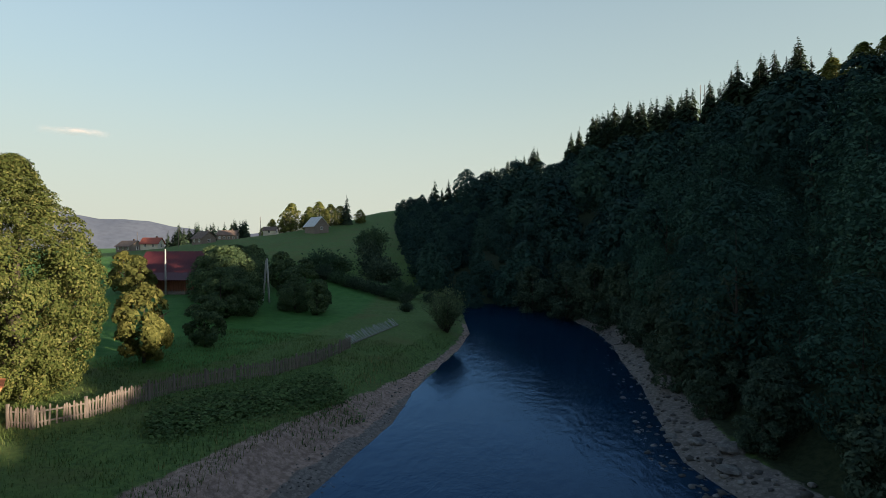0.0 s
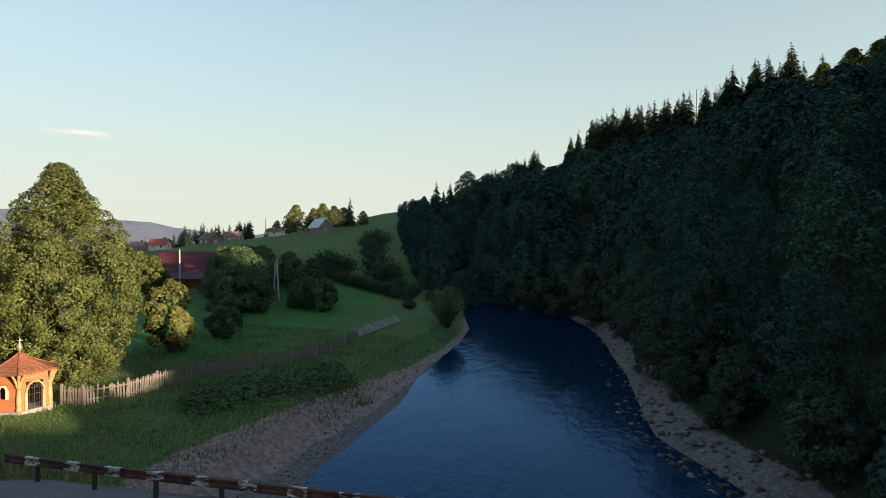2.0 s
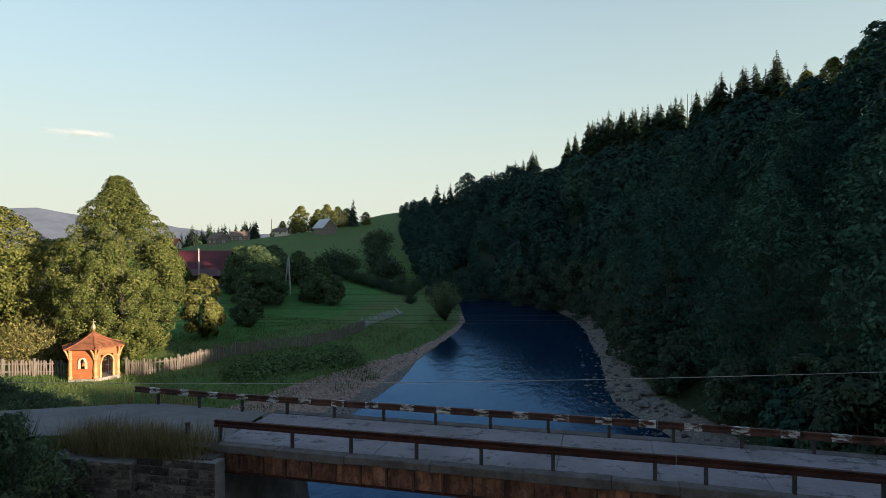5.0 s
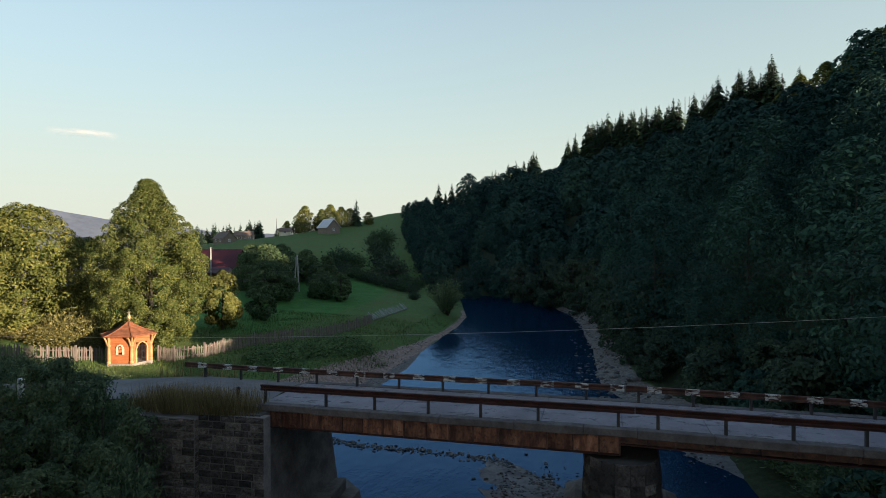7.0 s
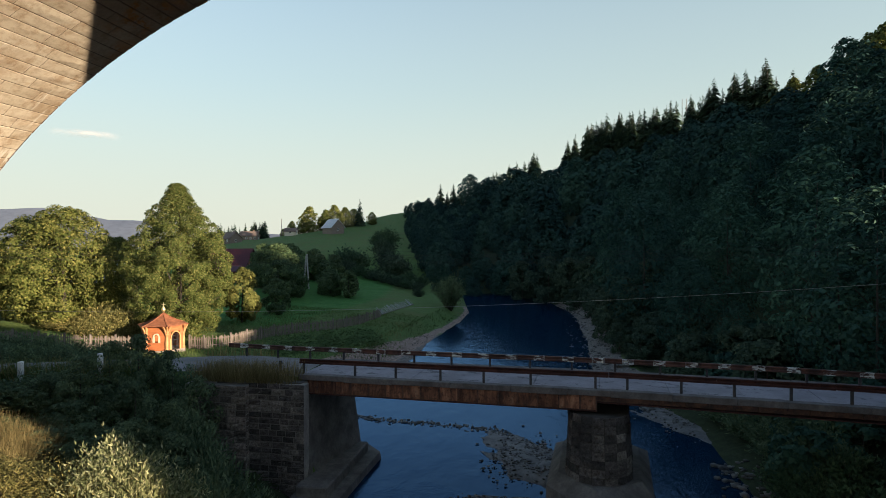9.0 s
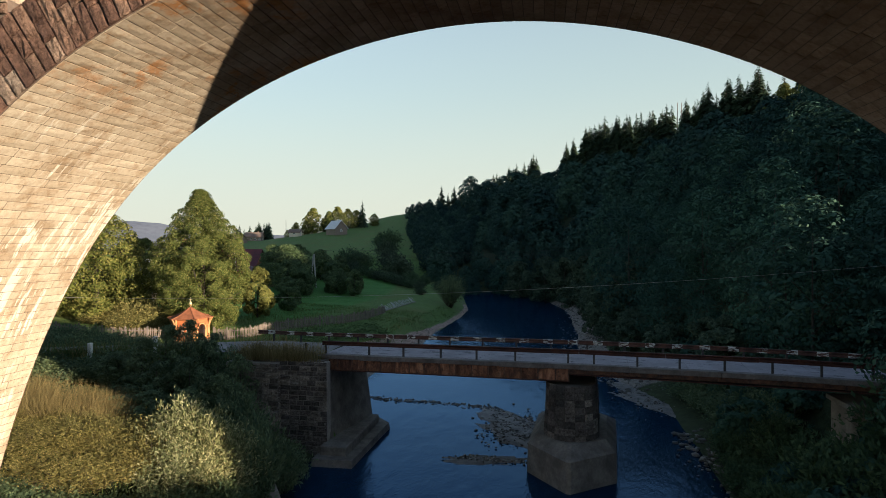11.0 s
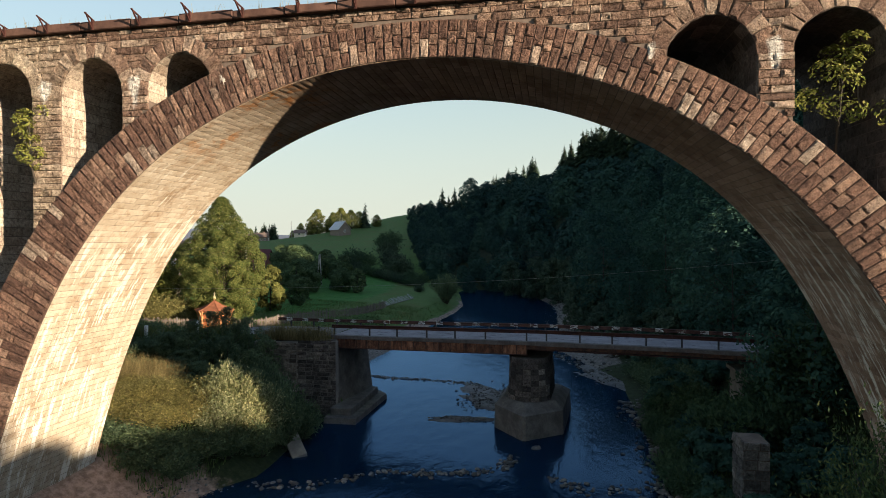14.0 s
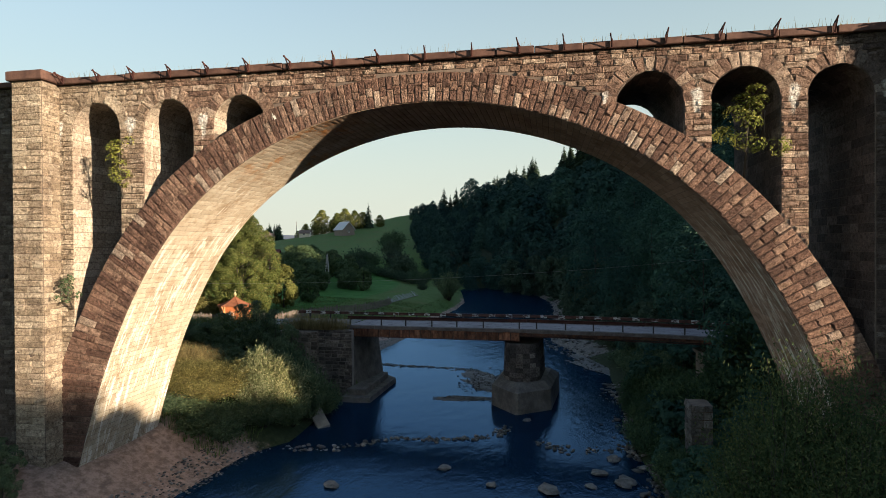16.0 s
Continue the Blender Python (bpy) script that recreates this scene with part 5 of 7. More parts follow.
SMALL = [broadleaf("tree", 70 + i, 6.0, 2.6, 46, 170, 0.36, m, 0.08, 0.5, 0.12, 6, (0.18, 0.32)) for i, m in enumerate((M_LEAF_GOLD, M_LEAF_MID, M_LEAF_MID))]
plant("tree", SMALL[0], (-37.9, 61.4, gz(-37.9, 61.4)), "young fruit tree with yellowing leaves", "tree", "orchard trees", 0, 1.05, 1.15)
ORCHARD = ((-37.5, 70.0, 0.85, 1), (-44.0, 84.0, 1.1, 1), (-48.5, 92.0, 1.2, 1), (-36.0, 96.0, 0.85, 2), (-50.0, 104.0, 0.8, 1), (-55.0, 112.0, 1.2, 2), (-47.0, 118.0, 1.1, 1), (-51.5, 97.0, 1.3, 2), (-55.5, 101.5, 1.35, 1), (-58.0, 107.0, 1.2, 2), (-43.5, 104.5, 1.0, 2), (-37.5, 101.0, 0.8, 1), (-52.0, 118.5, 1.2, 1), (-58.0, 119.0, 1.3, 2))
for x, y, s, k in ORCHARD:
    plant("tree", SMALL[k], (x, y, gz(x, y)), "dark green fruit tree on the meadow slope", "tree", "orchard trees", x * 37, s)
WIDE = broadleaf("tree", 66, 7.6, 5.0, 110, 70, 0.34, M_LEAF_MID, 0.03, 0.5, 0.2, 8, (0.15, 0.28))
for x, y, s in ((-50.5, 96.0, 1.12), (-45.0, 89.0, 0.85), (-40.2, 98.0, 0.6), (-56.0, 110.0, 1.1)):
    plant("tree", WIDE, (x, y, gz(x, y) - 0.2), "broad shaded fruit tree on the meadow slope", "tree", "orchard trees", x * 23, s)
for x, y, s in ((-68.0, 100.0, 1.1), (-75.0, 106.0, 1.2), (-80.0, 98.0, 1.1), (-72.0, 92.0, 0.9)):
    plant("tree", SMALL[0], (x, y, gz(x, y)), "fruit tree turning yellow beside the house", "tree", "orchard trees", x * 31, s)

r = random.Random(77)
RIDGE = []
for y, n, wide, h in ((212, 7, 5, 1.25), (224, 15, 9, 1.32), (237, 7, 5, 1.22), (257, 18, 14, 1.16), (285, 20, 17, 1.27), (300, 13, 12, 1.35), (311, 12, 9, 1.45), (328, 7, 10, 1.3), (340, 2, 6, 0.9), (379, 3, 4, 1.1)):
    for _ in range(n):
        yy = y + r.uniform(-wide, wide)
        RIDGE.append((float(hill_foot(yy)) + 126 + r.uniform(-3, 3), yy, h * r.uniform(0.75, 1.08)))
for x, y, s in ((-30, 381, 0.9), (-35, 379, 0.75), (-24, 381, 1.0), (-50, 338, 0.9), (-54, 336, 1.1), (-58, 338, 0.85), (-44, 340, 0.7), (-47, 342, 0.8)):
    RIDGE.append((x, y, s))
for k in range(17):
    x = -62 + k * 3.2 + r.uniform(-1, 1)
    RIDGE.append((x, 336 + (x + 62) * 0.85 + r.uniform(-4, 4), r.uniform(0.75, 1.2)))
for x, y, s in RIDGE:
    plant("spruce", KIND_SPRUCE[r.randrange(3)], (x, y, gz(x, y) - 0.4), "dark pointed spruce on the hill ridge", "spruce", "ridge spruces", r.uniform(0, 360), s)
for x, y, top in ((85, 195, 69), (81, 203, 67.5), (89, 190, 69.5), (92, 187, 70.5), (96, 186, 75.5), (100, 181, 78), (78, 209, 64)):
    s = (top - gz(x, y)) / 10.5
    plant("tree", FAR_ROUND[int(x) % 2], (x, y, gz(x, y) - 0.3), "tall leafy tree catching the last sun on the hill", "tree", "hilltop trees", x * 11, s)
# trees by the far barn and houses
plant("spruce", KIND_SPRUCE[0], (-88.2, 262, gz(-88.2, 262)), "solitary spruce beside the barn", "spruce", "", 0, 0.8)
for x, y, s in ((-109.8, 252, 1.5), (-117.5, 250, 0.85), (-113.5, 254, 0.95), (-103, 256, 1.15), (-99.4, 258, 1.35), (-95.5, 262, 1.15), (-92, 264, 1.0), (-106, 260, 0.9), (-84, 268, 0.75), (-121, 248, 0.5)):
    plant("tree", FAR_ROUND[int(-x) % 2], (x, y, gz(x, y) - 0.2), "leafy tree behind the barn", "tree", "trees by the barn", x * 13, s * 0.8)
for k in range(34):
    x, y = -200 + k * 1.2 + (6 if k > 20 else 0) + r.uniform(-1.5, 1.5), 300 + r.uniform(-6, 6)
    plant("spruce", KIND_SPRUCE[k % 3], (x, y, gz(x, y) - 0.5), "small dark spruce beyond the houses", "spruce", "spruces beyond the houses", r.uniform(0, 360), r.uniform(0.62, 0.95))

# thickets where forest and meadow meet and along the banks
BUSH_DARK = [broadleaf("bush", 80 + i, 2.6, 1.9, 26, 170, 0.3, M_LEAF_DARK, 0.05, 0.5, 0.06, 5, (0.2, 0.36)) for i in range(2)]
BUSH_BEND = shrub(570, 3.8, 1.9, 90, 60, 0.2, 0.075, M_LEAF_BANK, 0.14)
plant("bush", BUSH_BEND, (-16.9, 94.5, gz(-16.9, 94.5)), "grey-green willow bush at the bend of the river", "bush", "", 0, 1.7)
HEDGE = [shrub(560 + i, 3.4, 2.6, 60, 34, 0.42, 0.19, m, 0.3) for i, m in enumerate((M_LEAF_RIVER, M_LEAF_LOW))]
for x, y, s in ((-25, 106, 0.7), (-28, 118, 0.9), (-31, 121, 1.0), (-33.5, 124, 1.0), (-36, 126.5, 1.1), (-38.5, 128, 1.1), (-41, 130, 1.1), (-43.5, 131.5, 1.2), (-46.5, 133, 1.2), (-49.5, 134, 1.3), (-24, 122, 1.0), (-53, 133.5, 1.3), (-56.5, 131, 1.3), (-60, 129, 1.3), (-63.5, 127, 1.2), (-67, 126, 1.2), (-29, 127, 1.2), (-33, 131, 1.3)):
    plant("bush", HEDGE[int(y) % 2], (x, y, gz(x, y) - 0.1), "grey-green bush in the hedge along the meadow", "bush", "meadow bushes", x * 17, s * 0.72)
for x, y, s, k in ((-51.5, 139, 1.75, 1), (-49.0, 141, 1.5, 1), (-55.5, 184, 1.5, 1), (-54.0, 187, 1.9, 1), (-46.5, 159, 1.6, 0), (-43.0, 153, 1.7, 0), (-49.5, 168, 1.6, 0), (-40.0, 148, 1.6, 0)):
    plant("bush", HEDGE[k], (x, y, gz(x, y) - 0.2), "tall shaded bush at the edge of the wood", "bush", "wood edge bushes", x * 19, s)
RIVER_WILLOW = broadleaf("tree", 98, 9.0, 4.0, 60, 60, 0.42, M_LEAF_RIVER, 0.03, 0.5, 0.12, 8, (0.16, 0.3))
for x, y, s in ((0.5, 118.0, 1.15), (4.5, 112.0, 1.0), (8.0, 104.0, 0.9), (-5.5, 128.0, 1.1), (9.5, 96.0, 0.8), (10.5, 84.0, 0.85), (12.5, 70.0, 0.8)):
    plant("tree", RIVER_WILLOW, (x, y, gz(x, y) - 0.3), "pale grey-green willow standing at the forest foot", "tree", "riverside willows", x * 29, s)


# ---- far mountains ----
def build_mountains():
    rr = random.Random(2)
    verts, faces = [], []
    n = 160
    for i in range(n):
        a = radians(-75 + 150 * i / (n - 1))
        d = 3000
        h = 70 + 130 * math.exp(-((math.degrees(a) + 45) / 9) ** 2) + 60 * math.exp(-((math.degrees(a) + 62) / 8) ** 2) + 30 * noise.fractal((i * 0.13, 0, 3), 1.0, 2.0, 4)
        for k, f in enumerate((0.0, 0.35, 0.7, 1.0)):
            verts.append((math.sin(a) * (d + 500 * f), math.cos(a) * (d + 500 * f), -40 + (h + 40) * f ** 0.8))
    for i in range(n - 1):
        for k in range(3):
            faces.append((i * 4 + k, i * 4 + 4 + k, i * 4 + 5 + k, i * 4 + 1 + k))
    # the haze of distance is painted into the base colour
    m = plain("haze_tinted_mountain", (0.085, 0.10, 0.14), (0.11, 0.125, 0.165), 0.004, 1.0, 0.0)
    tagged(new("backdrop", mesh_from("backdrop", verts, faces, [m], True)), "wooded mountains beyond the village, haze painted in blue", "mountains", kind="structure")


build_mountains()


def build_cloud():
    """One thin evening cloud, far beyond the mountains."""
    n = Nodes("thin_pink_cloud")
    wisp = n.noise(0.03, 5, 0.65, stretch=(0.4, 0.4, 1.6))
    alpha = n.math("MULTIPLY", n.attr("fade"), n.step(wisp, 0.32, 0.68, 0.04, 0.42))
    n.finish((0.42, 0.35, 0.34), 1.0, 0.0, 0.0)
    n.link(alpha, n.bsdf.inputs["Alpha"])
    verts, faces, fade = [], [], []
    g, h = 40, 10
    for i in range(g + 1):
        for j in range(h + 1):
            u, v = i / g * 2 - 1, j / h * 2 - 1
            bend = 6 * noise.noise((u * 3, 0, 5))
            verts.append((140 * u, -20 * (1 - u * u) * (1 - v * v), 20 * v + bend))
            fade.append(max(0.0, 1 - u * u) ** 1.5 * max(0.0, 1 - v * v) ** 1.5)
    for i in range(g):
        for j in range(h):
            a = i * (h + 1) + j
            faces.append((a, a + h + 1, a + h + 2, a + 1))
    me = mesh_from("cloud", verts, faces, [n.mat], True)
    me.attributes.new("fade", "FLOAT", "POINT").data.foreach_set("value", np.array(fade, dtype=np.float32))
    ob = new("cloud", me)
    ob.matrix_world = pose(-1960, 2193, 497, 0, 0, 40)
    ob.visible_shadow = False
    tagged(ob, "small thin pinkish cloud low in the sky", "cloud", kind="structure")


build_cloud()


# ---- bushes near the bridge and the viaduct ----
BUSH_RIVER = [broadleaf("bush", 95 + i, 4.2, 2.4, 40, 140, 0.27, M_LEAF_RIVER, 0.04, 0.5, 0.07, 6, (0.18, 0.32)) for i in range(2)]
BUSH_ROAD = [broadleaf("bush", 295 + i, 3.6, 2.0, 60, 330, 0.13, M_LEAF_BANK, 0.04, 0.5, 0.07, 6, (0.14, 0.28)) for i in range(2)]
BUSH_FINE = [broadleaf("bush", 195 + i, 4.2, 2.4, 60, 310, 0.17, M_LEAF_BANK, 0.04, 0.5, 0.07, 6, (0.14, 0.26)) for i in range(2)]
WILLOW = [shrub(500 + i, 4.4, 2.1, 90, 130, 0.22, 0.062, M_LEAF_WILLOW) for i in range(2)]
OLIVE = [shrub(510 + i, 2.9, 1.9, 80, 70, 0.18, 0.05, M_LEAF_OLIVE, 0.2) for i in range(2)]
BANK = [shrub(520 + i, 3.0, 1.8, 70, 70, 0.26, 0.085, M_LEAF_BANK) for i in range(2)]
for x, y, top, k in ((-16.1, 13.0, 6.15, 0), (-14.8, 12.8, 5.6, 1), (-15.4, 11.4, 4.6, 0), (-14.2, 13.8, 4.6, 1)):
    plant("bush", WILLOW[k], (x, y, gz(x, y) - 0.1), "silvery willow bush lit by the low sun", "bush", "willow bushes", x * 41, 0.85, (top - gz(x, y)) / 4.4)
for x, y, top in ((-17.6, 12.8, 5.0), (-19.2, 12.9, 4.9), (-20.8, 12.6, 5.0), (-22.4, 12.4, 5.1), (-18.4, 11.2, 4.4), (-20.2, 11.0, 4.7), (-22.0, 10.8, 5.0), (-23.6, 11.2, 5.0), (-17.0, 10.8, 4.2), (-18.8, 9.4, 4.3), (-20.6, 9.2, 4.5), (-19.6, 11.9, 5.0), (-17.8, 9.6, 4.0), (-16.9, 12.0, 4.8), (-21.4, 11.9, 5.0), (-22.4, 9.4, 4.8), (-24.6, 12.6, 5.2)):
    plant("bush", OLIVE[int(-x * 10) % 2], (x, y, gz(x, y) - 0.1), "olive and gold bush catching the low sun", "bush", "olive bushes", x * 37, 0.88, (top - gz(x, y)) / 2.9)
for x, y, top in ((-13.2, 14.8, 4.0), (-14.0, 16.4, 4.2), (-12.9, 16.8, 2.9), (-15.6, 9.6, 3.0), (-16.8, 8.8, 3.0), (-14.6, 10.4, 2.8), (-13.6, 12.4, 2.6), (-18.2, 8.0, 3.4), (-15.4, 17.6, 4.6), (-16.9, 18.4, 5.4), (-17.4, 7.2, 2.9), (-19.6, 7.6, 3.6), (-16.0, 7.8, 2.6), (-21.0, 7.8, 4.0)):
    plant("bush", BANK[int(-x * 10) % 2], (x, y, gz(x, y) - 0.1), "shaded grey-green willow bush by the water", "bush", "willow bushes", x * 47, 0.85, (top - gz(x, y)) / 3.0)
for x, y, top in ((-17.4, 20.4, 6.4), (-18.6, 20.0, 7.7), (-20.0, 19.6, 8.5), (-21.4, 19.4, 8.2), (-22.8, 19.0, 7.5), (-24.2, 18.8, 6.7), (-19.2, 18.2, 6.6), (-20.8, 17.8, 6.4), (-22.2, 17.4, 5.7), (-17.6, 18.8, 5.6), (-18.4, 16.8, 5.2), (-20.0, 16.2, 5.2), (-21.8, 15.8, 5.0), (-16.6, 17.4, 4.6)):
    plant("bush", BUSH_ROAD[int(-x * 10) % 2], (x, y, gz(x, y) - 0.1), "dark elder bush on the road embankment", "bush", "embankment bushes", x * 53, 0.85, (top - gz(x, y)) / 3.6)
for x, y, top in ((-24.4, 18.6, 6.4), (-26.2, 18.2, 6.3), (-28.0, 17.8, 6.5), (-30.0, 17.4, 6.6), (-25.2, 19.4, 6.6), (-29.0, 18.4, 6.6), (-31.2, 17.6, 6.6), (-23.8, 16.8, 5.2), (-25.6, 16.4, 5.2), (-27.6, 15.8, 5.2), (-32.8, 17.0, 6.8), (-34.8, 16.4, 6.8)):
    plant("bush", BANK[int(-x * 10) % 2], (x, y, gz(x, y) - 0.1), "rank weeds and low bush beside the road", "bush", "embankment bushes", x * 53, 0.95, max(0.35, (top - gz(x, y)) / 3.0))
for k in range(25):
    x = -28.6 - 0.78 * k
    y = 31.2 + 1.7 * (k % 3) - 0.05 * k
    top = 5.3 - 1.3 * max(0.0, 1 - k / 9) + 0.025 * k + 0.3 * math.sin(k * 2.3)
    plant("bush", BANK[k % 2], (x, y, gz(x, y) - 0.1), "tall dark weeds and scrub between road and fence", "bush", "roadside scrub", x * 59, 0.95, max(0.3, (top - gz(x, y)) / 3.0))
for x, y, h in ((11.6, 37.0, 1.6), (12.6, 35.2, 2.2), (12.0, 33.4, 1.7), (13.4, 32.6, 2.4), (12.6, 30.6, 1.9), (13.8, 29.6, 2.5), (12.4, 28.4, 1.6), (13.6, 27.0, 2.3), (12.4, 25.6, 1.7), (13.8, 24.6, 2.3), (14.6, 34.6, 2.6), (14.8, 31.0, 2.7), (14.8, 28.0, 2.6), (12.6, 23.2, 1.6), (14.0, 36.8, 2.4), (13.4, 21.4, 1.5)):
    plant("bush", BANK[int(y * 10) % 2], (x, y, gz(x, y) - 0.1), "dark leafy bush on the shaded river bank", "bush", "shaded bank bushes", y * 61, 0.95, h / 3.0)
TALL = [shrub(530 + i, 8.0, 2.7, 150, 140, 0.15, 0.05, M_LEAF_TALL, 0.3) for i in range(2)]
for x, y, top in ((12.7, -2.4, 9.5), (14.4, -2.2, 9.6), (11.6, -4.0, 7.4), (16.0, -3.6, 8.6), (13.4, -5.2, 7.6), (15.8, -6.2, 8.0), (12.6, -7.6, 5.2), (15.0, -9.0, 6.4)):
    plant("bush", TALL[int(x * 10) % 2], (x, y, gz(x, y) - 0.1), "tall feathery willow bush in front of the arch foot", "bush", "bushes by the arch foot", x * 43, min(1.0, (top - gz(x, y)) / 6.5), (top - gz(x, y)) / 8.0)
LOW = [shrub(540 + i, 2.4, 1.7, 50, 40, 0.28, 0.12, M_LEAF_LOW) for i in range(2)]
r = random.Random(31)
for k in range(46):
    x, y = r.uniform(10.8, 17.5), r.uniform(-1.0, 20.0)
    if 11.2 < x < 14.2 and 6.0 < y < 12.0:
        continue
    plant("bush", BUSH_DARK[k % 2], (x, y, gz(x, y) - 0.15), "low dark undergrowth on the shaded bank", "bush", "bank undergrowth", r.uniform(0, 360), r.uniform(0.45, 0.85))
for k in range(30):
    x, y = r.uniform(12.5, 22.0), r.uniform(26.0, 46.0)
    plant("bush", BUSH_DARK[k % 2], (x, y, gz(x, y) - 0.15), "low dark undergrowth on the shaded bank", "bush", "bank undergrowth", r.uniform(0, 360), r.uniform(0.7, 1.2))
for k in range(34):
    y = -4 + k * 0.95 + r.uniform(-0.4, 0.4)
    x = float(river_right(y)) + r.uniform(0.5, 2.6)
    if 7.0 < y < 12.4 and x > 11.0:
        continue
    plant("bush", LOW[k % 2], (x, y, gz(x, y) - 0.1), "rank green growth hanging over the water's edge", "bush", "water's edge growth", r.uniform(0, 360), r.uniform(0.45, 0.8))
for x, y, s in ((14.6, 18.6, 1.2), (15.6, 18.0, 1.15), (16.8, 18.4, 1.3), (13.6, 19.6, 1.1), (13.2, 17.4, 1.1), (17.8, 17.4, 1.6), (14.4, 16.2, 1.2), (16.0, 15.6, 1.3), (12.6, 21.4, 0.9), (13.4, 23.4, 1.0)):
    plant("bush", LOW[int(x * 10) % 2], (x, y, gz(x, y) - 0.1), "dark green bush under the end of the bridge", "bush", "bushes under the bridge", x * 61, s)
for x, y, s in ((20.2, 18.4, 0.85), (21.6, 20.0, 0.9), (22.6, 17.6, 0.8)):
    plant("bush", TALL[int(y) % 2], (x, y, gz(x, y) - 0.1), "leafy bush at the end of the bridge", "bush", "bushes at the bridge end", x * 71, s, s * 0.75)
for k in range(44):
    y = 30 + k * 2.5 + r.uniform(-1, 1)
    x = float(hill_foot(y)) + r.uniform(-1.2, 3.0)
    plant("bush", BUSH_RIVER[k % 2], (x, y, gz(x, y) - 0.2), "dull green willow on the river bank", "bush", "river bank willows", r.uniform(0, 360), r.uniform(0.7, 1.35))


# ---- grasses ----
def blades(name, spots, height, width, mat, label, lean=0.35, seed=1, tris=1):
    """Grass blades standing at the spots (an n x 3 array)."""
    rng = np.random.default_rng(seed)
    p = np.asarray(spots)
    n = len(p)
    a = rng.random(n) * 6.283
    h = height * (0.5 + 0.8 * rng.random(n))
    side = np.stack([np.cos(a), np.sin(a), np.zeros(n)], 1) * (width * (0.6 + 0.8 * rng.random(n)))[:, None]
    b = rng.random(n) * 6.283
    tip = p + np.stack([np.cos(b) * lean * h * rng.random(n), np.sin(b) * lean * h * rng.random(n), h], 1)
    v = np.stack([p - side, p + side, tip], 1).reshape(-1, 3)
    return tagged(new(name, quick_mesh(name, v, np.arange(n * 3).reshape(-1, 3), mat)), label, "grass", kind="stuff")


def scatter(rng, n, x0, x1, y0, y1, keep=None):
    x, y = rng.uniform(x0, x1, n), rng.uniform(y0, y1, n)
    if keep is not None:
        k = keep(x, y)
        x, y = x[k], y[k]
    return np.stack([x, y, ground(x, y) - 0.03], 1)


M_GRASS = leafy("meadow_grass", (0.05, 0.084, 0.026), (0.094, 0.144, 0.042), (0.155, 0.185, 0.068), 0.3)
M_HAY = leafy("dry_grass", (0.12, 0.10, 0.045), (0.22, 0.175, 0.08), (0.36, 0.28, 0.13), 0.35)
rng = np.random.default_rng(5)
clump = lambda x, y: np.array([noise.noise((a * 0.5, b * 0.5, 2.0)) for a, b in zip(x, y)]) > rng.uniform(-0.55, 0.35, len(x))
off_road = lambda x, y: np.abs(y - road_y(x)) > 2.5
blades("grass", scatter(rng, 42000, -42, -16.5, 28, 80, lambda x, y: (river_left(y) - x > 4.4) & off_road(x, y)), 0.26, 0.022, M_GRASS, "rough green grass on the river terrace", 0.5, 2)
blades("grass", scatter(rng, 12000, -34, -14.5, 6, 21.5, lambda x, y: (river_left(y) - x > 1.0) & off_road(x, y)), 0.5, 0.028, M_GRASS, "tall green grass on the embankment", 0.5, 3)
blades("grass", scatter(rng, 9000, 10.8, 22, -14, 22, lambda x, y: (x - river_right(y) > 0.8) & off_road(x, y)), 0.45, 0.028, M_GRASS, "long shaded grass on the bank", 0.5, 4)
top = scatter(rng, 5200, -19.2, -12.9, 21.8, 23.2, clump)
top[:, 2] = 5.72
blades("dry_grass", top, 1.0, 0.014, M_HAY, "dry grass on top of the abutment", 0.45, 6)
blades("dry_grass", scatter(rng, 15000, -27.5, -21.0, 12.5, 17.0, clump), 1.35, 0.014, M_HAY, "golden tall grass below the road", 0.85, 7)
blades("dry_grass", scatter(rng, 1500, -24, -14, 27.4, 30.0, clump), 1.0, 0.014, M_HAY, "dry grass stalks behind the guard rail", 0.4, 8)
blades("dry_grass", scatter(rng, 2600, -30, -16.5, 40, 72, lambda x, y: clump(x, y) & (river_left(y) - x > 3.2) & (river_left(y) - x < 7)), 0.45, 0.02, M_HAY, "dry tufts along the river bank", 0.5, 9)
blades("grass", scatter(rng, 16000, -24, -14.5, 36, 92, lambda x, y: clump(x, y) & clump(x * 0.6, y * 0.6) & (river_left(y) - x > 2.4) & (river_left(y) - x < 5.2) & (y > 50)), 0.34, 0.03, M_GRASS, "weedy tufts on the eroded river bank", 0.6, 12)
verge = rng.uniform(-40, -20.5, 9000)
vy = road_y(verge) - rng.uniform(1.9, 3.2, 9000)
blades("grass", np.stack([verge, vy, ground(verge, vy) - 0.05], 1), 0.95, 0.02, M_GRASS, "rank grass along the road verge", 0.7, 15)
blades("dry_grass", np.stack([verge, vy, ground(verge, vy) - 0.05], 1)[::4], 1.15, 0.012, M_HAY, "dry stalks along the road verge", 0.6, 16)
edge = rng.uniform(-21, 20, 420)
blades("dry_grass", np.stack([edge, rng.uniform(-0.15, 0.45, 420), np.full(420, DECK + 0.29)], 1), 0.42, 0.012, M_HAY, "sparse weeds on top of the viaduct", 0.5, 10)


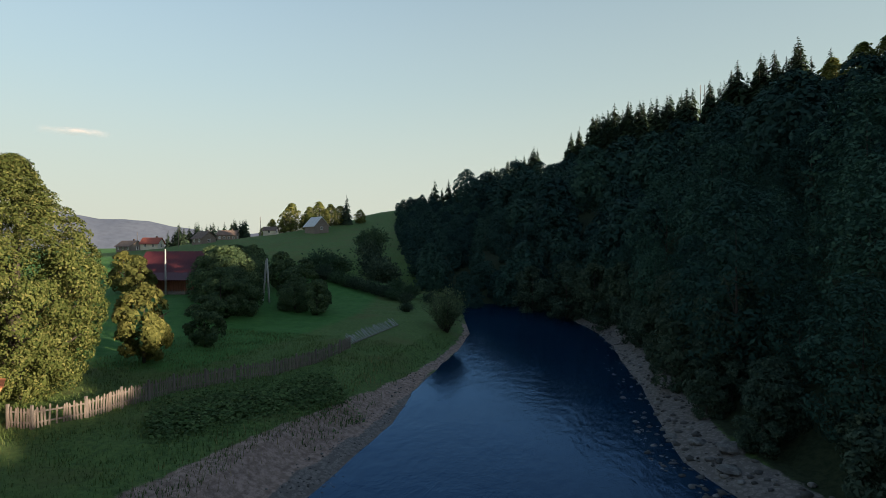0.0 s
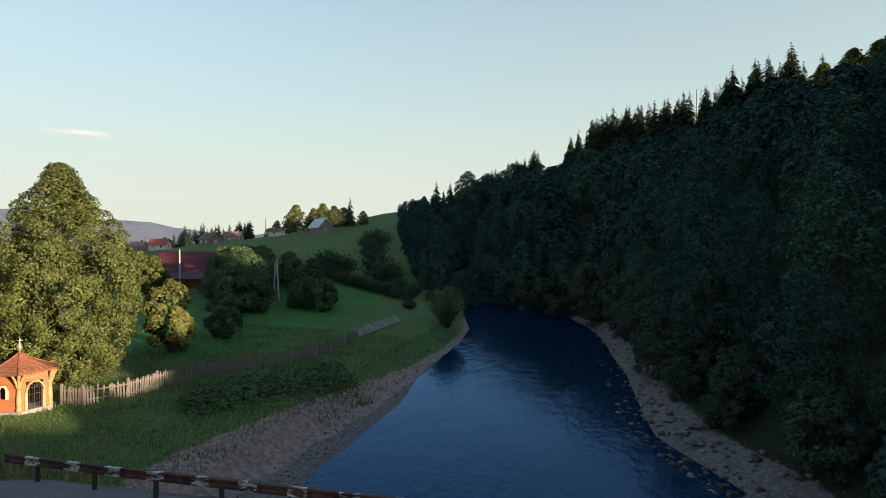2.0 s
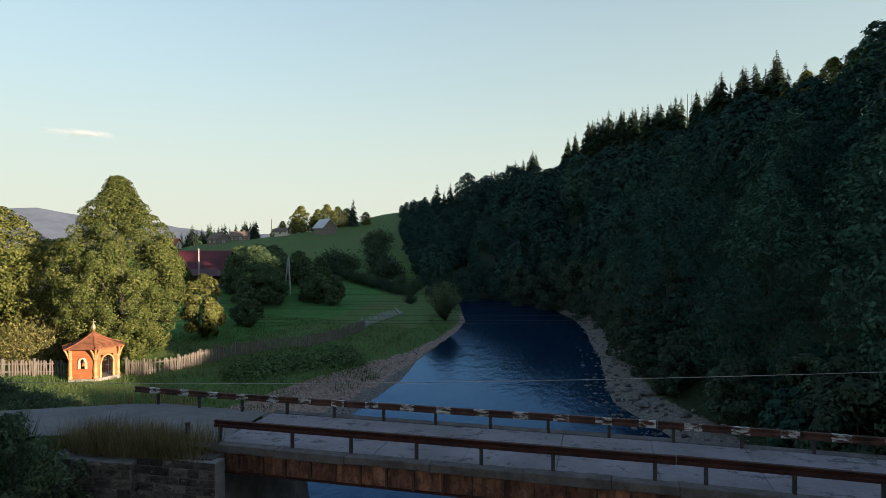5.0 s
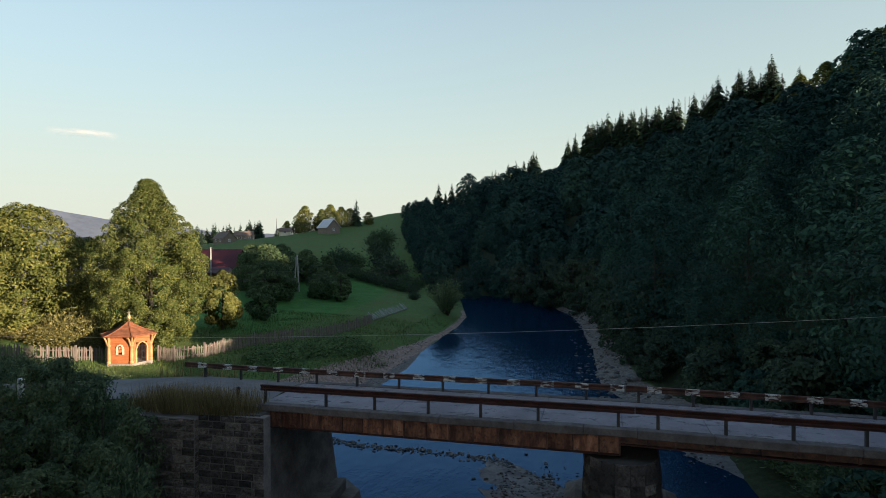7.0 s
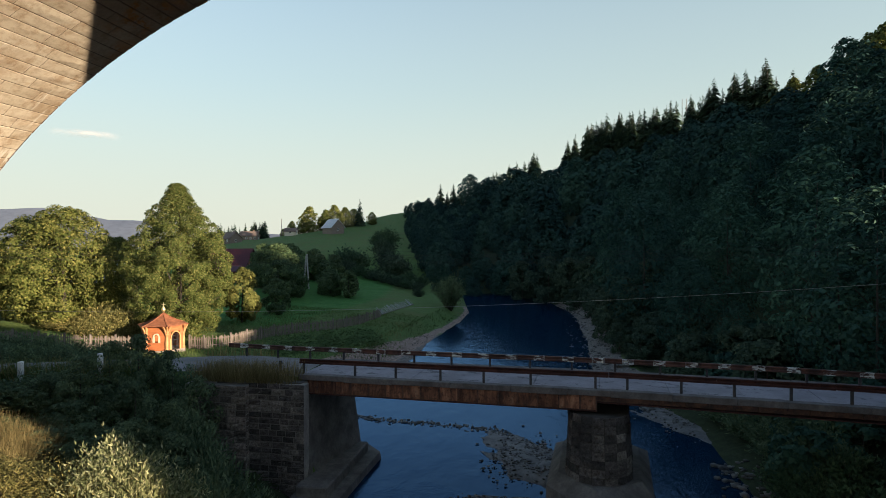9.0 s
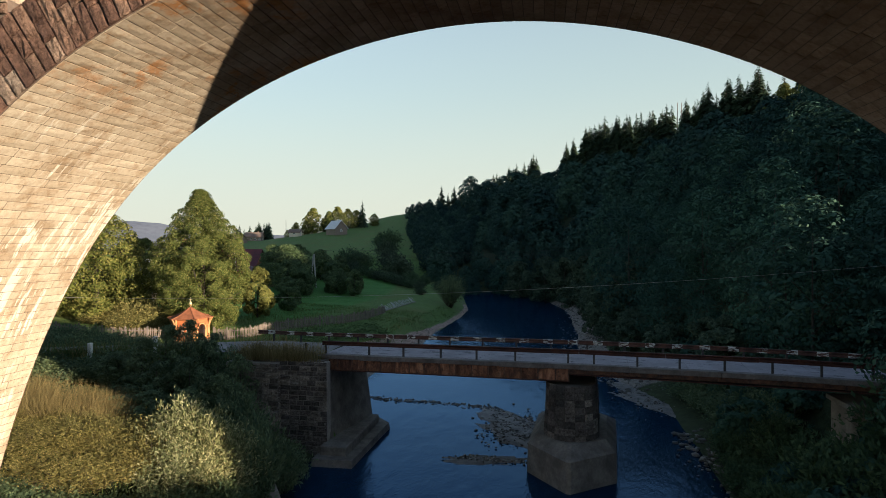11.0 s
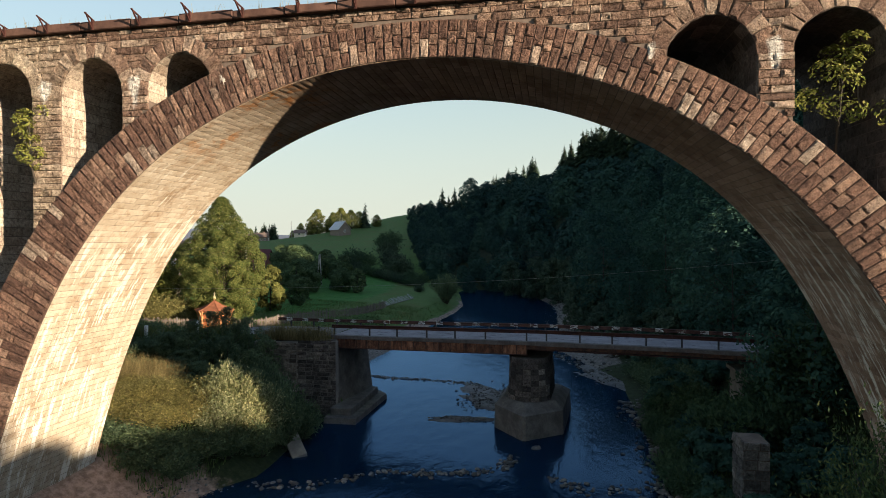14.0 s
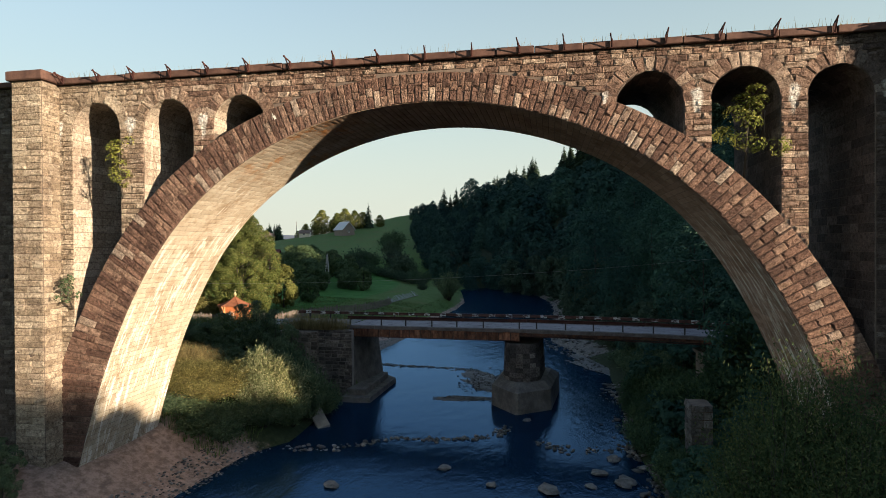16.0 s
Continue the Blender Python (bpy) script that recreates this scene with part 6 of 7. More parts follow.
def butterbur():
    """Broad-leaved plants in a dense patch by the fence."""
    g = np.random.default_rng(8)
    n = 6500
    t, w = g.random(n), g.normal(scale=1.0, size=n)
    x, y = -27.2 + 7.4 * t + w * 1.1, 47.0 + 13.0 * t + np.abs(w) * 0.4 - w * 1.6
    p = np.stack([x, y, ground(x, y) + g.uniform(0.1, 0.5, n)], 1)
    nrm = np.stack([g.normal(scale=0.35, size=n), g.normal(scale=0.35, size=n), np.ones(n)], 1)
    nrm /= np.linalg.norm(nrm, axis=1)[:, None]
    a = np.cross(nrm, g.normal(size=(n, 3)))
    a /= np.linalg.norm(a, axis=1)[:, None]
    b, s = np.cross(nrm, a), g.uniform(0.07, 0.17, (n, 1))
    v = np.stack([p - a * s, p + b * s * 0.9 - nrm * s * 0.25, p + a * s, p - b * s * 0.9 - nrm * s * 0.25], 1).reshape(-1, 3)
    m = leafy("broad_weed_leaves", (0.05, 0.086, 0.03), (0.09, 0.145, 0.05), (0.145, 0.195, 0.08), 0.25)
    tagged(new("butterbur", quick_mesh("butterbur", v, np.arange(n * 4).reshape(-1, 4), m)), "dense patch of broad-leaved weeds by the fence", "plants", kind="stuff")


butterbur()


# ---- stones in and beside the river ----
def rock_mesh(seed, flat=0.55, fine=2):
    g = random.Random(seed)
    bm = bmesh.new()
    bmesh.ops.create_icosphere(bm, subdivisions=fine, radius=0.5)
    o = Vector((g.uniform(0, 50), g.uniform(0, 50), 0))
    for v in bm.verts:
        k = 1 + 0.45 * noise.noise(v.co * 2.2 + o) + 0.15 * noise.noise(v.co * 6 + o)
        v.co = Vector((v.co.x * k, v.co.y * k * 0.8, v.co.z * k * flat))
    return bm


def stones(name, spots, label, mat, seed):
    """Many loose stones as one heap; spots: x, y, z, size."""
    g = random.Random(seed)
    protos = []
    for k in range(4):
        bm = rock_mesh(seed + k, fine=1)
        bm.verts.ensure_lookup_table()
        protos.append((np.array([v.co[:] for v in bm.verts]), np.array([[v.index for v in f.verts] for f in bm.faces])))
        bm.free()
    vs, fs, base = [], [], 0
    for x, y, z, s in spots:
        v, f = protos[g.randrange(4)]
        a = g.uniform(0, 6.28)
        R = np.array([[math.cos(a), -math.sin(a), 0], [math.sin(a), math.cos(a), 0], [0, 0, g.uniform(0.6, 1.2)]])
        vs.append(v @ R.T * s + np.array([x, y, z]))
        fs.append(f + base)
        base += len(v)
    me = quick_mesh(name, np.concatenate(vs), np.concatenate(fs), mat)
    return tagged(new(name, me), label, "stones", kind="stuff")


def stone_tones():
    n = Nodes("river_stones")
    col = n.ramp(n.island(), [(0.0, (0.04, 0.037, 0.035)), (0.6, (0.09, 0.083, 0.078)), (1.0, (0.22, 0.205, 0.19))])
    g = n.noise(8.0, 5, 0.7)
    n.bump(g, 0.5, 0.04)
    return n.finish(n.mix(n.step(g, 0.4, 0.7, 0, 0.4), col, (0.05, 0.045, 0.035)), 0.8)


M_STONES = stone_tones()
M_BOULDER = plain("grey_river_boulder", (0.07, 0.066, 0.063), (0.2, 0.185, 0.17), 2.5, 0.85, 0.6, 12.0)
r = random.Random(61)
spots = []
for _ in range(1500):
    y = r.uniform(40, 112)
    k = r.random() ** 1.5
    x = float(river_right(y)) - 1.5 + 5.4 * k
    spots.append((x, y, max(0.02, gz(x, y)) , r.choice((0.12, 0.18, 0.25, 0.3, 0.5)) * r.uniform(0.7, 1.5)))
stones("shore_stones", spots, "scattered grey stones along the shaded shore", M_STONES, 300)
spots = []
for _ in range(1100):
    y = r.uniform(38, 118)
    x = float(river_left(y)) + 0.5 - 3.0 * r.random() ** 1.3
    spots.append((x, y, max(0.0, gz(x, y)) + 0.01, r.uniform(0.07, 0.22)))
stones("shore_stones", spots, "small pebbles along the gravel bank", M_STONES, 310)
spots = []
for cx, cy, rx, ry, n in ((-1.5, 29.3, 2.2, 3.4, 700), (-2.9, 22.9, 2.3, 0.5, 120), (9.4, 39.0, 2.6, 4.6, 260)):
    for _ in range(n):
        spots.append((cx + r.gauss(0, 0.5) * rx, cy + r.gauss(0, 0.5) * ry, r.uniform(0.02, 0.1), r.uniform(0.08, 0.26)))
for _ in range(420):
    y = r.uniform(3, 30)
    x = float(river_right(y)) + r.gauss(0.3, 0.6)
    spots.append((x, y, max(0.0, gz(x, y)) + 0.02, r.choice((0.12, 0.2, 0.3, 0.5)) * r.uniform(0.7, 1.4)))
for _ in range(500):
    y = r.uniform(-4, 9)
    x = float(river_left(y)) - 2.2 + 2.6 * r.random()
    spots.append((x, y, max(0.0, gz(x, y)) + 0.01, r.uniform(0.08, 0.26)))
stones("shore_stones", spots, "wet cobbles on the river bars", M_STONES, 330)
spots = []
for line, n in ((((-12.6, 9.3), (-9.0, 9.7), (-6.0, 12.3), (-2.1, 12.5), (0.7, 14.0), (1.3, 16.0)), 210), (((3.4, 13.2), (5.2, 11.6), (8.7, 12.6), (10.6, 13.4)), 90), (((-15.4, 35.9), (-12.0, 35.0), (-8.4, 34.8), (-3.8, 34.1), (-2.6, 32.5)), 620)):
    for _ in range(n):
        i = r.randrange(len(line) - 1)
        t = r.random()
        x, y = line[i][0] + (line[i + 1][0] - line[i][0]) * t, line[i][1] + (line[i + 1][1] - line[i][1]) * t
        spots.append((x + r.gauss(0, 0.22), y + r.gauss(0, 0.28), r.uniform(-0.04, 0.05), r.uniform(0.09, 0.3) if y > 30 else r.uniform(0.15, 0.45)))
stones("weir_stones", spots, "rows of stones breaking the river's surface", M_STONES, 320)
for x, y, s in ((7.0, 8.2, 1.0), (8.4, 7.3, 1.2), (4.1, 5.5, 1.3), (-1.8, 7.6, 0.8), (1.1, 5.7, 0.7), (-7.4, 4.2, 0.9), (10.9, 19.6, 1.9), (11.6, 18.6, 1.3), (10.2, 18.2, 0.9), (12.1, 20.5, 1.2), (9.9, 16.6, 0.7), (8.0, 10.6, 1.0), (8.2, 7.0, 1.2), (9.2, 12.0, 0.6), (6.4, 6.4, 0.7), (9.6, 9.4, 0.8), (2.6, 17.6, 0.7), (7.2, 53.5, 1.9), (5.8, 55.5, 1.3), (6.3, 51.0, 1.5), (4.6, 57.5, 1.1)):
    bm = rock_mesh(int(x * 100))
    ob = new("rock", done("rock", bm, M_BOULDER, False))
    ob.matrix_world = pose(x, y, max(0.0, gz(x, y)) + 0.08 * s, 0, 0, x * 77) @ Matrix.Diagonal((s, s, s * 0.6, 1))
    tagged(ob, "grey river boulder lying in shallow water", "rock", "river boulders")


def gravel_bar(cx, cy, rx, ry, turn, label):
    g = 26
    verts, faces = [], []
    c, s = math.cos(radians(turn)), math.sin(radians(turn))
    for i in range(g + 1):
        for j in range(g + 1):
            u, v = i / g * 2 - 1, j / g * 2 - 1
            k = 1 - (u * u + v * v) + 0.7 * noise.noise((u * 2.5 + cx, v * 2.5, 0))
            verts.append((cx + (u * rx * c - v * ry * s) * 1.2, cy + (u * rx * s + v * ry * c) * 1.2, max(-0.3, 0.11 * k - 0.02 + 0.03 * noise.noise((u * 9, v * 9, cx)))))
    for i in range(g):
        for j in range(g):
            a = i * (g + 1) + j
            faces.append((a, a + g + 1, a + g + 2, a + 1))
    tagged(new("gravel_bar", mesh_from("gravel_bar", verts, faces, [M_GRAVEL], True)), label, "gravel bar")


M_GRAVEL = plain("wet_gravel", (0.075, 0.07, 0.07), (0.17, 0.155, 0.15), 1.2, 0.75, 0.8, 6.0)
gravel_bar(-1.5, 29.3, 4.6, 1.9, -62, "low bar of wet gravel beside the bridge pier")
gravel_bar(-2.9, 22.9, 2.4, 0.65, 10, "narrow bar of wet stones in the river")
gravel_bar(9.8, 39.0, 6.0, 2.6, 115, "gravel beach on the inside of the bend")
bm = bmesh.new()
box(bm, -1.3, 1.3, -0.45, 0.45, -0.15, 0.15, 0.03)
ob = new("concrete_slab", done("concrete_slab", bm, M_CONCRETE))
ob.matrix_world = pose(-12.4, 14.6, 0.3, 12, 14, -52)
tagged(ob, "broken concrete slab tipped at the water's edge", "slab")


# old retaining wall on the shaded bank
def build_wall():
    root = empty("retaining_wall", (0, 0, 0))
    tagged(root, "stub of an old pale stone retaining wall", "wall")
    bm = bmesh.new()
    box(bm, 11.86, 12.9, 7.9, 9.3, -0.5, 4.2)
    part("core", bm, M_JOINT, root)
    for a, b, n in (((11.8, 7.84), (12.9, 7.84), (0, -1, 0)), ((11.8, 9.3), (11.8, 7.84), (-1, 0, 0))):
        wall_stones(Stones(int(a[1] * 10)), a, b, 0.0, 4.25, n, 0.42, root=root, mat=M_LINING_PART)


M_LINING_PART = stone_material("pale_wall_stone", [(0.0, (0.12, 0.11, 0.105)), (0.5, (0.21, 0.195, 0.185)), (1.0, (0.32, 0.30, 0.28))], (0.09, 0.085, 0.08), 0.3, by_object=True)
build_wall()
for x, y, s in ((-20.4, -3.2, 0.4), (-19.5, -3.9, 0.34), (-21.4, -2.6, 0.45), (-20.6, -4.6, 0.4), (-22.6, -3.4, 0.5)):
    plant("bush", BUSH_FINE[int(-x * 10) % 2], (x, y, gz(x, y) - 0.1), "low leafy bush below the pilaster", "bush", "bushes by the pilaster", x * 31, s)


# saplings rooted in the masonry
def sapling(x, y, z, h, rad, mat, seed, label):
    rng = np.random.default_rng(seed)
    cs = [np.array([rng.normal(scale=rad * 0.45), rng.normal(scale=rad * 0.3) - 0.25, h * t]) for t in np.linspace(0.35, 1.0, 12)]
    v, q = leaf_cloud(rng, cs, [rad * 0.42] * 12, 420, 0.11, slim=0.6)
    bm = bmesh.new()
    tube(bm, [(0, 0.15, 0), (0, -0.15, h * 0.4), (0.1, -0.25, h * 0.9)], [0.05, 0.035, 0.01], 6)
    for k in range(5):
        c = cs[2 + 2 * k]
        tube(bm, [(0, -0.15, h * (0.3 + 0.1 * k)), tuple(c)], [0.02, 0.006], 4)
    plant("sapling", (done("trunk", bm, M_BARK, True), quick_mesh("crown", v, q, mat)), (x, y, z), label, "sapling")


sapling(-16.5, -0.1, 15.2, 3.0, 0.75, M_LEAF_SUN, 1, "sapling growing out of the viaduct wall")
sapling(-19.3, -0.3, 9.9, 1.6, 0.5, M_LEAF_MID, 2, "bushy sapling rooted in the arch foot")
sapling(12.3, 0.6, 15.6, 3.5, 1.0, M_LEAF_SUN, 3, "sunlit sapling standing in a viaduct opening")


# ---- the wayside shrine ----
M_WOOD = plain("varnished_orange_wood", (0.27, 0.085, 0.03), (0.38, 0.135, 0.05), 1.6, 0.55, 0.3, stretch=(0.6, 0.6, 4.0))
M_WOOD_PALE = plain("pale_carved_wood", (0.38, 0.175, 0.07), (0.52, 0.27, 0.12), 2.0, 0.6, 0.3)
M_SHINGLE = plain("reddish_shingles", (0.15, 0.055, 0.026), (0.25, 0.095, 0.045), 2.2, 0.8, 0.4)
M_GOLD = plain("gilded_metal", (0.75, 0.58, 0.28), (0.85, 0.70, 0.4), 3.0, 0.3, 0.1, metal=0.9)
M_CREAM = plain("cream_painted_wood", (0.42, 0.33, 0.24), (0.55, 0.45, 0.34), 2.0, 0.6, 0.2)
M_WHITE = plain("white_paint", (0.68, 0.66, 0.62), (0.76, 0.74, 0.70), 2.0, 0.7, 0.1)
M_STONE_BASE = plain("grey_plinth", (0.18, 0.15, 0.13), (0.28, 0.24, 0.21), 1.5, 0.9, 0.4)


def arch_frame(bm, w, h, thick, depth, spring):
    """An arched frame in the xz plane, opening w wide and h high."""
    pts = [(-w / 2, 0.0), (-w / 2, spring)]
    r = w / 2
    pts += [(-r * math.cos(a), spring + (h - spring) * math.sin(a)) for a in np.linspace(0.2, math.pi - 0.2, 9)]
    pts += [(w / 2, spring), (w / 2, 0.0)]
    for (x0, z0), (x1, z1) in zip(pts, pts[1:]):
        bar(bm, (x0, 0, z0), (x1, 0, z1), depth, thick, (0, 1, 0)) if abs(x1 - x0) < 1e-6 else bar(bm, (x0, 0, z0), (x1, 0, z1), depth, thick)


def build_shrine():
    cx, cy = -36.1, 43.7
    z = gz(cx, cy) + 0.02
    root = empty("wayside_shrine", (cx, cy, z), -46)
    tagged(root, "small hexagonal orange wooden shrine with gilded finial", "shrine")
    R = 1.78
    P = [Vector((math.cos(radians(60 * k)) * R, math.sin(radians(60 * k)) * R, 0)) for k in range(6)]
    bm = bmesh.new()
    lo, hi = [bm.verts.new(p * 1.14 + Vector((0, 0, -0.6))) for p in P], [bm.verts.new(p * 1.12 + Vector((0, 0, 0.14))) for p in P]
    for k in range(6):
        bm.faces.new((lo[k], lo[(k + 1) % 6], hi[(k + 1) % 6], hi[k]))
    bm.faces.new(hi)
    part("plinth", bm, M_STONE_BASE, root, "grey stone plinth")
    for k in range(6):
        a, b = P[k], P[(k + 1) % 6]
        mid, d = (a + b) / 2, (b - a).normalized()
        m = Matrix.Translation(mid) @ Matrix.Rotation(math.atan2(d.y, d.x), 4, "Z")
        L = (b - a).length
        door = k == 0
        bm = bmesh.new()
        w, z0, z1 = (1.0, 0.14, 1.85) if door else (0.46, 0.9, 1.7)
        box(bm, -L / 2, -w / 2, -0.05, 0.05, 0.14, 2.45)
        box(bm, w / 2, L / 2, -0.05, 0.05, 0.14, 2.45)
        box(bm, -w / 2, w / 2, -0.05, 0.05, z1, 2.45)
        if not door:
            box(bm, -w / 2, w / 2, -0.05, 0.05, 0.14, z0)
        ob = child("wall_panel", done("wall_panel", bm, M_WOOD), root, "", m)
        bm = bmesh.new()
        arch_frame(bm, w + 0.05, z1 - z0, 0.1, 0.16, (z1 - z0) * 0.62)
        fr = child("door_frame" if door else "window_frame", done("frame", bm, M_WOOD_PALE if door else M_CREAM), root, "carved pale wooden frame" if door else "white window frame", m @ Matrix.Translation((0, -0.06, z0)))
        if door:
            bm = bmesh.new()
            for i in range(7):
                bar(bm, (-0.42 + i * 0.14, 0, 0), (-0.42 + i * 0.14, 0, 1.5), 0.02)
            for zz in (0.3, 0.9, 1.3):
                bar(bm, (-0.48, 0, zz), (0.48, 0, zz), 0.025)
            child("grille_door", done("grille", bm, M_STEEL), root, "wrought iron grille door", m @ Matrix.Translation((0, 0, 0.14)))
        bm = bmesh.new()
        tube(bm, [(0, 0, h) for h in (0.1, 0.32, 0.36, 0.42, 0.8, 1.2, 1.55, 1.6, 1.68, 1.74, 2.44)], [0.17, 0.17, 0.12, 0.14, 0.15, 0.13, 0.12, 0.17, 0.17, 0.12, 0.13], 10)
        child("corner_post", done("post", bm, M_WOOD_PALE, True), root, "", Matrix.Translation(a * 1.02))
        bm = bmesh.new()
        for turn in (-50, 0, 50):
            o = Matrix.Rotation(radians(turn), 3, "Z") @ a.normalized()
            bow = [a * 1.03 + o * d + Vector((0, 0, h)) for d, h in ((0.06, 1.6), (0.16, 1.9), (0.27, 2.16), (0.42, 2.4))]
            tube(bm, bow, [0.07, 0.075, 0.075, 0.06], 6)
        part("bracket", bm, M_WOOD_PALE, root)
    bm = bmesh.new()
    box(bm, -0.25, 0.25, -0.25, 0.25, 0.14, 0.85, 0.03)
    part("altar", bm, M_WHITE, root, "white altar block inside")
    # roof: six curved slopes in shingle courses
    prof = [(2.36, 2.4), (2.05, 2.47), (1.6, 2.62), (1.05, 2.86), (0.5, 3.16), (0.08, 3.46)]
    for k in range(6):
        bm = bmesh.new()
        for (r0, z0), (r1, z1) in zip(prof, prof[1:]):
            for i in range(3):
                t0, t1 = i / 3, (i + 1) / 3
                ra, za, rb, zb = r0 + (r1 - r0) * t0, z0 + (z1 - z0) * t0, r0 + (r1 - r0) * t1, z0 + (z1 - z0) * t1
                q = []
                for rr, zz, ang in ((ra, za + 0.03, k), (ra, za + 0.03, k + 1), (rb, zb, k + 1), (rb, zb, k)):
                    q.append(bm.verts.new((math.cos(radians(60 * ang)) * rr, math.sin(radians(60 * ang)) * rr, zz)))
                bm.faces.new(q)
                lowq = [bm.verts.new(v.co - Vector((0, 0, 0.03))) for v in q[:2]]
                bm.faces.new((q[1], q[0], lowq[0], lowq[1]))
        bmesh.ops.remove_doubles(bm, verts=bm.verts, dist=0.002)
        part("roof_slope", bm, M_SHINGLE, root, "reddish shingled roof slope")
        bm = bmesh.new()
        for (r0, z0), (r1, z1) in zip(prof, prof[1:]):
            c, s = math.cos(radians(60 * k)), math.sin(radians(60 * k))
            bar(bm, (c * r0, s * r0, z0 + 0.03), (c * r1, s * r1, z1 + 0.03), 0.09, 0.05)
        part("hip_strip", bm, M_SHINGLE, root)
    bm = bmesh.new()
    v = [bm.verts.new((math.cos(radians(60 * k)) * 2.28, math.sin(radians(60 * k)) * 2.28, 2.41)) for k in range(6)]
    bm.faces.new(v)
    part("eaves_board", bm, M_WOOD, root)
    bm = bmesh.new()
    tube(bm, [(0, 0, 3.38), (0, 0, 3.56), (0, 0, 3.64), (0, 0, 3.82), (0, 0, 4.0), (0, 0, 4.1), (0, 0, 4.5)], [0.10, 0.07, 0.16, 0.19, 0.12, 0.05, 0.02], 12)
    bar(bm, (0.0, -0.17, 4.26), (0.0, 0.17, 4.26), 0.05)
    part("finial", bm, M_GOLD, root, "gilded finial with cross", True)


build_shrine()


# ---- picket fence ----
M_FENCE_DARK = plain("greyed_picket_wood", (0.12, 0.10, 0.09), (0.20, 0.17, 0.15), 2.0, 0.9, 0.4, stretch=(3, 3, 0.6))


def picket_mesh(h, mat):
    bm = bmesh.new()
    prof = [(-0.055, 0.05), (0.055, 0.05), (0.055, h - 0.1), (0.0, h), (-0.055, h - 0.1)]
    a, b = [bm.verts.new((x, -0.012, z)) for x, z in prof], [bm.verts.new((x, 0.012, z)) for x, z in prof]
    for k in range(5):
        bm.faces.new((a[k], a[(k + 1) % 5], b[(k + 1) % 5], b[k]))
    bm.faces.new(a[::-1]), bm.faces.new(b)
    return done("picket", bm, mat)


M_FENCE_BARE = plain("bleached_picket_wood", (0.24, 0.235, 0.235), (0.38, 0.37, 0.37), 2.0, 0.9, 0.4, stretch=(3, 3, 0.6))
PICKETS = [picket_mesh(h, M_FENCE) for h in (1.18, 1.25, 1.3)]
FALLEN = [picket_mesh(h, M_FENCE_BARE) for h in (1.3, 1.4, 1.5)]


def build_fence(line, label, seed):
    r = random.Random(seed)
    x0, y0 = line[0]
    root = empty("picket_fence", (x0, y0, gz(x0, y0)))
    tagged(root, label, "fence", "garden fences")
    base = root.matrix_world.inverted()
    run = 0.0
    for (xa, ya), (xb, yb) in zip(line, line[1:]):
        L, ang = math.hypot(xb - xa, yb - ya), math.atan2(yb - ya, xb - xa)
        n = max(1, round(L / 2.4))
        for i in range(n):
            pa = [Vector((xa + (xb - xa) * t, ya + (yb - ya) * t, 0)) for t in (i / n, (i + 1) / n)]
            for p in pa:
                p.z = gz(p.x, p.y)
            bm = bmesh.new()
            bar(bm, base @ (pa[0] + Vector((0, 0, -0.3))), base @ (pa[0] + Vector((0, 0, 1.38))), 0.13)
            part("post", bm, M_FENCE_DARK, root)
            for zz in (0.35, 0.95):
                bm = bmesh.new()
                bar(bm, base @ (pa[0] + Vector((0, 0, zz))), base @ (pa[1] + Vector((0, 0, zz))), 0.035, 0.09)
                part("rail", bm, M_FENCE_DARK, root)
            m = max(1, round((pa[1] - pa[0]).length / 0.185))
            for k in range(m):
                if r.random() < 0.03:
                    continue
                p = pa[0].lerp(pa[1], (k + 0.5) / m)
                p = p + Vector((math.sin(ang), -math.cos(ang), 0)) * 0.035
                ob = child("picket", PICKETS[r.randrange(3)], root)
                ob.matrix_basis = base @ pose(p.x, p.y, p.z + r.uniform(-0.05, 0.05), r.uniform(-2, 2), r.uniform(-3, 3), math.degrees(ang) + r.uniform(-4, 4))


build_fence(((-34.2, 44.9), (-32.8, 45.1), (-31.4, 47.5), (-31.0, 50.0), (-30.0, 54.0), (-27.7, 58.2), (-25.8, 61.2), (-24.3, 66.5), (-23.7, 74.5)), "weathered picket fence along the river terrace", 4)
build_fence(((-50.0, 38.4), (-44.0, 40.6), (-38.2, 43.2)), "weathered picket fence beside the shrine", 5)


def fallen_fence():
    root = empty("fallen_fence", (-23.8, 76.0, gz(-23.8, 76.0)))
    tagged(root, "collapsed stretch of grey picket fence on the grass", "fence")
    base = root.matrix_world.inverted()
    r = random.Random(8)
    for k in range(44):
        t = k / 43
        x, y = -24.0 + 1.4 * t, 76.0 + 15 * t
        ob = child("picket", FALLEN[k % 3], root)
        ob.matrix_basis = base @ pose(x, y, gz(x, y) + 0.12, -56 + r.uniform(-12, 12), r.uniform(-8, 8), 80 + r.uniform(-14, 14))
    bm = bmesh.new()
    for t0, t1 in ((0, 0.3), (0.32, 0.62), (0.64, 1.0)):
        a, b = (Vector((-24.0 + 1.4 * t, 76.0 + 15 * t, gz(-24.0 + 1.4 * t, 76.0 + 15 * t) + 0.2)) for t in (t0, t1))
        bar(bm, base @ a, base @ b, 0.05, 0.09)
    part("rail", bm, M_FENCE_DARK, root)


fallen_fence()


# ---- houses ----
M_ROOF_RED = plain("dark_red_metal_roof", (0.062, 0.013, 0.016), (0.09, 0.021, 0.024), 0.8, 0.5, 0.2, stretch=(6, 1, 1))
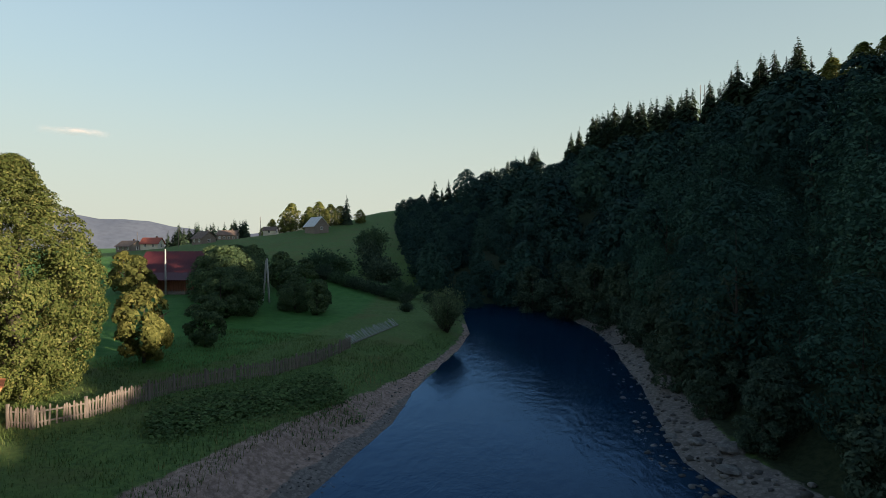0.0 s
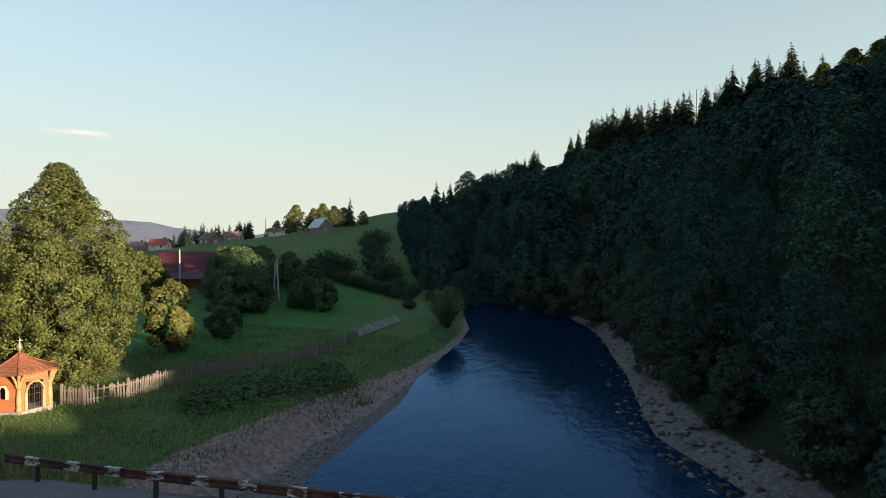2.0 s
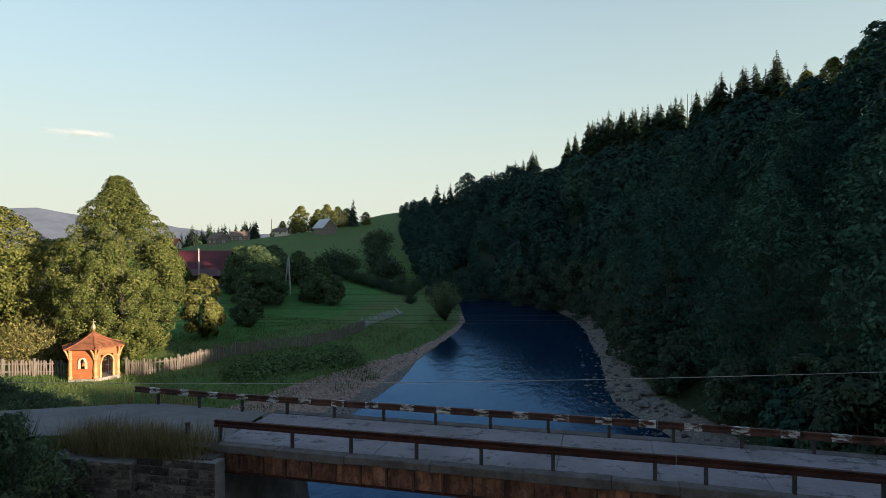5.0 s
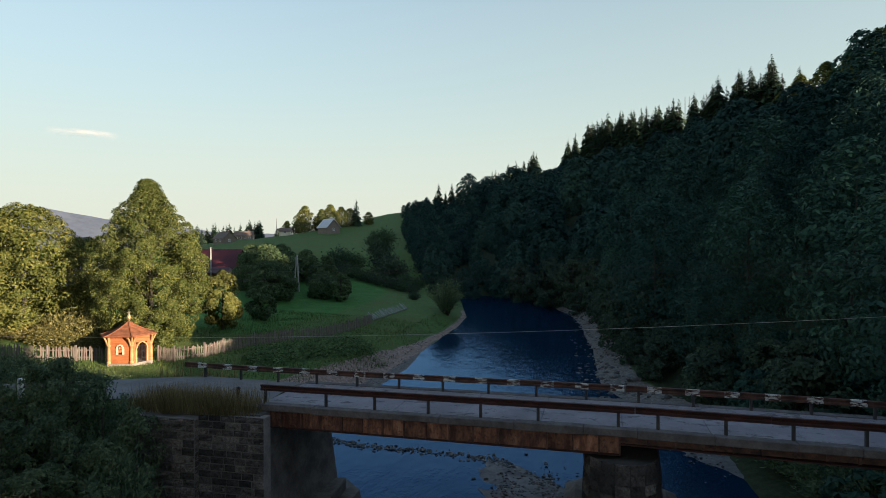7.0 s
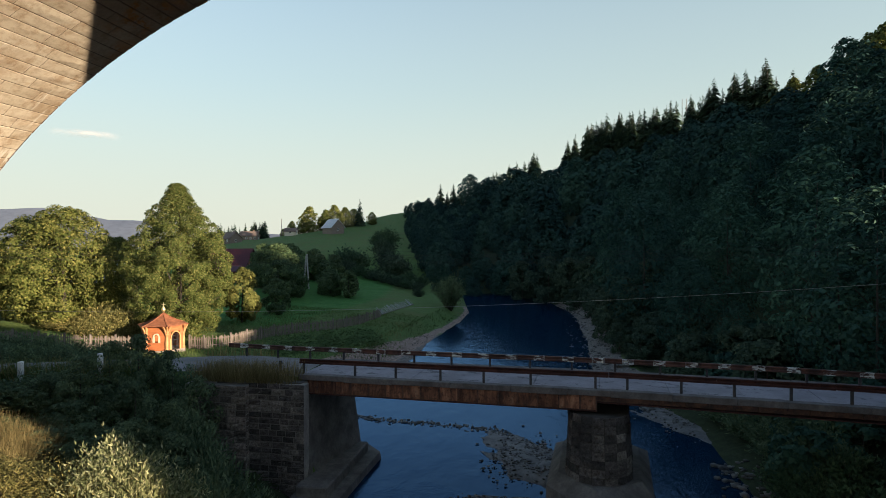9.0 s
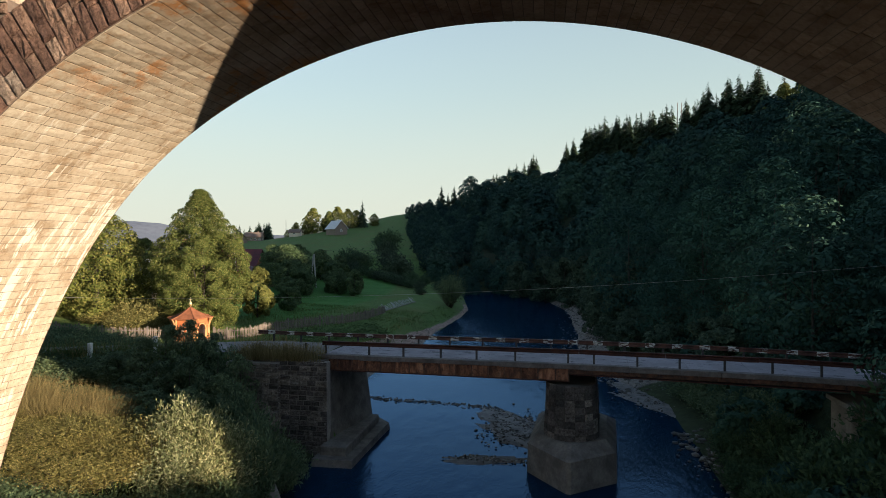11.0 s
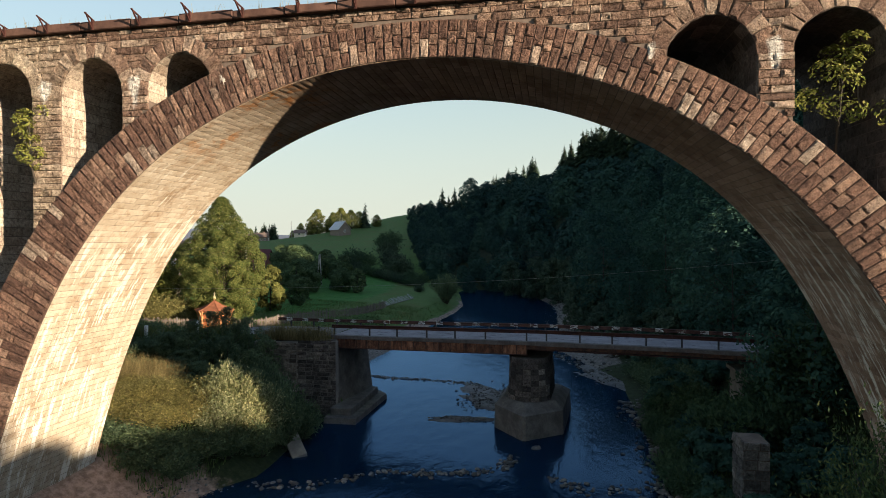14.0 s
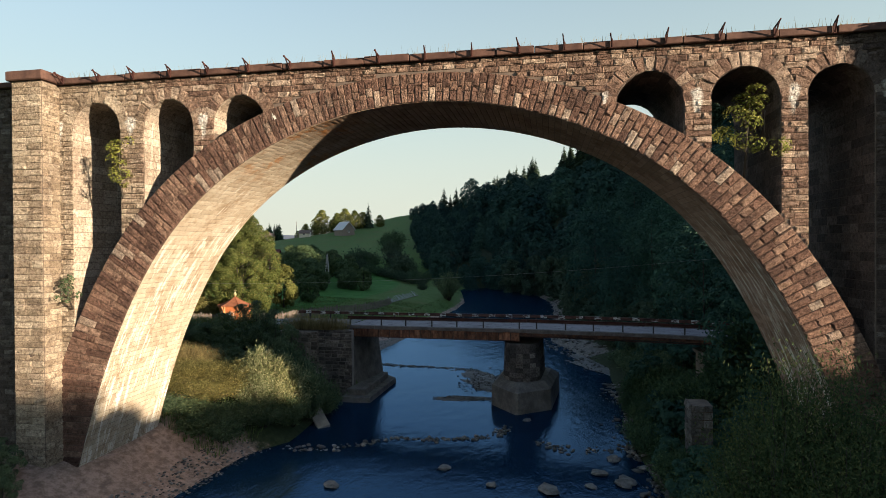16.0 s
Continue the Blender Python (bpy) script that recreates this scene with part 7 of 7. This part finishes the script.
M_ROOF_GREY = plain("pale_sheet_metal_roof", (0.42, 0.42, 0.44), (0.55, 0.54, 0.55), 0.8, 0.45, 0.2, stretch=(6, 1, 1))
M_ROOF_BROWN = plain("brown_tile_roof", (0.12, 0.085, 0.07), (0.19, 0.135, 0.11), 1.2, 0.8, 0.3)
M_ROOF_BRIGHT = plain("red_tile_roof", (0.26, 0.065, 0.045), (0.33, 0.10, 0.065), 1.2, 0.7, 0.3)
M_LOGS = plain("grey_log_wall", (0.16, 0.13, 0.11), (0.25, 0.20, 0.17), 1.5, 0.9, 0.4, stretch=(0.5, 0.5, 5))
M_LOGS_RED = plain("reddish_timber_wall", (0.22, 0.075, 0.04), (0.32, 0.12, 0.065), 1.5, 0.75, 0.4, stretch=(4, 4, 0.5))
M_PLASTER = plain("cream_plaster", (0.52, 0.46, 0.38), (0.62, 0.56, 0.47), 1.0, 0.9, 0.1)
M_PANE = Nodes("window_glass").finish((0.02, 0.025, 0.03), 0.08, 0.0, 0.5)


def house(name, x, y, z, rz, w, d, eave, ridge, wall, roof, label, along="x", windows=3, over=0.5, chimney=True, hip=0.0):
    """A gabled house; its ridge runs along local x."""
    root = empty(name, (x, y, z), rz)
    tagged(root, label, name.replace("_", " "))
    bm = bmesh.new()
    p = [(-w / 2, -d / 2), (w / 2, -d / 2), (w / 2, d / 2), (-w / 2, d / 2)]
    lo, hi = [bm.verts.new((a, b, -1.2)) for a, b in p], [bm.verts.new((a, b, eave)) for a, b in p]
    t0, t1 = bm.verts.new((-w / 2 + hip, 0, ridge - 0.12)), bm.verts.new((w / 2 - hip, 0, ridge - 0.12))
    for k in range(4):
        bm.faces.new((lo[k], lo[(k + 1) % 4], hi[(k + 1) % 4], hi[k]))
    bm.faces.new((hi[1], hi[2], t1)), bm.faces.new((hi[3], hi[0], t0))
    bm.faces.new((hi[0], hi[1], t1, t0)), bm.faces.new((hi[2], hi[3], t0, t1))
    part("body", bm, wall, root)
    drop = (ridge - eave) / (d / 2) * over
    for s in (-1, 1):
        bm = bmesh.new()
        q = [(-w / 2 - over, s * (d / 2 + over), eave - drop), (w / 2 + over, s * (d / 2 + over), eave - drop), (w / 2 + over - hip, 0, ridge), (-w / 2 - over + hip, 0, ridge)]
        a, b = [bm.verts.new(v) for v in q], [bm.verts.new((v[0], v[1], v[2] + 0.12)) for v in q]
        for k in range(4):
            bm.faces.new((a[k], a[(k + 1) % 4], b[(k + 1) % 4], b[k]))
        bm.faces.new(a), bm.faces.new(b)
        part("roof_slope", bm, roof, root)
    if chimney:
        bm = bmesh.new()
        box(bm, w * 0.18, w * 0.18 + 0.6, 0.2, 0.8, ridge - 0.9, ridge + 0.7, 0.03)
        part("chimney", bm, M_ROOF_BROWN, root)

    def window(m, ww, hh):
        bm = bmesh.new()
        for a, b in (((-ww / 2, 0, 0), (ww / 2, 0, 0)), ((-ww / 2, 0, hh), (ww / 2, 0, hh)), ((-ww / 2, 0, 0), (-ww / 2, 0, hh)), ((ww / 2, 0, 0), (ww / 2, 0, hh)), ((0, 0, 0), (0, 0, hh))):
            bar(bm, a, b, 0.1, 0.1, (0, 1, 0))
        fr = child("window", done("window", bm, M_WHITE), root, "white framed window", m)
        bm = bmesh.new()
        box(bm, -ww / 2, ww / 2, -0.01, 0.01, 0, hh)
        child("pane", done("pane", bm, M_PANE), fr)

    for i in range(windows):
        window(Matrix.Translation((-w / 2 + w * (i + 0.5) / windows, -d / 2 - 0.03, eave * 0.4)), 0.9, 1.1)
    for s in (-1, 1):
        window(Matrix.Translation((s * (w / 2 + 0.03), 0, eave * 0.4)) @ Matrix.Rotation(radians(90), 4, "Z"), 0.9, 1.1)
    return root


HZ = gz(-67, 112)
house("house", -69.2, 112.0, HZ, 8, 10.0, 8.0, 3.4, 7.0, M_LOGS_RED, M_ROOF_RED, "timber house with a dark red metal roof among trees", windows=3, chimney=False)
porch = empty("veranda", (-66.2, 105.6, gz(-66.2, 105.6)), 8)
tagged(porch, "orange slatted timber summer house with a dark red roof", "summer house")
bm = bmesh.new()
box(bm, -3.6, 3.6, -1.8, 1.8, -1.0, 0.55)
part("base", bm, M_LOGS, porch)
for k in range(27):
    bm = bmesh.new()
    box(bm, -3.5 + k * 0.265, -3.38 + k * 0.265, -1.78, -1.72, 0.55, 2.5)
    part("slat", bm, M_LOGS_RED, porch)
for s in (-3.55, 3.55):
    bm = bmesh.new()
    box(bm, s - 0.04, s + 0.04, -1.8, 1.8, 0.55, 2.5)
    part("side_wall", bm, M_LOGS_RED, porch)
bm = bmesh.new()
box(bm, -3.5, 3.5, 1.7, 1.78, 0.55, 2.5)
part("back_wall", bm, M_LOGS_RED, porch)
for s in (-1, 1):
    bm = bmesh.new()
    q = [(-4.1, s * 2.4, 2.35), (4.1, s * 2.4, 2.35), (3.2, 0, 3.5), (-3.2, 0, 3.5)]
    a, b = [bm.verts.new(v) for v in q], [bm.verts.new((v[0], v[1], v[2] + 0.1)) for v in q]
    for k in range(4):
        bm.faces.new((a[k], a[(k + 1) % 4], b[(k + 1) % 4], b[k]))
    bm.faces.new(a), bm.faces.new(b)
    part("roof_slope", bm, M_ROOF_RED, porch)
for s in (-1, 1):
    bm = bmesh.new()
    v = [bm.verts.new(p) for p in ((s * 4.1, -2.4, 2.4), (s * 4.1, 2.4, 2.4), (s * 3.2, 0, 3.58))]
    bm.faces.new(v)
    part("roof_hip", bm, M_ROOF_RED, porch)
house("barn", -90.5, 232.5, gz(-90.5, 232.5), -38, 7.6, 6.2, 2.7, 6.0, M_LOGS, M_ROOF_GREY, "old log barn with a pale sheet metal roof", windows=0, chimney=False)
house("house", -93.0, 326.0, gz(-93, 326) - 0.5, 20, 8.0, 6.5, 2.8, 5.5, M_LOGS_RED, M_ROOF_BROWN, "small timber house on the hilltop", windows=2)
house("house", -152.5, 219.5, gz(-152.5, 219.5), 10, 6.6, 5.4, 2.4, 4.5, M_PLASTER, M_ROOF_BRIGHT, "cream house with a bright red roof", windows=2)
house("house", -136.0, 228.0, gz(-136, 228), -28, 7.4, 6.0, 2.7, 5.2, M_LOGS, M_ROOF_BROWN, "weathered grey timber house with a brown roof", windows=2)
house("house", -153.0, 276.0, gz(-153, 276) - 1.2, 15, 8.6, 6.5, 3.3, 5.4, M_LOGS, M_ROOF_BROWN, "two-storey house with a brown roof beside spruces", windows=4)
house("house", -172.0, 232.0, gz(-172, 232), -20, 10.0, 6.0, 2.5, 4.6, M_LOGS, M_ROOF_BROWN, "long low house with a brown roof", windows=3)
house("shed", -112.5, 238.0, gz(-112.5, 238), 5, 5.0, 3.0, 2.0, 3.2, M_PLASTER, M_ROOF_BROWN, "small pale shed by the barn", windows=1, chimney=False)
house("house", -58.0, 60.5, gz(-58, 60.5), 20, 8.0, 7.0, 3.0, 6.0, M_LOGS, M_ROOF_GREY, "low house half hidden behind trees", windows=2)

# ---- poles, posts and wires ----
M_POLE = plain("pale_concrete_pole", (0.33, 0.315, 0.29), (0.42, 0.40, 0.37), 1.5, 0.85, 0.2)
z0 = gz(-47.0, 102.6)
apole = empty("power_pole", (-47.0, 102.6, z0), -20)
tagged(apole, "pale concrete power pole with a raking strut", "pole")
for a, b, n in (((0.55, 0, -0.5), (0.05, 0, 6.9), "pole_shaft"), ((-0.95, 0, -0.5), (-0.1, 0, 6.6), "strut")):
    bm = bmesh.new()
    bar(bm, a, b, 0.24, 0.2)
    part(n, bm, M_POLE, apole)
bm = bmesh.new()
bar(bm, (-0.5, 0, 6.5), (0.7, 0, 6.5), 0.08)
part("crossarm", bm, M_STEEL, apole)
hp = empty("power_pole", (-65.2, 103.2, gz(-65.2, 103.2)), 0)
tagged(hp, "slender pale concrete pole in front of the red roof", "pole")
bm = bmesh.new()
tube(bm, [(0, 0, -0.5), (0, 0, 7.6)], [0.17, 0.11], 8)
part("pole_shaft", bm, M_POLE, hp, "", True)
bm = bmesh.new()
bar(bm, (-0.6, 0, 7.3), (0.6, 0, 7.3), 0.07)
part("crossarm", bm, M_STEEL, hp)
for x, y, h in ((-161.0, 222.0, 7.5), (-141.0, 219.0, 7.0), (-118.0, 240.0, 8.0), (-128.0, 236.0, 7.0)):
    tagged(p := empty("power_pole", (x, y, gz(x, y))), "thin wooden power pole near the houses", "pole", "village poles")
    bm = bmesh.new()
    tube(bm, [(0, 0, -0.5), (0, 0, h)], [0.14, 0.10], 6)
    part("pole_shaft", bm, M_FENCE_DARK, p)
# mast on the ridge
mast = empty("mast", (float(hill_foot(248)) + 124, 248, gz(float(hill_foot(248)) + 124, 248)))
tagged(mast, "thin bare mast among the ridge spruces", "mast")
for s in (-0.8, 0.8):
    bm = bmesh.new()
    tube(bm, [(s, 0, -1), (s, 0, 19)], [0.16, 0.12], 6)
    part("pole_shaft", bm, M_FENCE_DARK, mast)
for x, y in ((-26.6, 19.4), (-23.4, 21.0)):
    p = empty("road_post", (x, y, gz(x, y)))
    tagged(p, "white painted concrete post at the roadside", "post", "roadside posts")
    bm = bmesh.new()
    box(bm, -0.11, 0.11, -0.11, 0.11, -0.3, 1.25, 0.02)
    part("post", bm, M_WHITE, p)
p = empty("road_post", (-14.3, near_y(-14.3) - 0.1, 5.95))
tagged(p, "dark stump of a broken rail post", "post", "roadside posts")
bm = bmesh.new()
box(bm, -0.07, 0.07, -0.06, 0.06, -0.2, 0.72, 0.01)
part("post", bm, M_STEEL, p)
for y, z in ((13.12, 12.58), (12.79, 12.46), (12.77, 12.36), (12.73, 12.18), (11.98, 12.33), (11.45, 12.19), (9.92, 12.5), (9.87, 12.45), (9.87, 12.33), (9.77, 12.31)):
    bm = bmesh.new()
    xs = np.linspace(-70, 75, 60)
    tube(bm, [(x, y + 0.02 * x, z + 0.0016 * (x + 7) ** 2) for x in xs], [0.0016] * 60, 5)
    tagged(new("wire", done("wire", bm, M_STEEL, True)), "thin overhead wire crossing the river", "wire", "overhead wires")
bm = bmesh.new()
xs = np.linspace(-40, 60, 80)
tube(bm, [(x, 14.0, 10.87 + 0.0587 * x + 0.00137 * x * x) for x in xs], [0.006] * 80, 5)
tagged(new("wire", done("wire", bm, M_POLE, True)), "pale slack cable rising towards the wooded bank", "wire", "overhead wires")
